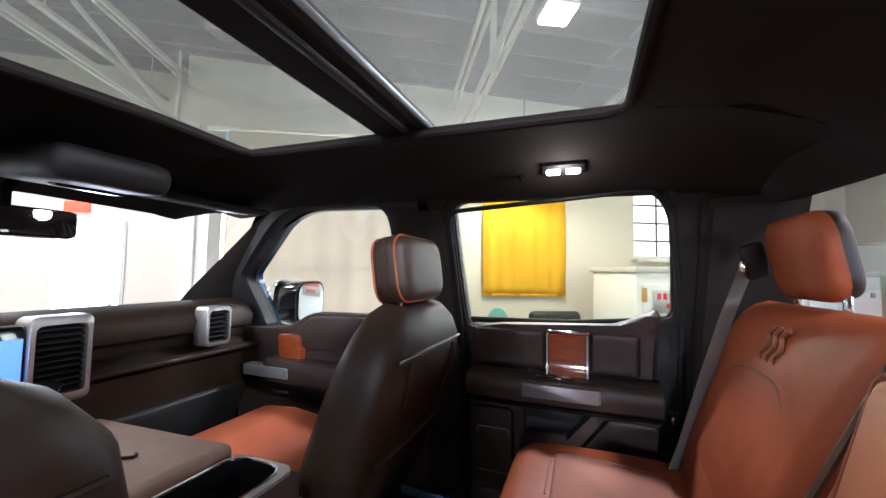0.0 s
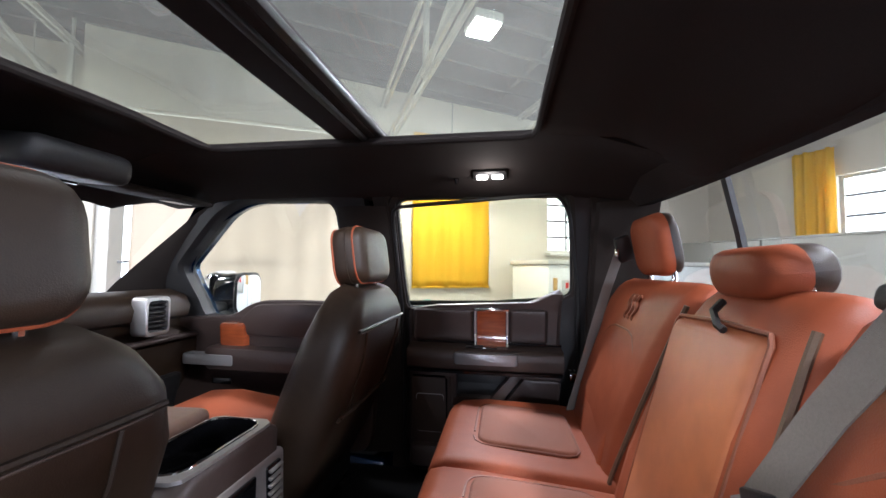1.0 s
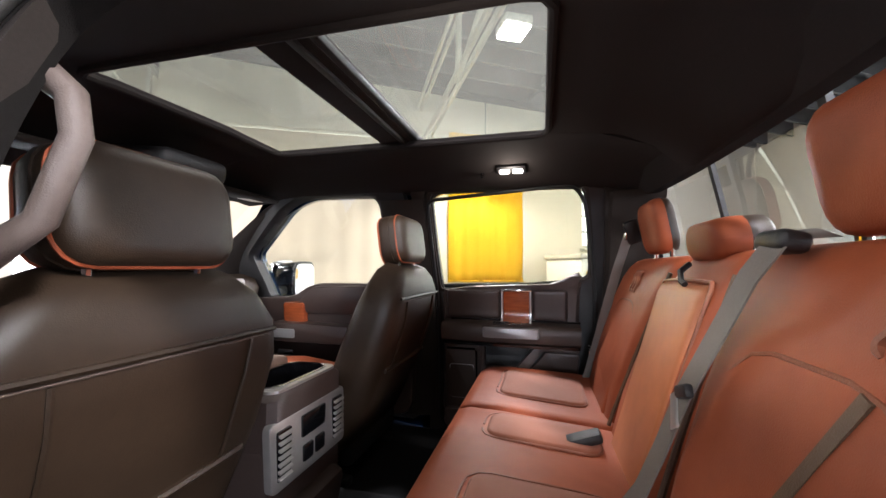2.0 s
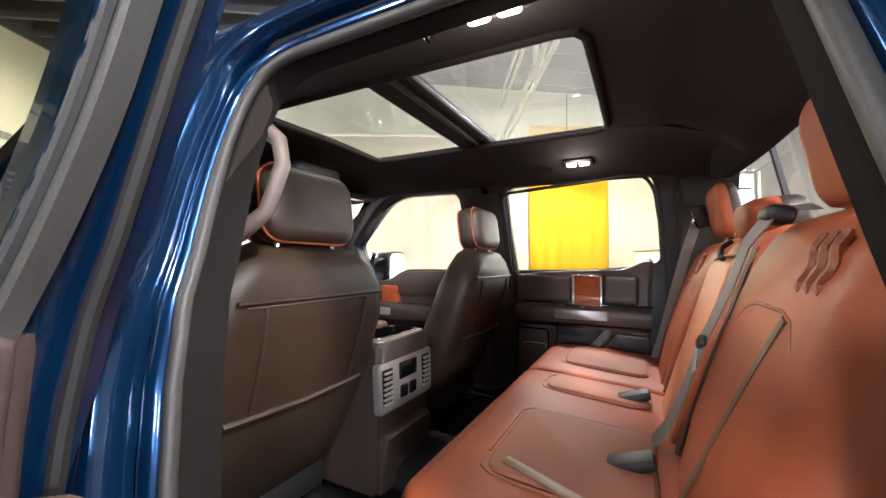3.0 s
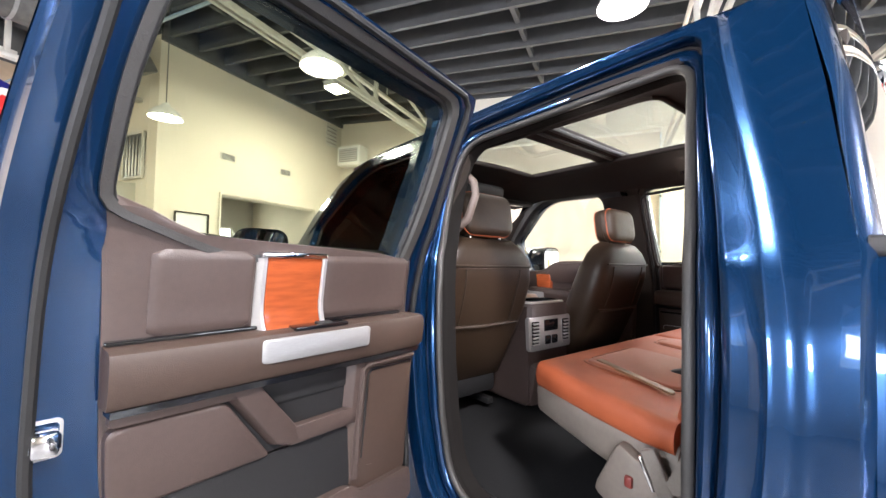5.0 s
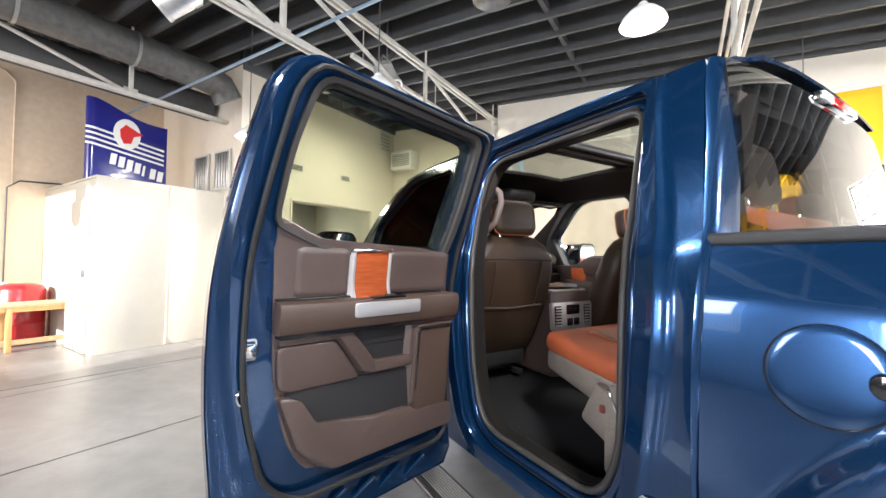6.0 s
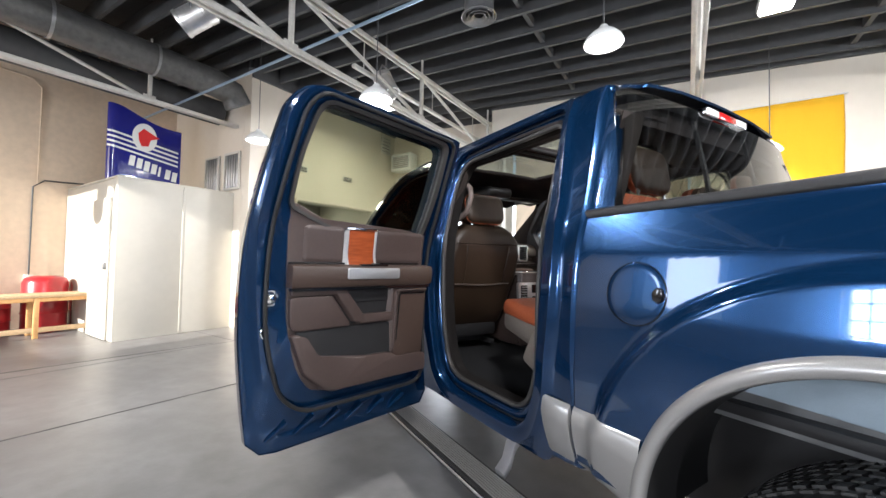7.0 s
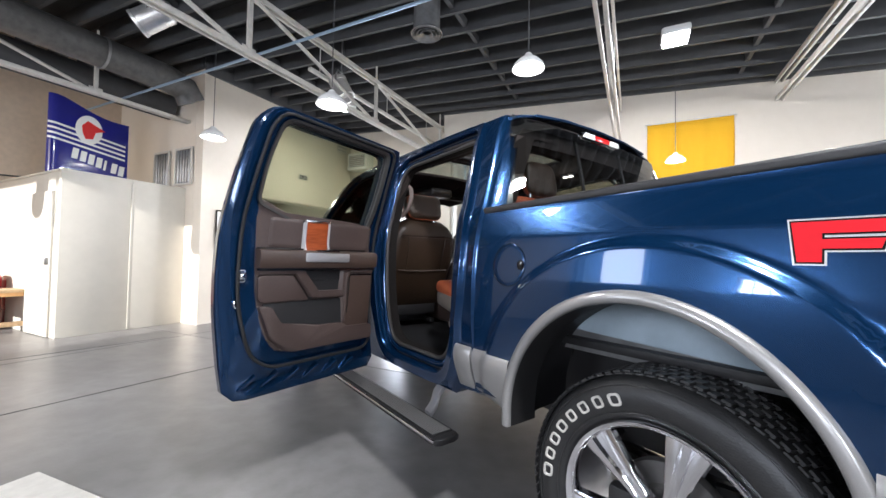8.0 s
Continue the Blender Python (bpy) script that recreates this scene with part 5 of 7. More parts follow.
def bed_side(side):
    xs = sorted(set([round(v, 4) for v in np.r_[np.linspace(1.212, 1.38, 14), np.linspace(1.38, 2.36, 110), np.linspace(2.36, 2.93, 26)]]))
    lo = []
    for x in xs:
        d = abs(x - AX)
        z0 = 0.64 if d >= 0.4295 else max(0.64, AZ + math.sqrt(0.43 ** 2 - d * d))
        lo.append([(x, side * bed_y(x, z), z) for z in np.linspace(z0, 1.357 + 0.016 * (x - 1.2), 46)] + [(x, side * 0.905, 1.360 + 0.016 * (x - 1.2)), (x, side * 0.86, 1.360 + 0.016 * (x - 1.2))])
    bs = part("bed_side", loft(lo, closed=False), PAINT, truck, "blue metallic bed side with a flared arch", 30)
    part("front_edge", loft([[(1.212, side * bed_y(1.212, z), z) for z in np.linspace(0.64, 1.355, 20)], [(1.222, side * (bed_y(1.212, z) - 0.10), z) for z in np.linspace(0.64, 1.355, 20)]], closed=False), PAINT, bs)
    part("rail_cap", loft([[(x, side * p, 1.370 + 0.016 * (x - 1.2) + q) for p, q in [(0.885 + u, v) for u, v in rrect(0.085, 0.03, 0.01)]] for x in np.linspace(1.205, 2.93, 12)]), DARKPL, truck, "black plastic bed rail cap")
    # grey lower cladding ahead of and behind the arch
    for xa, xb in ((1.208, 1.43), (2.31, 2.93)):
        lo = []
        for x in np.linspace(xa, xb, 12):
            drop = 0.022 - 0.035 * max(0.0, x - 1.30) / 0.13 if x < 1.5 else 0.0
            lo.append([(x, side * (bed_y(x, max(z, 0.618)) + 0.8 * clad_out(z) - 0.002), z + drop * (0.80 - z) / 0.2) for z in CLAD_Z])
        part("bed_cladding", loft(lo, closed=False), CLAD, truck, "grey painted lower cladding")
    # wheel arch flare
    lo = []
    for a in np.linspace(-7, 187, 90):
        c, s = math.cos(radians(a)), math.sin(radians(a))
        lp = []
        for r, o in ((0.429, 0.006), (0.429, 0.026), (0.431, 0.034), (0.436, 0.039), (0.446, 0.040), (0.457, 0.037), (0.463, 0.032), (0.467, 0.022), (0.468, 0.0)):
            x, z = AX + r * c, AZ + r * s
            if s < 0:
                x, z = AX + r * (1 if c > 0 else -1), AZ + 0.42 * s * 1.0
            lp.append((x, side * (0.972 + o + 0.004), z))
        lo.append(lp)
    part("wheel_arch_flare", loft(lo, closed=False), CLAD, truck, "grey painted wheel arch flare", 50)
    lo = []
    for a in np.linspace(-5, 185, 40):
        c, s = math.cos(radians(a)), math.sin(radians(a))
        lo.append([(AX + 0.43 * c, side * 0.95, AZ + 0.43 * s), (AX + 0.46 * c, side * 0.80, AZ + 0.44 * s), (AX + 0.47 * c, side * 0.62, AZ + 0.43 * s)])
    part("arch_liner", loft(lo, closed=False), DARKPL, truck)
    lo = []
    for a in np.linspace(-7, 187, 90):
        c, s = math.cos(radians(a)), math.sin(radians(a))
        x, z = (AX + 0.428 * c, AZ + 0.428 * s) if s >= 0 else (AX + 0.428 * (1 if c > 0 else -1), AZ + 0.42 * s)
        lo.append([(x, side * (0.976 + o_), z) for o_ in (0.020, -0.02, -0.11)])
    part("arch_lip", loft(lo, closed=False), RUBBER, truck, "black arch lip")
    part("inner_arch_wall", rbox((1.25, 0.03, 0.62), (1.87, side * 0.58, 0.80), 0.01), DARKPL, truck)
    part("bed_underside", loft([[(x, side * (0.70 + p), 0.985 + q - 0.05 * (x - 1.5)) for p, q in rrect(0.03, 0.17, 0.008, 3)] for x in (1.48, 2.28)]), mat("pale_primer", (0.36, 0.44, 0.50), 0.6, grain=0.4, scale=12, bump=0.3), truck, "pale blue-grey bed underside")
    part("inner_bed_wall", rbox((1.70, 0.02, 0.50), (2.07, side * 0.70, 1.07), 0.004), GALV, truck)
    return bs


bed_side(-1)
bed_side(1)
part("bed_floor", rbox((1.71, 1.5, 0.03), (2.07, 0, 0.86), 0.005), DARKPL, truck)
part("bed_front", rbox((0.04, 1.72, 0.56), (1.235, 0, 1.07), 0.01), PAINT, truck)
part("tailgate", rbox((0.06, 1.62, 0.56), (2.93, 0, 1.07), 0.02), PAINT, truck)
part("rear_bumper", rbox((0.16, 1.86, 0.20), (3.02, 0, 0.62), 0.05, 3), CHROME, truck)
part("frame_rail", rbox((5.0, 0.08, 0.16), (0.4, -0.45, 0.56), 0.015), DARKPL, truck)
part("frame_rail", rbox((5.0, 0.08, 0.16), (0.4, 0.45, 0.56), 0.015), DARKPL, truck)
part("rear_axle", tube([(1.89, -0.80, 0.41), (1.89, 0.80, 0.41)], 0.055, 12), DARKPL, truck)
part("leaf_spring", tube([(1.25, -0.55, 0.55), (1.60, -0.55, 0.45), (1.89, -0.55, 0.42), (2.2, -0.55, 0.46), (2.55, -0.55, 0.58)], 0.03, 8), DARKPL, truck)
part("damper", tube([(1.70, -0.52, 0.50), (1.55, -0.50, 0.85)], 0.03, 10), DARKPL, truck)

# fuel door with its round gap and finger recess
fd = part("fuel_door", loft([[(1.394 + r * math.cos(q), -(bed_y(1.394 + r * math.cos(q), 1.146 + r * math.sin(q)) + o), 1.146 + r * math.sin(q)) for q in np.linspace(0, 2 * math.pi, 49)[:-1]]
                            for r, o in ((0.079, -0.004), (0.0787, 0.0006), (0.0775, 0.0010), (0.06, 0.0010), (0.04, 0.0010), (0.02, 0.001), (0.003, 0.001))]), PAINT, truck, "round blue fuel door")
part("gap", tube([(1.394 + 0.0805 * math.cos(q), -(bed_y(1.394 + 0.08 * math.cos(q), 1.146 + 0.08 * math.sin(q)) + 0.001), 1.146 + 0.0805 * math.sin(q)) for q in np.linspace(0, 2 * math.pi, 49)[:-1]], 0.0014, 6, closed=True), BLACKG, fd)
part("finger_recess", loft([[(1.456 + r * math.cos(q), -(bed_y(1.456, 1.146) + o), 1.146 + 1.25 * r * math.sin(q)) for q in np.linspace(0, 2 * math.pi, 17)[:-1]] for r, o in ((0.016, 0.002), (0.013, 0.010), (0.004, 0.012))]), BLACKG, fd)

# red and silver decal on the bed side: plain bars
def decal(loop, material, off, name, label=""):
    bm = bmesh.new()
    bm.faces.new([bm.verts.new((x, -(bed_y(x, z) + off), z)) for x, z in loop])
    bm2 = bmesh.ops.extrude_face_region(bm, geom=bm.faces[:])
    for v in bm2["geom"]:
        if isinstance(v, bmesh.types.BMVert):
            v.co.y -= 0.001
    return part(name, bm, material, truck, label)


DECALRED = mat("red_decal_film", (0.50, 0.008, 0.014), 0.5, grain=0.15, scale=30, spec=0.15)
for grow, m_, o in ((0.007, SATIN, 0.0015), (0.0035, BLACKG, 0.0028), (0.0, DECALRED, 0.0042)):
    g = grow
    decal([(2.203 - g, 1.168 - g), (2.240 + g, 1.168 - g), (2.240 + g, 1.250 + g), (2.193 - g, 1.250 + g)], m_, o, "side_decal", "red and silver decal bar")
    decal([(2.240 + g * 0.2, 1.226 - g), (2.353 + g, 1.226 - g), (2.363 + g, 1.250 + g), (2.240 + g * 0.2, 1.250 + g)], m_, o, "side_decal", "red and silver decal bar")
    decal([(2.240 + g * 0.2, 1.195 - g), (2.318 + g, 1.195 - g), (2.324 + g, 1.214 + g), (2.240 + g * 0.2, 1.214 + g)], m_, o, "side_decal", "red and silver decal bar")


def wheel(x, side):
    w = new("wheel")
    w.parent = truck
    w.matrix_local = pose(x, side * 0.800, 0.425)
    o = side
    R = 0.425
    prof = [(0.278, 0.085), (0.290, 0.106), (0.306, 0.120), (0.330, 0.130), (0.365, 0.129), (0.392, 0.118), (0.410, 0.100), (0.419, 0.06), (0.420, 0.0), (0.419, -0.06), (0.410, -0.10), (0.365, -0.13), (0.30, -0.125), (0.258, -0.085)]
    ty = part("tyre", revolve([(r, o * h) for r, h in prof], 72, "y"), TYRE, w, "black all-terrain tyre")
    verts, faces = [], []
    for k in range(84):
        for j, (yy, ww) in enumerate(((-0.092, 0.034), (-0.050, 0.036), (-0.008, 0.034), (0.034, 0.036), (0.076, 0.034), (0.104, 0.016))):
            q = 2 * math.pi * (k + (0.5 if j % 2 else 0.0)) / 84
            base = len(verts)
            top = R + (0.002 if j < 5 else -0.002)
            for rr, g in ((R - 0.007, 1.0), (top, 0.95)):
                for du, dv in ((-1, -1), (1, -1), (1, 1), (-1, 1)):
                    qq = q + du * 0.0265 * g + dv * 0.008
                    verts.append((rr * math.cos(qq), o * (yy + dv * ww * 0.46 * g), rr * math.sin(qq)))
            faces += [[base + i for i in f] for f in ((4, 5, 6, 7), (0, 1, 5, 4), (1, 2, 6, 5), (2, 3, 7, 6), (3, 0, 4, 7))]
    tread = bpy.data.meshes.new("tread")
    tread.from_pydata(verts, [], faces)
    bm = bmesh.new()
    bm.from_mesh(tread)
    bpy.data.meshes.remove(tread)
    tagged(part("tread", bm, TYRE, w, "blocky tyre tread"), kind="stuff")
    # raised side-wall rings and outlined pale marks
    for rr, dd in ((0.312, 0.1235), (0.390, 0.1200)):
        part("wall_ring", tube([(rr * math.cos(q), o * dd, rr * math.sin(q)) for q in np.linspace(0, 2 * math.pi, 73)[:-1]], 0.003, 6, closed=True), TYRE, w)
    for k, wd in enumerate((1.15, 1.0, 1.05, 1.0, 0.9, 0.9, 0.9, 1.05)):
        # outlined pale mark: a raised ring leaning with the tyre's turn
        c = radians(176 - k * 9.6)
        def on_wall(u, v, d_, g, c=c, wd=wd):
            u, v = (u + 0.12 * v) * wd * g, v * g
            return ((0.350 + v) * math.cos(c + u / 0.346), o * d_, (0.350 + v) * math.sin(c + u / 0.346))
        lo = [[on_wall(u, v, d_, g) for u, v in rrect(0.037, 0.036, 0.009, 3)] for d_, g in ((0.128, 1.0), (0.1335, 0.98), (0.1335, 0.66), (0.128, 0.62))]
        part("side_mark", loft(lo, cap=False), WHITE_LETTER, w, "raised white outlined bar")
    rim = part("rim", revolve([(0.284, o * 0.104), (0.291, o * 0.114), (0.286, o * 0.120), (0.277, o * 0.117), (0.269, o * 0.104), (0.265, o * 0.080), (0.254, o * 0.02), (0.248, o * -0.09), (0.271, o * -0.10)], 64, "y"), CHROME, w, "polished chrome rim")
    for k in range(6):
        a = 2 * math.pi * (k + 0.25) / 6
        lo = []
        for r, yy, wd in ((0.032, 0.082, 0.038), (0.065, 0.084, 0.050), (0.115, 0.089, 0.062), (0.185, 0.097, 0.086), (0.244, 0.102, 0.112), (0.273, 0.101, 0.126)):
            c, s = math.cos(a), math.sin(a)
            g = 0.010 * min(1.0, max(0.0, (r - 0.06) / 0.08))
            prof2 = [(-0.5, -0.028), (-0.46, -0.006), (-0.36, 0.0), (-0.16, 0.0), (-0.08, -g), (0.08, -g), (0.16, 0.0), (0.36, 0.0), (0.46, -0.006), (0.5, -0.028)]
            lo.append([(r * c - p * wd * s, o * (yy + h), r * s + p * wd * c) for p, h in prof2])
        part("spoke", loft(lo), CHROME, rim, "broad polished spoke")
    part("hub_cap", revolve([(0.0, o * 0.105), (0.03, o * 0.105), (0.04, o * 0.098), (0.062, o * 0.092), (0.066, o * 0.06)], 32, "y"), CHROME, rim)
    for k in range(6):
        a = 2 * math.pi * k / 6
        part("lug_nut", tube([(0.072 * math.cos(a), o * 0.06, 0.072 * math.sin(a)), (0.072 * math.cos(a), o * 0.098, 0.072 * math.sin(a))], 0.012, 8), CHROME, rim)
    part("brake_disc", revolve([(0.0, o * 0.03), (0.09, o * 0.045), (0.10, o * 0.03), (0.16, o * 0.03), (0.165, o * 0.02), (0.165, 0.0), (0.0, 0.0)], 40, "y"), mat("worn_brake_steel", (0.12, 0.115, 0.11), 0.45, metal=0.7, grain=0.4, scale=30), w)
    part("brake_caliper", rbox((0.10, 0.06, 0.12), (-0.13, o * 0.03, -0.02), 0.02), DARKPL, w)
    part("valve_tag", rbox((0.015, 0.01, 0.012), (0.14, o * 0.085, 0.02), 0.004), mat("green_tag", (0.02, 0.5, 0.3), 0.5, grain=0.2), rim, "small green tag")
    return w


for sd in (-1, 1):
    wheel(1.905, sd)
    wheel(-1.80, sd)

# running boards
for sd in (-1, 1):
    rb = part("running_board", loft([[(x, sd * (0.965 + p), 0.352 + q) for p, q in rrect(0.15 * w, 0.028, 0.010)] for x, w in ((-0.85, 0.85), (-0.84, 1.0), (1.0, 1.0), (1.025, 0.9), (1.035, 0.6))]), DARKPL, truck, "black running board with a bright edge strip")
    part("edge_strip", rbox((1.87, 0.010, 0.014), (0.09, sd * 1.038, 0.361), 0.004), CHROME, rb, "bright edge strip")
    part("tread_pad", rbox((1.80, 0.115, 0.005), (0.09, sd * 0.963, 0.3675), 0.002), RUBBER, rb)
    for i in range(9):
        part("tread_rib", rbox((1.78, 0.006, 0.004), (0.09, sd * (0.917 + 0.0115 * i), 0.372), 0.0), CLAD, rb)
    for x in (-0.55, 0.78):
        part("bracket", loft([[(x + p, sd * (y + 0.3 * q), z + q) for p, q in rrect(0.055, 0.03, 0.008, 3)] for y, z in ((0.90, 0.375), (0.865, 0.41), (0.845, 0.47), (0.78, 0.53))]), ALU, rb, "polished step bracket")

# front of the truck, plain
lo = []
for x, zt, w in ((-2.72, 1.05, 0.80), (-2.65, 1.12, 0.90), (-2.3, 1.18, 0.96), (-1.6, 1.22, 0.975), (-1.05, 1.24, 0.965)):
    lo.append([(x, -w, 0.95), (x, -w * 0.99, zt - 0.10), (x, -w * 0.93, zt - 0.02)] + [(x, y, zt + 0.02 * (1 - (y / w) ** 2)) for y in np.linspace(-w * 0.8, w * 0.8, 9)] + [(x, w * 0.93, zt - 0.02), (x, w * 0.99, zt - 0.10), (x, w, 0.95)])
part("hood", loft(lo, closed=False), PAINT, truck, "blue metallic hood and front fenders")
part("grille", rbox((0.08, 1.30, 0.40), (-2.70, 0, 0.95), 0.04, 3), CHROME, truck)
part("front_bumper", rbox((0.20, 1.92, 0.26), (-2.72, 0, 0.62), 0.06, 3), CHROME, truck)
for sd in (-1, 1):
    lo = []
    for x in np.linspace(-2.62, -1.0, 40):
        d = abs(x + 1.80)
        z0 = 0.56 if d > 0.43 else AZ + math.sqrt(max(0, 0.43 ** 2 - d * d))
        lo.append([(x, sd * (0.97 - 0.05 * max(0, -x - 2.3)), z) for z in np.linspace(min(0.949, z0), 0.95, 8)])
    part("front_fender", loft(lo, closed=False), PAINT, truck)


# ---------- the hall, in its own frame: u along the back wall, v towards it ----------
def R(u, v, z, rx=0, ry=0, rz=0):
    return RM @ pose(u, v, z, rx, ry, rz)


def setting(name, bm, material, label, category, angle=40):
    ob = part(name, bm, material, None, label, angle)
    ob.matrix_world = RM
    return tagged(ob, label, category, kind="structure")


U0, U1, V0, V1, ZC = -8.1, 7.0, -6.5, 4.1, 4.35


def ceil_z(u):
    """Underside of the joists, which fall slightly along u."""
    return 4.04 - 0.062 * u


def wall_with_holes(a0, a1, z1, holes, place, t=0.2):
    """A wall of thickness t along a, with rectangular openings (a0, a1, z0, z1)."""
    bm = bmesh.new()
    cuts_a = sorted({a0, a1, *[h[0] for h in holes], *[h[1] for h in holes]})
    cuts_z = sorted({0.0, z1, *[h[2] for h in holes], *[h[3] for h in holes]})

    def is_open(i, j):
        if i < 0 or j < 0 or i >= len(cuts_a) - 1 or j >= len(cuts_z) - 1:
            return True
        a, z = (cuts_a[i] + cuts_a[i + 1]) / 2, (cuts_z[j] + cuts_z[j + 1]) / 2
        return any(h[0] < a < h[1] and h[2] < z < h[3] for h in holes)

    def quad(*pts):
        bm.faces.new([bm.verts.new(place(*p)) for p in pts])
    for i in range(len(cuts_a) - 1):
        for j in range(len(cuts_z) - 1):
            if is_open(i, j):
                continue
            a, b, c, d = cuts_a[i], cuts_a[i + 1], cuts_z[j], cuts_z[j + 1]
            quad((a, 0, c), (b, 0, c), (b, 0, d), (a, 0, d))
            quad((a, t, c), (a, t, d), (b, t, d), (b, t, c))
            for di, dj, e in ((-1, 0, ((a, 0, c), (a, 0, d), (a, t, d), (a, t, c))), (1, 0, ((b, 0, c), (b, t, c), (b, t, d), (b, 0, d))),
                              (0, -1, ((a, 0, c), (a, t, c), (b, t, c), (b, 0, c))), (0, 1, ((a, 0, d), (b, 0, d), (b, t, d), (a, t, d)))):
                if is_open(i + di, j + dj):
                    quad(*e)
    bmesh.ops.remove_doubles(bm, verts=bm.verts, dist=0.0005)
    return bm


setting("floor", rbox((U1 - U0 + 4, V1 - V0 + 4, 0.1), ((U0 + U1) / 2, (V0 + V1) / 2, -0.05), 0), CONCRETE, "grey worn concrete floor with faint joints", "floor")
for i, v in enumerate((-3.2, 0.45)):
    setting("floor_joint", rbox((U1 - U0, 0.006, 0.002), ((U0 + U1) / 2, v, 0.001), 0), JOINTC, "thin dark concrete joint", "floor joint")
for i, u in enumerate((-4.6, 1.4)):
    setting("floor_joint", rbox((0.006, V1 - V0, 0.002), (u, (V0 + V1) / 2, 0.001), 0), JOINTC, "thin dark concrete joint", "floor joint")

rng_j = random.Random(8)
for p, q in (((-2.60, -6.35), (-4.25, -1.95)), ((-0.40, -5.75), (-2.33, -1.40))):
    # old saw cuts in the slab, a little ragged
    p, q, lo = Vector((*p, 0)), Vector((*q, 0)), []
    n = (q - p).normalized().cross(Vector((0, 0, 1)))
    for k in range(61):
        c = p.lerp(q, k / 60) + n * rng_j.uniform(-0.003, 0.003)
        w = rng_j.uniform(0.002, 0.009)
        lo.append([c - n * w, c + n * w, c + n * w + Vector((0, 0, 0.003)), c - n * w + Vector((0, 0, 0.003))])
    tagged(part("floor_joint", loft(lo), CRACK, None, "ragged dark joint in the concrete floor"), "ragged dark joint in the concrete floor", "floor joint", kind="structure")

TARP_HOLE = (-2.14, 0.95, 0.0, 3.30)
WIN_BACK = (3.58, 4.80, 1.77, 2.79)
EXIT_HOLE = (-4.15, -3.32, 0.0, 2.14)
VR = 4.75                              # the back wall steps back here, left of the tarp
setting("wall_back", wall_with_holes(-2.30, U1, 4.95, [TARP_HOLE, WIN_BACK], lambda a, t, z: (a, V1 + t, z)), CREAM, "cream painted wall with a tarp-covered doorway", "wall")
setting("wall_back_left", wall_with_holes(-8.3, -2.20, 4.95, [EXIT_HOLE], lambda a, t, z: (a, VR + t, z)), CREAM, "cream painted wall with an exit doorway", "wall")
setting("wall_step", rbox((0.12, VR - V1 - 0.2, 4.95), (-2.36 + 0.12, (VR + V1 + 0.2) / 2, 2.475), 0), CREAM, "cream painted wall step", "wall")
WIN_R = [(0.75, 2.28, 2.0, 2.85), (-3.2, -1.2, 1.2, 2.9)]
setting("wall_right", wall_with_holes(V0, V1 + 0.2, 4.95, WIN_R, lambda a, t, z: (U1 + t, a, z)), CREAM, "cream painted wall with a barred window", "wall")
WIN_F = [(-7.9, -4.95, 1.7, 4.2), (-3.0, -2.2, 1.5, 2.4), (0.7, 1.5, 1.5, 2.4), (3.8, 4.6, 1.5, 2.4)]
# front wall, out of view: the cream is darkened to look dim
setting("wall_front", wall_with_holes(U0 - 0.2, U1 + 0.2, 4.95, WIN_F, lambda a, t, z: (a, V0 - t, z)), DIMWALL, "unseen front wall with windows, its cream paint darkened to look dim", "wall")
# unseen wall, added to keep the low sun off the smaller front windows
setting("wall_sun_block", rbox((11.6, 0.2, 3.3), (1.5, V0 - 2.3, 1.65), 0), DIMWALL, "plain unseen wall added outside to block the low sun", "wall")
setting("wall_left_tan", rbox((0.2, 1.0 - V0, 4.95), (U0 - 0.1, (V0 + 1.0) / 2, 2.475), 0), TANWALL, "tan painted block wall", "wall")
setting("wall_left_white", wall_with_holes(1.0, VR, 4.95, [(1.95, 3.95, 0.0, 2.32)], lambda a, t, z: (-5.33 - t, a, z)), CREAM, "cream painted wall with grilles and a wide office opening", "wall")
setting("wall_return", rbox((2.66, 0.2, 4.95), (-5.535 - 1.33, 1.1, 2.475), 0), CREAM, "cream painted return wall", "wall")

# windows: frame bars and glass
def hall_window(name, c, along, w, h, bars, label):
    """A steel window about c; along: 0 runs with u, 90 with v."""
    win = thing(name, R(*c, 0, 0, along), label, "window", kind="structure")
    part("window_frame", loft([[(x * k, y, z * k2) for x, z, k, k2 in [(p, q, 1, 1) for p, q in ((-w / 2 + i, -h / 2 + i), (w / 2 - i, -h / 2 + i), (w / 2 - i, h / 2 - i), (-w / 2 + i, h / 2 - i))]] for i, y in ((0.0, -0.03), (0.0, 0.03), (0.045, 0.03), (0.045, -0.03), (0.0, -0.03))], cap=False), TRUSS, win)
    for k in range(1, bars):
        part("glazing_bar", rbox((w - 0.08, 0.03, 0.028), (0, 0, -h / 2 + h * k / bars), 0.004), JOIST, win)
    for k in (-1, 1):
        part("glazing_bar", rbox((0.024, 0.026, h - 0.08), (k * w / 6, 0, 0), 0.004), JOIST, win)
    p = part("pane", rbox((w - 0.06, 0.006, h - 0.06), (0, 0, 0), 0), GLASS_CLEAR, win)
    p.visible_shadow = False
    part("window_sill", rbox((w + 0.1, 0.16, 0.04), (0, -0.16 if along in (0,) else 0.0, -h / 2 - 0.03), 0.006), TRUSS, win)
    return win


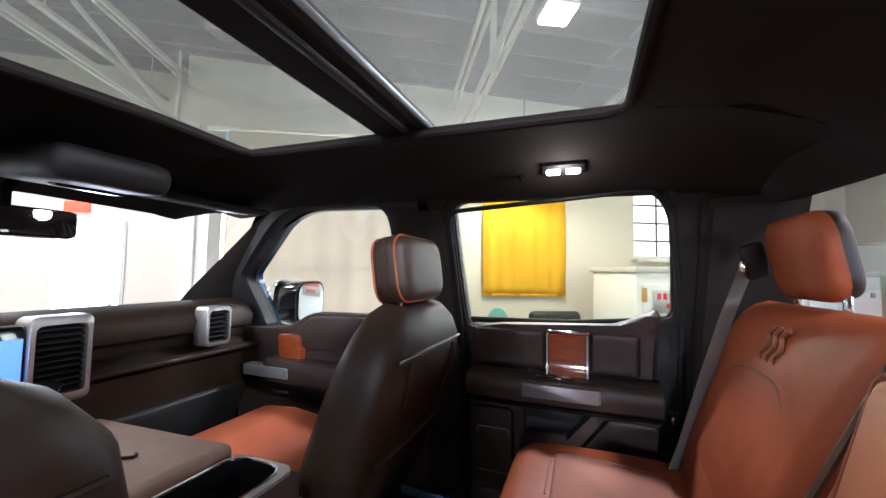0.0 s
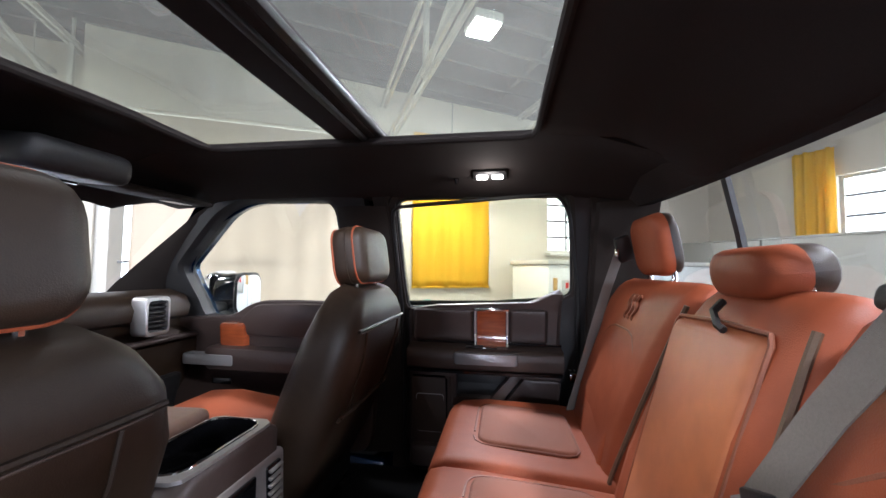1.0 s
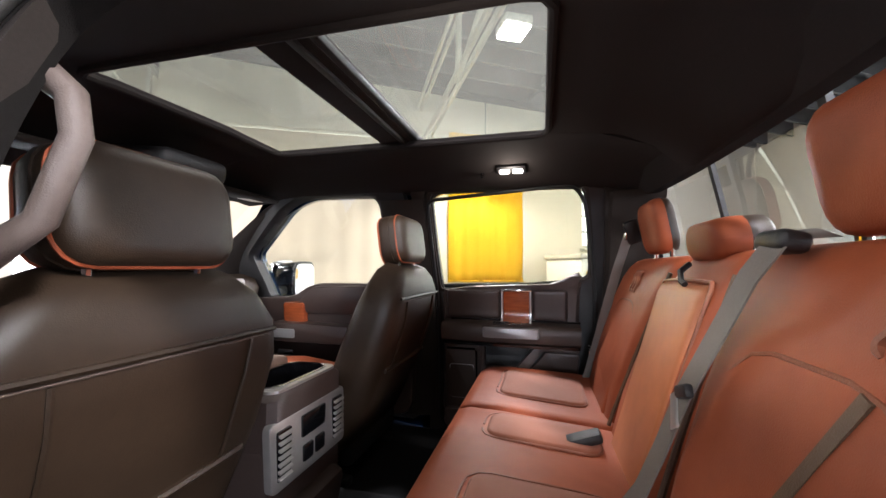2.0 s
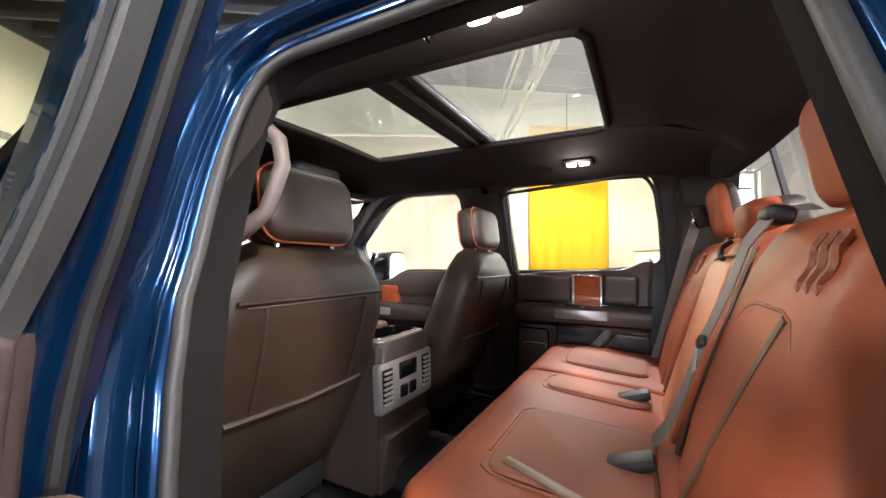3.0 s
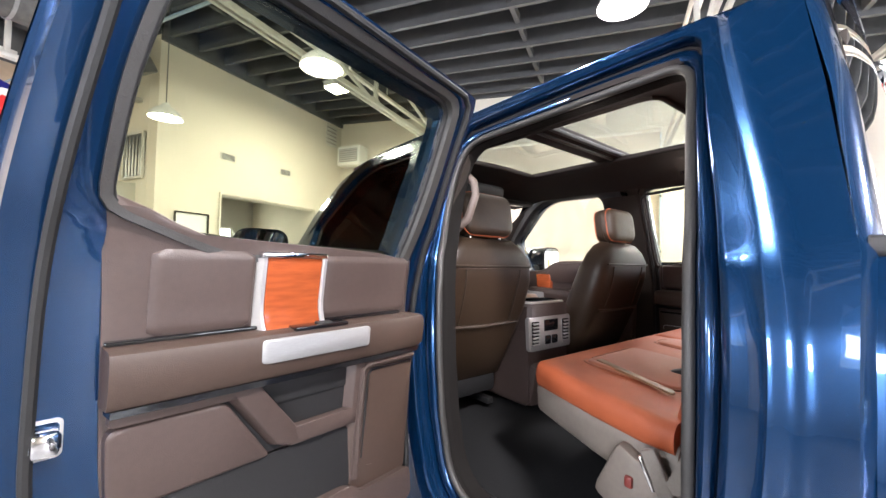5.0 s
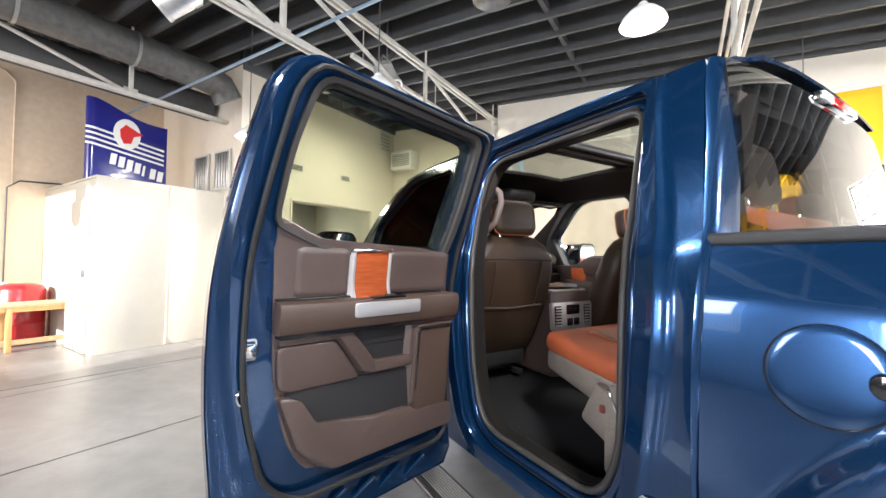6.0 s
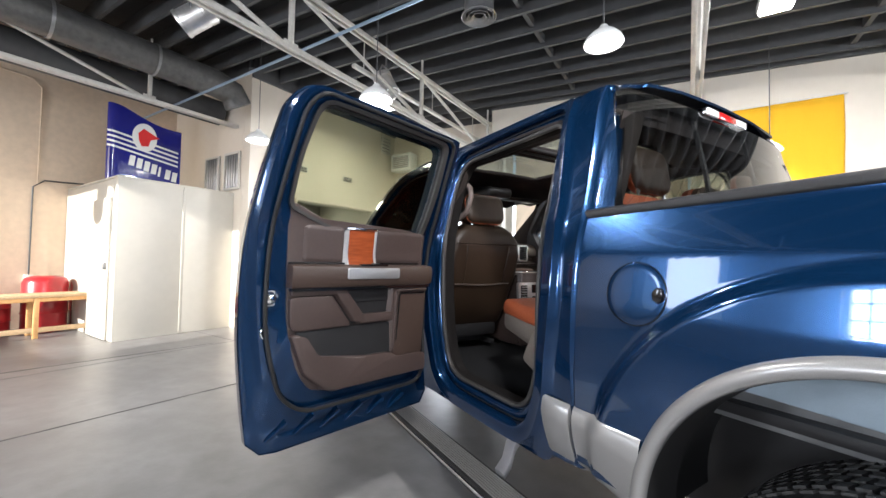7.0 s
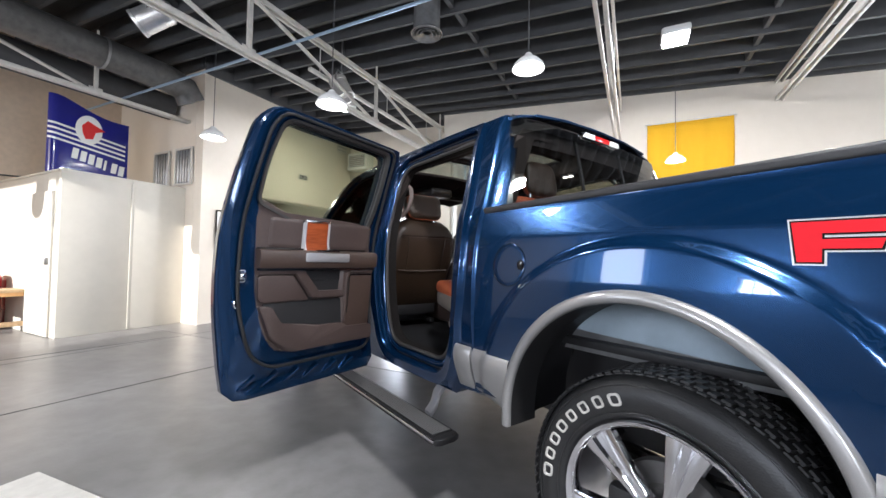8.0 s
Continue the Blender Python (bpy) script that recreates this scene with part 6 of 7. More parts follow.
hall_window("window_1", (4.19, V1 + 0.1, 2.28), 0, 1.22, 1.02, 4, "bright white steel window with dark bars")
hall_window("window_2", (U1 + 0.1, 1.515, 2.425), -90, 1.53, 0.85, 3, "bright white steel window with dark bars")
hall_window("window_3", (U1 + 0.1, -2.2, 2.05), -90, 2.0, 1.7, 4, "bright steel window with dark bars")
for k, h in enumerate(WIN_F[1:]):
    hall_window("window_%d" % (4 + k), ((h[0] + h[1]) / 2, V0 - 0.1, (h[2] + h[3]) / 2), 180, h[1] - h[0], h[3] - h[2], 4, "bright steel window with dark bars")

# daylight at the openings
DAY = (0.93, 0.96, 1.0)
lamp("daylight_back_door", "AREA", R(-0.6, V1 + 0.45, 1.65, -90, 0, 0), 95, DAY, size=(3.1, 3.3))
lamp("daylight_exit", "AREA", R(-3.73, VR + 0.19, 1.0, -90, 0, 0), 73, DAY, size=(0.7, 2.0))
lamp("daylight_window", "AREA", R(4.19, V1 + 0.19, 2.345, -90, 0, 0), 73, DAY, size=(1.2, 1.0))
lamp("daylight_window", "AREA", R(U1 + 0.19, 1.5, 2.4, -90, 0, -90), 85, DAY, size=(1.5, 0.85))
lamp("daylight_window", "AREA", R(U1 + 0.19, -2.2, 2.05, -90, 0, -90), 147, DAY, size=(2.0, 1.7))
for h in WIN_F[1:]:
    lamp("daylight_window", "AREA", R((h[0] + h[1]) / 2, V0 - 0.19, 1.95, -90, 0, 180), 150, DAY, size=(0.8, 0.9))
lamp("daylight_window", "AREA", R(-6.2, V0 - 0.19, 2.75, -90, 0, 180), 95, DAY, size=(1.6, 1.4))


# bright sky and distance outside the openings
OUTSIDE = glow("hazy_daylight", (0.95, 0.97, 1.0), 3.0)
setting("backdrop", rbox((2.6, 0.02, 3.2), (-3.73, VR + 1.2, 1.6), 0), OUTSIDE, "bright hazy daylight outside the exit", "backdrop")
setting("backdrop", rbox((2.6, 0.02, 2.6), (4.19, V1 + 0.8, 2.3), 0), OUTSIDE, "bright hazy daylight outside the window", "backdrop")
setting("backdrop", rbox((0.02, 3.0, 2.6), (U1 + 0.8, 1.5, 2.4), 0), OUTSIDE, "bright hazy daylight outside the window", "backdrop")

# exit doorway: open to daylight, red sign over it
ex = thing("door_1", R(-3.735, VR, 0), "bright open exit doorway with a white frame", "door", kind="structure")
part("door_frame", tube([(-0.42, -0.01, 0), (-0.42, -0.01, 2.15), (0.42, -0.01, 2.15), (0.42, -0.01, 0)], 0.03, 4), TRUSS, ex)
part("door_handle", rbox((0.03, 0.05, 0.12), (0.30, -0.02, 1.0), 0.01), GALV, ex)
es = thing("exit_sign", R(-3.90, VR - 0.03, 2.32), "small red illuminated sign above the doorway", "sign")
part("sign_box", rbox((0.30, 0.05, 0.14), (0, 0, 0), 0.01), glow("red_sign_glow", (0.9, 0.08, 0.04), 1.0), es)


def hanging_cloth(name, m, w, h, folds, depth, material, label, category, seed=0, hem=True):
    """A cloth hanging in soft vertical folds."""
    rnd = random.Random(seed)
    ph = [rnd.uniform(0, 6.28) for _ in range(4)]
    bm = bmesh.new()
    nx, nz = folds * 8, 18
    rows = []
    for j in range(nz + 1):
        z = h * j / nz
        row = []
        for i in range(nx + 1):
            x = w * (i / nx - 0.5)
            y = depth * (math.sin(2 * math.pi * folds * i / nx + ph[0]) + 0.5 * math.sin(2 * math.pi * folds * 0.43 * i / nx + ph[1] + j * 0.05)) * (0.5 + 0.5 * (1 - j / nz))
            row.append(bm.verts.new((x + 0.004 * math.sin(j * 0.7 + i), y, z)))
        rows.append(row)
    for j in range(nz):
        for i in range(nx):
            bm.faces.new((rows[j][i], rows[j][i + 1], rows[j + 1][i + 1], rows[j + 1][i]))
    t = thing(name, m, label, category)
    ob = part("cloth", bm, material, t, "", 80)
    mod = ob.modifiers.new("thickness", "SOLIDIFY")
    mod.thickness = 0.003
    if hem:
        part("hem", rbox((w, 0.008 + depth, 0.03), (0, 0, 0.012), 0.003), material, t)
        part("rod", tube([(-w / 2 - 0.03, 0, h), (w / 2 + 0.03, 0, h)], 0.012, 8), TRUSS, t)
    return t


hanging_cloth("yellow_curtain", R(1.998, V1 - 0.04, 1.243), 1.145, 2.17, 6, 0.010, YELLOW, "bright yellow cloth curtain hanging flat on the wall", "curtain", 3)
hanging_cloth("yellow_curtain", R(U1 - 0.10, 2.50, 1.9, 0, 0, -90), 0.50, 1.35, 4, 0.04, YELLOW, "yellow cloth curtain gathered beside a window", "curtain", 4)
hanging_cloth("tarp_door", R(-0.45, V1 + 0.10, 0.02), 2.75, 3.26, 9, 0.012, TARP, "beige tarp curtain closing a wide doorway", "curtain", 5, hem=False)
for k in range(4):
    setting("trim", rbox((2.9, 0.02, 0.03), (-0.5, V1 + 0.135, 0.75 + 0.8 * k), 0.004), JOINTC, "dark horizontal door rail behind the tarp", "rail")
setting("trim", rbox((0.06, 0.06, 3.3), (-2.10, V1 + 0.06, 1.65), 0.006), TRUSS, "pale steel door post", "post")

# ---------- ceiling: deck and joists in one mesh ----------
bm = bmesh.new()
rnd = random.Random(2)
for k in range(32):
    v = V1 + 0.60 - 0.40 * k
    if v < V0:
        break
    ua, ub = U0 - 0.1, U1 + 0.1
    za, zb = ceil_z(ua), ceil_z(ub)
    lo = [[(u, v + p, ceil_z(u) + 0.13 + q) for p, q in ((-0.022, -0.13), (0.022, -0.13), (0.022, 0.13), (-0.022, 0.13))] for u in np.linspace(ua, ub, 8)]
    loft(lo, bm=bm)
for u in (-4.1, -0.7, 2.6, 5.6):          # bridging between the joists
    for k in range(27):
        v = V1 - 0.40 - 0.40 * k
        if v < V0 + 0.3:
            break
        rbox((0.05, 0.36, 0.10), (u, v, ceil_z(u) + 0.10), 0, bm=bm)
setting("ceiling", bm, JOIST, "dark grey exposed ceiling joists", "ceiling")
setting("roof_deck", loft([[(u, v, ceil_z(u) + z) for v, z in ((V0 - 0.2, 0.26), (VR + 0.2, 0.26), (VR + 0.2, 0.32), (V0 - 0.2, 0.32))] for u in (U0 - 0.2, U1 + 0.2)]), DECK, "dark roof deck above the joists", "ceiling")


setting("trim", rbox((0.06, VR - 1.0, 0.42), (-5.31, (VR + 1.0) / 2, 4.50), 0), JOIST, "dark wall plate under the roof", "wall plate")
setting("trim", rbox((2.8, 0.06, 0.42), (-6.74, 0.98, 4.58), 0), JOIST, "dark wall plate under the roof", "wall plate")
setting("trim", rbox((9.3, 0.06, 0.42), (2.35, V1 - 0.02, 4.095), 0, rot=(0, 3.55, 0)), JOIST, "dark wall plate under the roof", "wall plate")


def truss(u, v0, v1, low=0.90, deep=0.64, name="roof_truss"):
    """A light truss hung below the joists: paired chords, a post at each joint, one diagonal to a bay."""
    t = thing(name, R(u, 0, 0), "pale painted steel roof truss", "truss", "roof trusses")
    zt, zb = ceil_z(u) - low + deep, ceil_z(u) - low
    for y in (-0.035, 0.035):
        part("bottom_chord", rbox((0.03, v1 - v0, 0.055), (y, (v0 + v1) / 2, zb), 0.004), TRUSS, t)
        part("top_chord", rbox((0.03, v1 - v0, 0.055), (y, (v0 + v1) / 2, zt), 0.004), TRUSS, t)
    for k in range(-4, 4):
        a, b = -0.30 + 2.2 * k, -0.30 + 2.2 * (k - 1)
        if v0 + 0.1 < a < v1 - 0.1:
            part("post", rbox((0.045, 0.045, zt - zb), (0, a, (zt + zb) / 2), 0.004), TRUSS, t)
            part("hanger", tube([(0, a, zt), (0, a, ceil_z(u) + 0.02)], 0.016, 6), TRUSS, t)
            part("gusset", rbox((0.012, 0.16, 0.10), (0, a, zb + 0.03), 0.003), TRUSS, t)
            if b > v0:
                part("diagonal", tube([(0, a, zb), (0, b, zt)], 0.024, 6), TRUSS, t)
    return t


for u in (-5.75, -2.4, 1.0):
    truss(u, V0, 1.0 if u < -5 else VR if u < -2.3 else V1)
truss(3.1, V0, V1, 0.28, 0.26)


bar = thing("steel_bar", R(-2.9, 0, 3.85), "pale painted steel bar hung under the roof joists", "bar")
part("bar", rbox((0.06, VR - 1.0, 0.05), (0, (VR + 1.0) / 2, 0), 0.006), TRUSS, bar)
for a in (1.2, 2.9, 4.4):
    part("hanger", tube([(0, a, 0.02), (0, a, ceil_z(-2.9) + 0.265 - 3.85)], 0.008, 6), TRUSS, bar)

# ---------- lamps ----------
def pendant(u, v, z, watts, size=0.19):
    p = thing("pendant_lamp", R(u, v, z), "small white enamel dome pendant lamp, lit", "lamp", "pendant lamps")
    s = size / 0.19
    part("shade", revolve([(0.19 * s, 0.0), (0.192 * s, 0.006), (0.175 * s, 0.05 * s), (0.12 * s, 0.11 * s), (0.06 * s, 0.15 * s), (0.035 * s, 0.19 * s), (0.0, 0.20 * s)], 32), SIGNWHITE, p)
    part("bulb", revolve([(0.0, -0.01), (0.05 * s, 0.0), (0.08 * s, 0.035 * s), (0.04 * s, 0.08 * s), (0.0, 0.1 * s)], 24), LAMP_GLOW, p, "lit bulb")
    part("cord", tube([(0, 0, 0.2 * s), (0, 0, ceil_z(u) + 0.265 - z)], 0.006, 6), JOIST, p)
    lamp("pendant_light", "SPOT", R(u, v, z - 0.03), watts, (1.0, 0.93, 0.82), radius=0.12).data.spot_size = radians(160)
    return p


def high_bay(u, v, z, watts):
    p = thing("high_bay_lamp", R(u, v, z), "square lit high-bay lamp under the joists", "lamp", "high-bay lamps")
    part("housing", rbox((0.30, 0.30, 0.10), (0, 0, 0.06), 0.03, 2), SIGNWHITE, p)
    part("lens", rbox((0.26, 0.26, 0.03), (0, 0, 0.0), 0.012, 2), LAMP_GLOW, p, "glowing lens")
    part("hanger", tube([(0, 0, 0.1), (0, 0, ceil_z(u) + 0.265 - z)], 0.008, 6), JOIST, p)
    lamp("high_bay_light", "AREA", R(u, v, z - 0.03), watts, (1.0, 0.97, 0.92), size=(0.32, 0.32))
    return p


pendant(0.39, 0.395, 2.86, 14, 0.140)
pendant(-1.82, 0.32, 2.88, 45, 0.17)
pendant(1.76, 3.42, 2.63, 95, 0.13)
pendant(-4.33, 0.55, 2.90, 25, 0.17)
high_bay(1.66, 2.25, 3.80, 95)
high_bay(-3.62, 2.58, 3.98, 90)
high_bay(-2.6, -2.6, 3.6, 100)
high_bay(1.64, -2.6, 3.6, 140)
high_bay(5.0, -0.5, 3.5, 140)

def spot_lamp(u, v, z, turn, tilt):
    """A silver can in a yoke on a stem from the joists."""
    f = thing("spot_lamp", R(u, v, z, 0, 0, turn), "silver cylindrical spot lamp hung from the ceiling", "lamp", "spot lamps")
    can = part("body", revolve([(0.0, 0.20), (0.06, 0.20), (0.075, 0.185), (0.115, 0.15), (0.122, 0.14), (0.122, 0.06), (0.127, 0.055), (0.127, -0.15), (0.134, -0.155), (0.134, -0.185), (0.112, -0.185), (0.10, -0.10), (0.0, -0.06)], 32), CANMETAL, f)
    can.matrix_local = pose(0, 0, 0, 0, tilt, 0)
    for k in range(4):
        fin = part("cooling_ring", revolve([(0.122, 0.0), (0.131, 0.0), (0.131, 0.008), (0.122, 0.008)], 32), CANMETAL, f)
        fin.matrix_local = pose(0, 0, 0, 0, tilt, 0) @ pose(0, 0, 0.075 + 0.018 * k)
    part("yoke", tube([(0, -0.14, 0.0), (0, -0.15, 0.14), (0, -0.10, 0.22), (0, 0.10, 0.22), (0, 0.15, 0.14), (0, 0.14, 0.0)], 0.011, 6), GALV, f)
    part("stem", tube([(0, 0, 0.22), (0, 0, ceil_z(u) + 0.265 - z)], 0.013, 8), GALV, f)
    part("cable", tube([(0.03, 0, 0.20), (0.10, 0.02, 0.28), (0.06, 0.03, 0.40), (0.02, 0.01, ceil_z(u) + 0.265 - z)], 0.006, 6), RUBBER, f)
    return f


spot_lamp(-3.2, -0.80, 3.62, 40, 55)
spot_lamp(-2.62, 1.35, 3.66, 10, -30)

dv = thing("air_diffuser", R(-0.88, 0.80, 3.72), "round grey ceiling air diffuser", "vent")
part("duct_stub", revolve([(0.15, 0.45), (0.15, 0.03), (0.18, 0.0), (0.17, -0.01)], 32), GALV, dv)
for r in (0.05, 0.09, 0.13):
    part("ring", revolve([(r, 0.02), (r + 0.025, -0.012), (r + 0.028, -0.008), (r + 0.006, 0.024)], 32), GALV, dv)

DARKDUCT = mat("dusty_dark_duct", (0.12, 0.118, 0.114), 0.5, metal=0.4, grain=0.5, scale=15, bump=0.2, bscale=60, second=(0.045, 0.044, 0.043))
duct = thing("air_duct", R(0, 0, 0), "large dark galvanised round air duct under the roof", "duct")
part("run", tube([(-5.1, V0, 3.84), (-5.1, -2, 3.84), (-5.1, 0.3, 3.84), (-5.1, 0.55, 3.78), (-5.1, 0.66, 3.60)], 0.20, 20), DARKDUCT, duct)
part("run", tube([(-6.2, V0, 3.80), (-6.2, -2, 3.80), (-6.2, 0.92, 3.80)], 0.215, 20), JOIST, duct)
for k in range(6):
    part("band", revolve([(0.203, 0.0), (0.212, 0.0), (0.212, 0.03), (0.203, 0.03)], 24, "y"), GALV, duct).location = (-5.1, -5.5 + k, 3.84)
setting("conduit", tube([(U0, 0.05, 3.58), (U1 * 0.3, 0.05, 3.5)], 0.016, 8), mat("blue_grey_conduit", (0.30, 0.40, 0.52), 0.4, metal=0.5, grain=0.2), "blue-grey steel conduit", "conduit")

# ---------- left corner: white store room, sign, bench ----------
box = thing("store_room", R(-6.335, 0.225, 0), "white panelled store room with a door, open top", "booth")
part("wall_panel", rbox((0.05, 0.83, 2.32), (0.53, -0.42, 1.16), 0.006), WHITE, box)
part("wall_panel", rbox((0.05, 0.83, 2.32), (0.53, 0.415, 1.16), 0.006), WHITE, box)
part("batten", rbox((0.012, 0.04, 2.26), (0.56, 0.0, 1.14), 0.003), WHITE, box)
part("wall_panel", rbox((2.30, 0.05, 2.30), (-0.64, -0.81, 1.15), 0.006), WHITE, box)
dr = part("door", rbox((0.80, 0.03, 2.02), (-0.02, -0.85, 1.02), 0.006), WHITE, box, "white door catching the sun")
part("door_handle", rbox((0.04, 0.04, 0.10), (0.33, -0.885, 1.05), 0.01), GALV, dr)
part("top_cap", rbox((2.34, 1.68, 0.03), (-0.62, 0.0, 2.32), 0.004), WHITE, box)

sg = thing("enamel_sign", R(-6.42, -0.02, 2.44), "curved blue enamel sign with white stripes and a red emblem", "sign")


def sign_pt(s, z, off=0.0):
    """s: 0 at the rounded left end, along the face; off: outwards."""
    if s < 0.14:
        a = math.pi / 2 + (0.14 - s) / 0.14 * math.pi / 2
        cx, cy, r = -0.09, -0.45, 0.09 + off
        return (cx + r * math.cos(a - math.pi / 2), cy - r * math.sin(a - math.pi / 2), z)
    return (0.0 + off, -0.45 + (s - 0.14), z)


def sign_band(s0, s1, f0, f1, off, material, name, label=""):
    ss = np.linspace(s0, s1, 24)
    lo = [[sign_pt(s, f0(s), off - 0.004), sign_pt(s, f0(s), off), sign_pt(s, f1(s), off), sign_pt(s, f1(s), off - 0.004)] for s in ss]
    return part(name, loft(lo), material, sg, label)


def wave(s):
    return 0.05 * math.cos(s * 4.5) - 0.02 * s


sign_band(0.0, 1.02, lambda s: -0.10, lambda s: 1.05 + wave(s) - 0.16 * max(0, s - 0.2), 0.0, ROOMBLUE, "sign_face", "deep blue enamel face")
for k in range(4):
    sign_band(0.02, 0.98, lambda s, k=k: 0.66 - 0.075 * k - 0.16 * s, lambda s, k=k: 0.69 - 0.075 * k - 0.16 * s, 0.004, SIGNWHITE, "stripe", "white stripe")
bmd = loft([[sign_pt(0.50 + r * math.cos(q), 0.66 + 1.35 * r * math.sin(q), o) for q in np.linspace(0, 6.283, 41)[:-1]] for r, o in ((0.165, 0.003), (0.165, 0.008), (0.005, 0.008))])
part("emblem_disc", bmd, SIGNWHITE, sg, "white round emblem")
part("emblem", loft([[sign_pt(0.50 + a * 1.0, 0.66 + b, o) for a, b in ((-0.09, 0.05), (-0.02, 0.14), (0.08, 0.09), (0.20, 0.03), (0.08, -0.02), (0.05, -0.13), (-0.04, -0.15), (-0.08, -0.06))] for o in (0.008, 0.012)]), SIGNRED, sg, "plain red emblem shape")
for k in range(7):
    s0 = 0.30 + k * 0.098
    part("sign_bar", loft([[sign_pt(s0 + a * (0.030 if k == 4 else 0.072) + 0.02 * b, 0.26 - 0.026 * k + 0.16 * (b - 0.5), o) for a, b in ((0, 0), (1, -0.04), (1, 0.96), (0, 1))] for o in (0.003, 0.010)]), SIGNWHITE, sg, "white bar in place of lettering")
part("backing", rbox((0.06, 0.85, 0.9), (-0.06, 0.0, 0.45), 0.01), GALV, sg)

for k in range(2):
    lv = thing("louvre_grille", R(-6.50 + 0.68 * k, 0.985, 2.72), "dark louvred wall grille in a pale frame", "vent", "louvre grilles")
    part("frame", loft([[(x, y, z) for x, z in rrect(0.50 - i, 0.66 - i, 0.01, 3)] for i, y in ((0, 0.0), (0, -0.03), (0.07, -0.03), (0.07, 0.0))], cap=False), TRUSS, lv)
    for j in range(5):
        part("slat", rbox((0.030, 0.02, 0.58), (-0.16 + 0.08 * j, -0.012, 0), 0.003, rot=(0, 0, 35)), GALV, lv)
    part("back", rbox((0.44, 0.01, 0.60), (0, 0.004, 0), 0), DECK, lv)


def wall_grille(v, z, w, h):
    g = thing("wall_grille", R(-5.325, v, z), "small grey wall vent grille", "vent", "wall grilles")
    part("frame", rbox((0.012, w, h), (0, 0, 0), 0.004), TRUSS, g)
    for j in range(5):
        part("slat", rbox((0.014, w * 0.85, 0.012), (0.004, 0, -h * 0.35 + h * 0.175 * j), 0.003), JOIST, g)


wall_grille(2.04, 2.93, 0.26, 0.11)
wall_grille(3.20, 2.94, 0.26, 0.11)
wall_grille(4.42, 4.02, 0.34, 0.46)
pf = thing("framed_picture", R(-5.32, 1.50, 1.63), "framed white document in a dark frame on the wall", "picture")
part("frame", loft([[(d, y, z) for y, z in rrect(0.50 - i, 0.68 - i, 0.005, 3)] for i, d in ((0, 0.0), (0, 0.025), (0.04, 0.025), (0.04, 0.005))], cap=False), BLACKG, pf)
part("print", rbox((0.006, 0.45, 0.63), (0.004, 0, 0), 0), SIGNWHITE, pf)
for j in range(3):
    part("text_bar", rbox((0.008, 0.12, 0.16), (0.005, -0.14 + 0.14 * j, -0.10), 0), TRUSS, pf)
ac = thing("wall_unit", R(-4.87, VR - 0.16, 3.56), "white wall-mounted box unit with a grille face", "heater")
part("body", rbox((0.60, 0.30, 0.42), (0, 0, 0), 0.03, 2), SIGNWHITE, ac)
part("grille", rbox((0.48, 0.01, 0.28), (0, -0.152, 0), 0.01), GALV, ac)
for j in range(6):
    part("slat", rbox((0.46, 0.012, 0.012), (0, -0.158, -0.11 + 0.045 * j), 0.003), SIGNWHITE, ac)

setting("conduit", tube([(U0 + 0.02, -1.03, 0.85), (U0 + 0.02, -1.03, 2.3), (U0 + 0.02, -0.9, 2.42), (U0 + 0.02, -0.2, 2.46)], 0.012, 8), JOIST, "thin dark conduit on the tan wall", "conduit")
setting("conduit", tube([(U0 + 0.02, -0.98, 2.35), (U0 + 0.02, -0.98, 3.95), (U0 + 0.02, -1.10, 4.08), (U0 + 0.02, -3.2, 4.14)], 0.012, 8), TANWALL, "thin painted conduit on the tan wall", "conduit")

BENCHLEG = mat("pale_orange_bench_paint", (0.70, 0.40, 0.16), 0.5, grain=0.3, scale=20, bump=0.2, bscale=80)
bn = thing("work_bench", R(-7.05, -1.15, 0), "low wooden bench with a pale top and orange legs", "bench")
part("top", rbox((0.46, 1.30, 0.045), (0, 0, 0.60), 0.008), PLYWOOD, bn)
part("apron", rbox((0.03, 1.20, 0.06), (0.19, 0, 0.55), 0.004), BENCHLEG, bn)
for du, dv_ in ((-0.19, -0.60), (0.19, -0.60), (-0.19, 0.60), (0.19, 0.60), (0.19, 0.0), (-0.19, 0.0)):
    part("leg", rbox((0.06, 0.06, 0.58), (du, dv_, 0.29), 0.006), BENCHLEG, bn)
part("stretcher", rbox((0.04, 1.2, 0.07), (0.19, 0, 0.12), 0.004), PLYWOOD, bn)
for du, dv_, r, h in ((-0.52, -0.40, 0.27, 0.62), (-0.50, 0.22, 0.26, 0.86), (-0.62, 0.74, 0.22, 0.80)):
    cs = thing("red_drum", R(-7.05 + du, -1.15 + dv_, 0), "shiny dark red round drum behind the bench", "drum", "red drums")
    part("shell", revolve([(0.0, 0.004), (r * 0.94, 0.004), (r, 0.03), (r, h * 0.33), (r + 0.012, h * 0.345), (r, h * 0.36), (r, h * 0.64), (r + 0.012, h * 0.655), (r, h * 0.67), (r, h - 0.10), (r * 0.9, h - 0.03), (r * 0.55, h), (0.0, h)], 36), REDGLOSS, cs, "", 60)
sb = thing("switch_box", R(U0 + 0.03, -1.03, 0.80), "small white switch box at the conduit's end", "switch")
part("box", rbox((0.06, 0.10, 0.12), (0, 0, 0), 0.008), SIGNWHITE, sb)
part("cover_plate", rbox((0.006, 0.08, 0.10), (0.033, 0, 0), 0.003), TRUSS, sb)

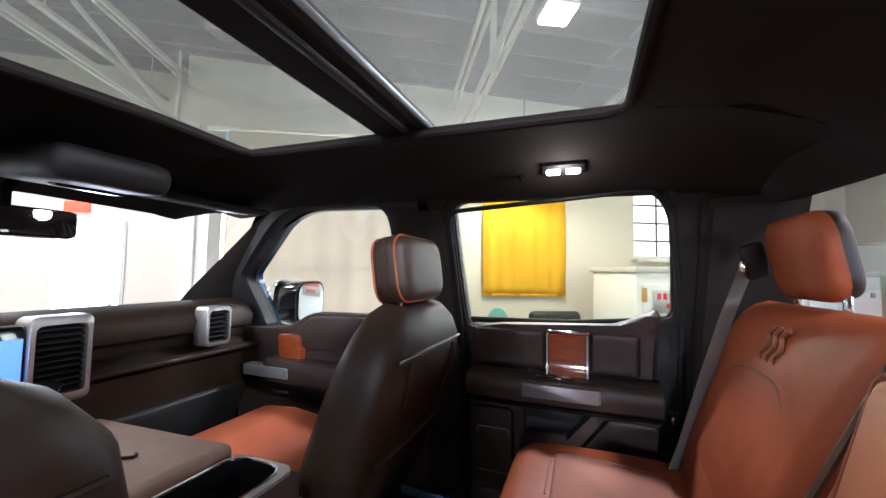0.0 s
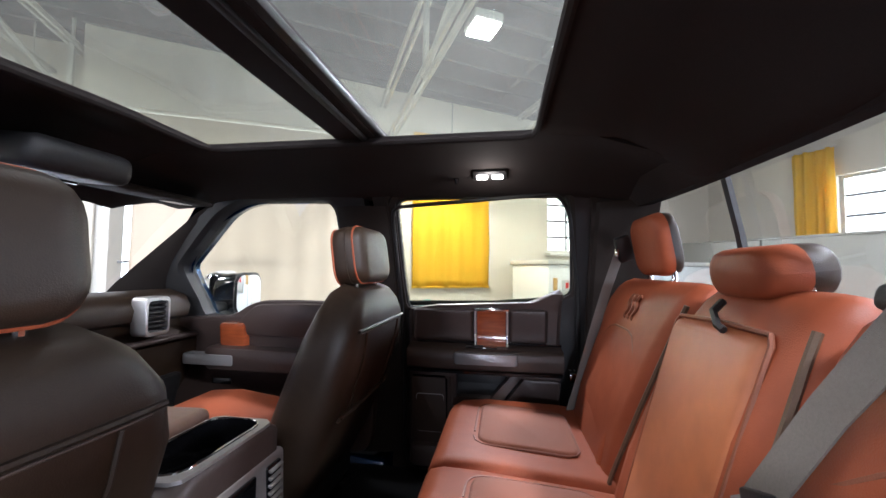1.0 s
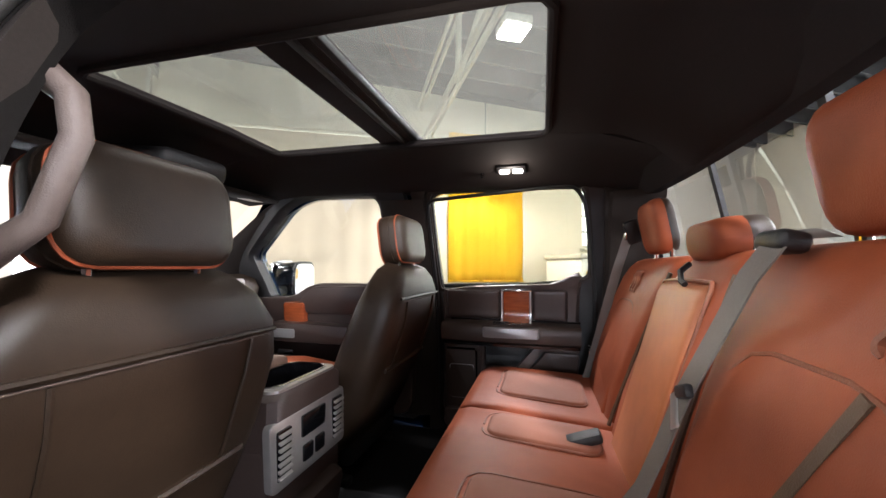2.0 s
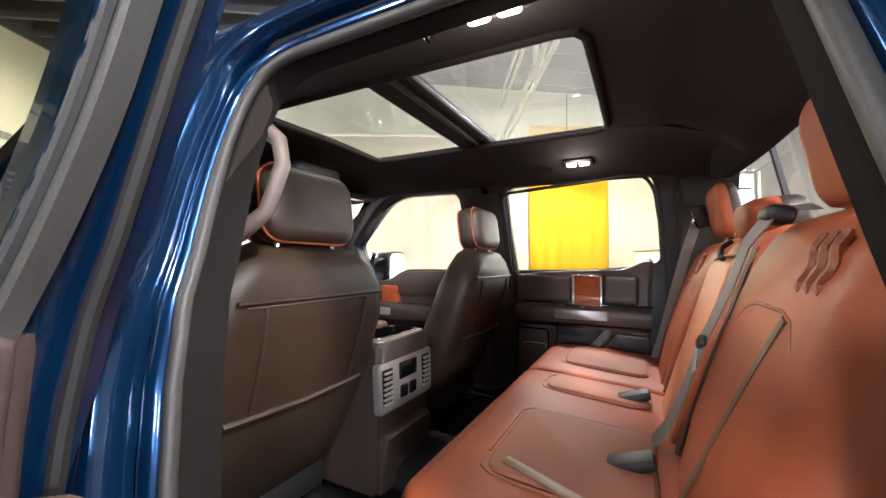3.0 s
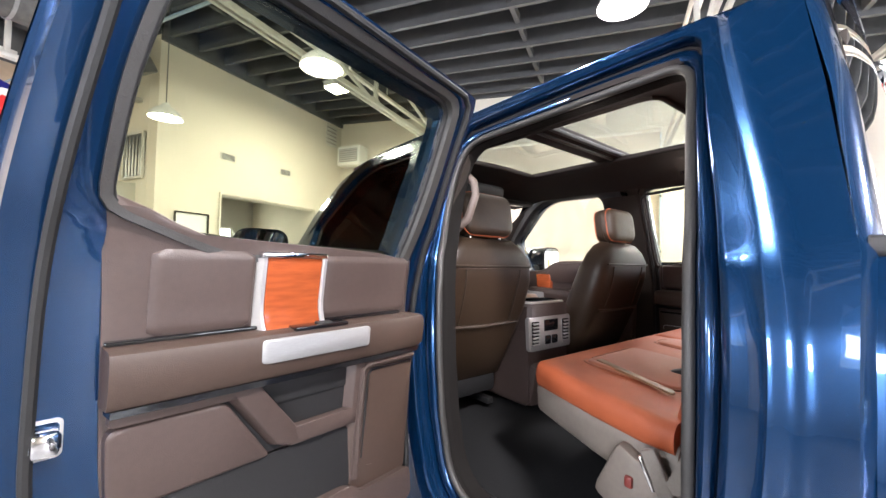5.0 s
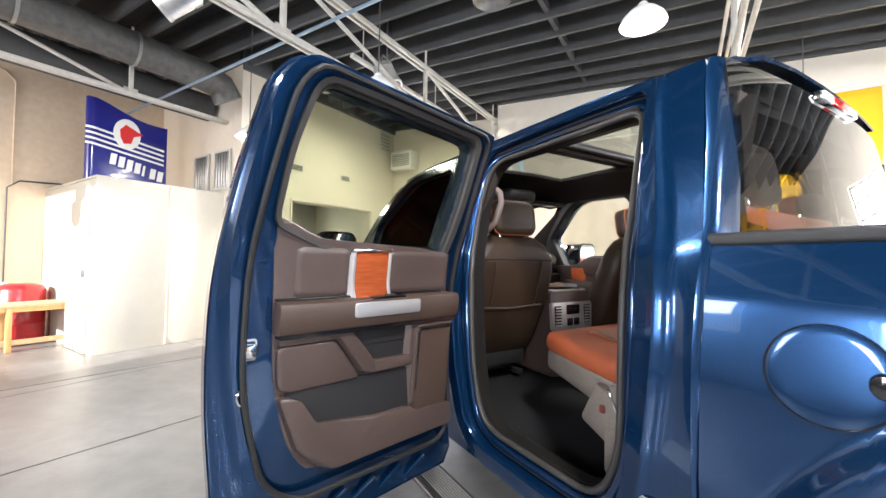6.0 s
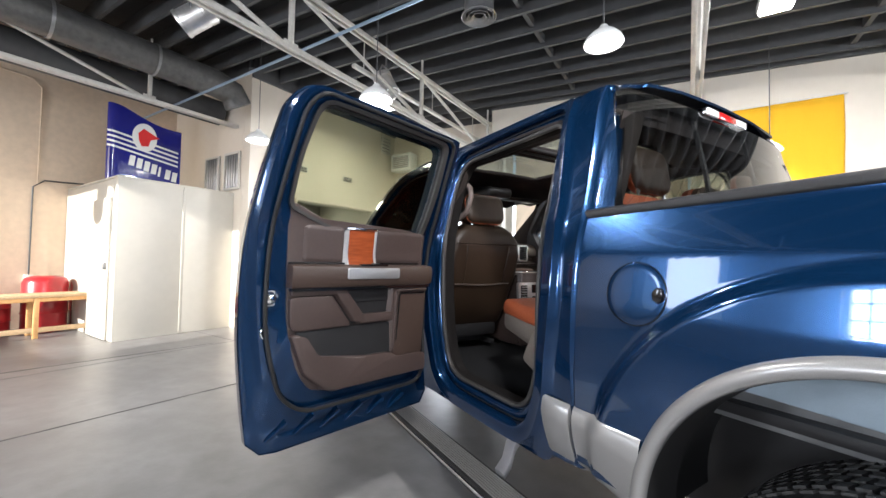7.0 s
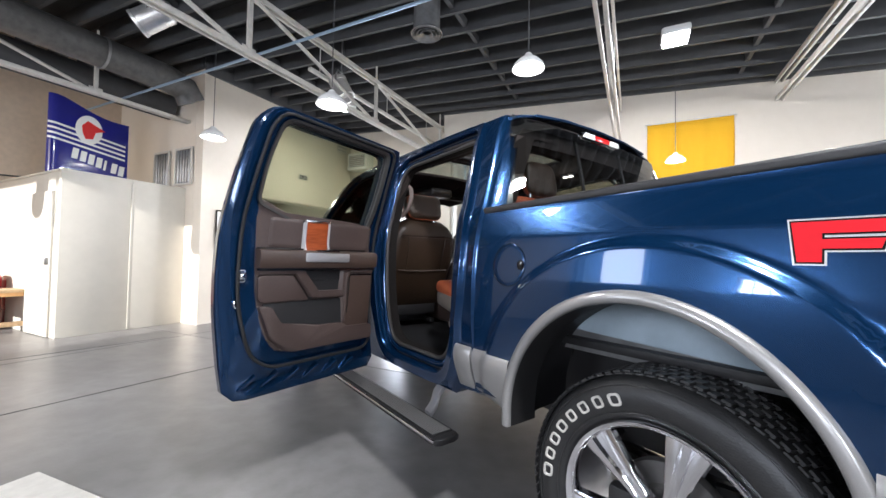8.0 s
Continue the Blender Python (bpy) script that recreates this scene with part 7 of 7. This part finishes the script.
# ---------- things seen past the truck's right side ----------
tr = thing("white_service_cabinet", R(4.3, V1 - 0.75, 0), "white metal service cabinet with a red-lettered plate", "cabinet")
part("body", rbox((3.0, 0.9, 1.45), (0, 0, 0.85), 0.03, 2), SIGNWHITE, tr)
part("top_rail", rbox((3.04, 0.94, 0.06), (0, 0, 1.60), 0.015), TRUSS, tr)
for k in range(3):
    d_ = part("door", rbox((0.90, 0.02, 1.20), (-0.98 + 0.98 * k, -0.455, 0.85), 0.01), SIGNWHITE, tr)
    part("latch", rbox((0.05, 0.02, 0.06), (-0.62 + 0.98 * k, -0.472, 1.36), 0.008), GALV, d_)
pl = part("name_plate", rbox((0.62, 0.01, 0.24), (-1.02, -0.472, 1.27), 0.004), SATIN, tr, "grey plate with red lettering bars")
for k in range(8):
    part("text_bar", rbox((0.045, 0.012, 0.065), (-1.26 + 0.068 * k, -0.474, 1.325), 0.003), SIGNRED, pl)
for k in range(5):
    part("text_bar", rbox((0.042, 0.012, 0.05), (-1.16 + 0.068 * k, -0.474, 1.225), 0.003), SIGNRED, pl)
part("emblem", rbox((0.06, 0.01, 0.15), (-1.42, -0.470, 1.34), 0.02), mat("gold_mark", (0.55, 0.32, 0.08), 0.4, grain=0.3), tr, "small gold mark")
gd = thing("green_disc_sign", R(1.50, V1 - 0.55, 1.02), "round pale green disc on a stand", "sign")
part("disc", revolve([(0.0, 0.012), (0.11, 0.012), (0.115, 0.0), (0.11, -0.012), (0.0, -0.012)], 32, "y"), mat("pale_green", (0.20, 0.50, 0.42), 0.5, grain=0.2), gd)
part("stand", tube([(0, 0.01, -0.10), (0, 0.01, -1.0)], 0.015, 8), GALV, gd)
part("base", revolve([(0.0, -0.98), (0.16, -0.985), (0.17, -1.02), (0.0, -1.02)], 24), GALV, gd)
ch_ = thing("office_chair", R(2.15, V1 - 0.75, 0), "black padded chair by the wall", "chair")
part("backrest", rbox((0.62, 0.14, 0.50), (0, 0.1, 0.86), 0.09, 4), DARKPL, ch_)
part("seat", rbox((0.60, 0.55, 0.12), (0, -0.15, 0.50), 0.05, 3), DARKPL, ch_)
part("post", tube([(0, -0.12, 0.45), (0, -0.12, 0.10)], 0.03, 10), GALV, ch_)
for k in range(5):
    q = 2 * math.pi * k / 5
    part("leg", tube([(0, -0.12, 0.12), (0.28 * math.cos(q), -0.12 + 0.28 * math.sin(q), 0.06)], 0.02, 8), GALV, ch_)
    part("caster", revolve([(0.0, -0.015), (0.03, -0.015), (0.03, 0.015), (0.0, 0.015)], 12, "y"), DARKPL, ch_).location = (0.28 * math.cos(q), -0.12 + 0.28 * math.sin(q), 0.03)
wt = thing("white_partition", R(6.2, 2.2, 0), "white panelled low partition before the window wall", "partition")
for k in range(3):
    part("panel", rbox((0.05, 1.3, 1.95), (0, 1.2 - 1.32 * k, 0.985), 0.01), WHITE, wt)
part("cap", rbox((0.08, 4.0, 0.03), (0, -0.12, 1.975), 0.005), WHITE, wt)
part("foot", rbox((0.3, 4.0, 0.03), (0, -0.12, 0.015), 0.005), WHITE, wt)


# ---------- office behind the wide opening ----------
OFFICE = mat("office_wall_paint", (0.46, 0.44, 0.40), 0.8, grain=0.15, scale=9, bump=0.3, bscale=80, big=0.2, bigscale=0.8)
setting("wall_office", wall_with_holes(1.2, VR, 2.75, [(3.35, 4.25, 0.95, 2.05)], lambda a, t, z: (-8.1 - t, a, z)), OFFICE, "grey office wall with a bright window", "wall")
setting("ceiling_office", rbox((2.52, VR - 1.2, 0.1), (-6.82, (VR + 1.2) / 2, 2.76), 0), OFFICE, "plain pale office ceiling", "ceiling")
setting("backdrop", rbox((0.02, 2.4, 2.2), (-8.9, 3.8, 1.5), 0), OUTSIDE, "bright hazy daylight outside the office window", "backdrop")
lamp("daylight_window", "AREA", R(-8.1 - 0.19, 3.8, 1.5, -90, 0, 90), 40, DAY, size=(0.9, 1.1))
hall_window("window_8", (-8.2, 3.8, 1.5), 90, 0.90, 1.10, 3, "bright office window with dark bars")
setting("trim", tube([(-5.315, 1.93, 0), (-5.315, 1.93, 2.34), (-5.315, 3.97, 2.34), (-5.315, 3.97, 0)], 0.022, 4), CREAM, "cream frame round the office opening", "frame")
dk = thing("office_counter", R(-6.9, 2.9, 0), "grey office counter with a pale top", "counter")
part("body", rbox((0.55, 1.5, 1.0), (0, 0, 0.50), 0.02, 2), GALV, dk)
part("top", rbox((0.65, 1.6, 0.04), (0, 0, 1.02), 0.01), WHITE, dk)
fc = thing("filing_cabinet", R(-7.8, 2.15, 0), "tall dark grey office cabinet with two doors", "cabinet")
part("body", rbox((0.45, 0.85, 1.95), (0, 0, 0.98), 0.015), JOIST, fc)
for y in (-0.21, 0.21):
    d_ = part("door", rbox((0.02, 0.40, 1.85), (0.235, y, 0.99), 0.006), JOIST, fc)
    part("handle", rbox((0.02, 0.015, 0.14), (0.25, y * 0.25, 1.05), 0.004), GALV, d_)
ol = thing("office_lamp", R(-6.4, 3.2, 2.66), "flat white lit office ceiling lamp", "lamp")
part("housing", rbox((0.30, 1.2, 0.08), (0, 0, 0.01), 0.01), SIGNWHITE, ol)
part("lens", rbox((0.26, 1.16, 0.02), (0, 0, -0.035), 0.006), glow("office_lens", (1.0, 0.97, 0.92), 6.0), ol, "lit lens")
fm = thing("floor_pad", R(-1.24, -2.24, 0, 0, 0, 5), "pale grey flat pad lying on the concrete floor", "pad")
part("pad", rbox((0.60, 0.50, 0.018), (0, 0, 0.009), 0.006, 2), TRUSS, fm)
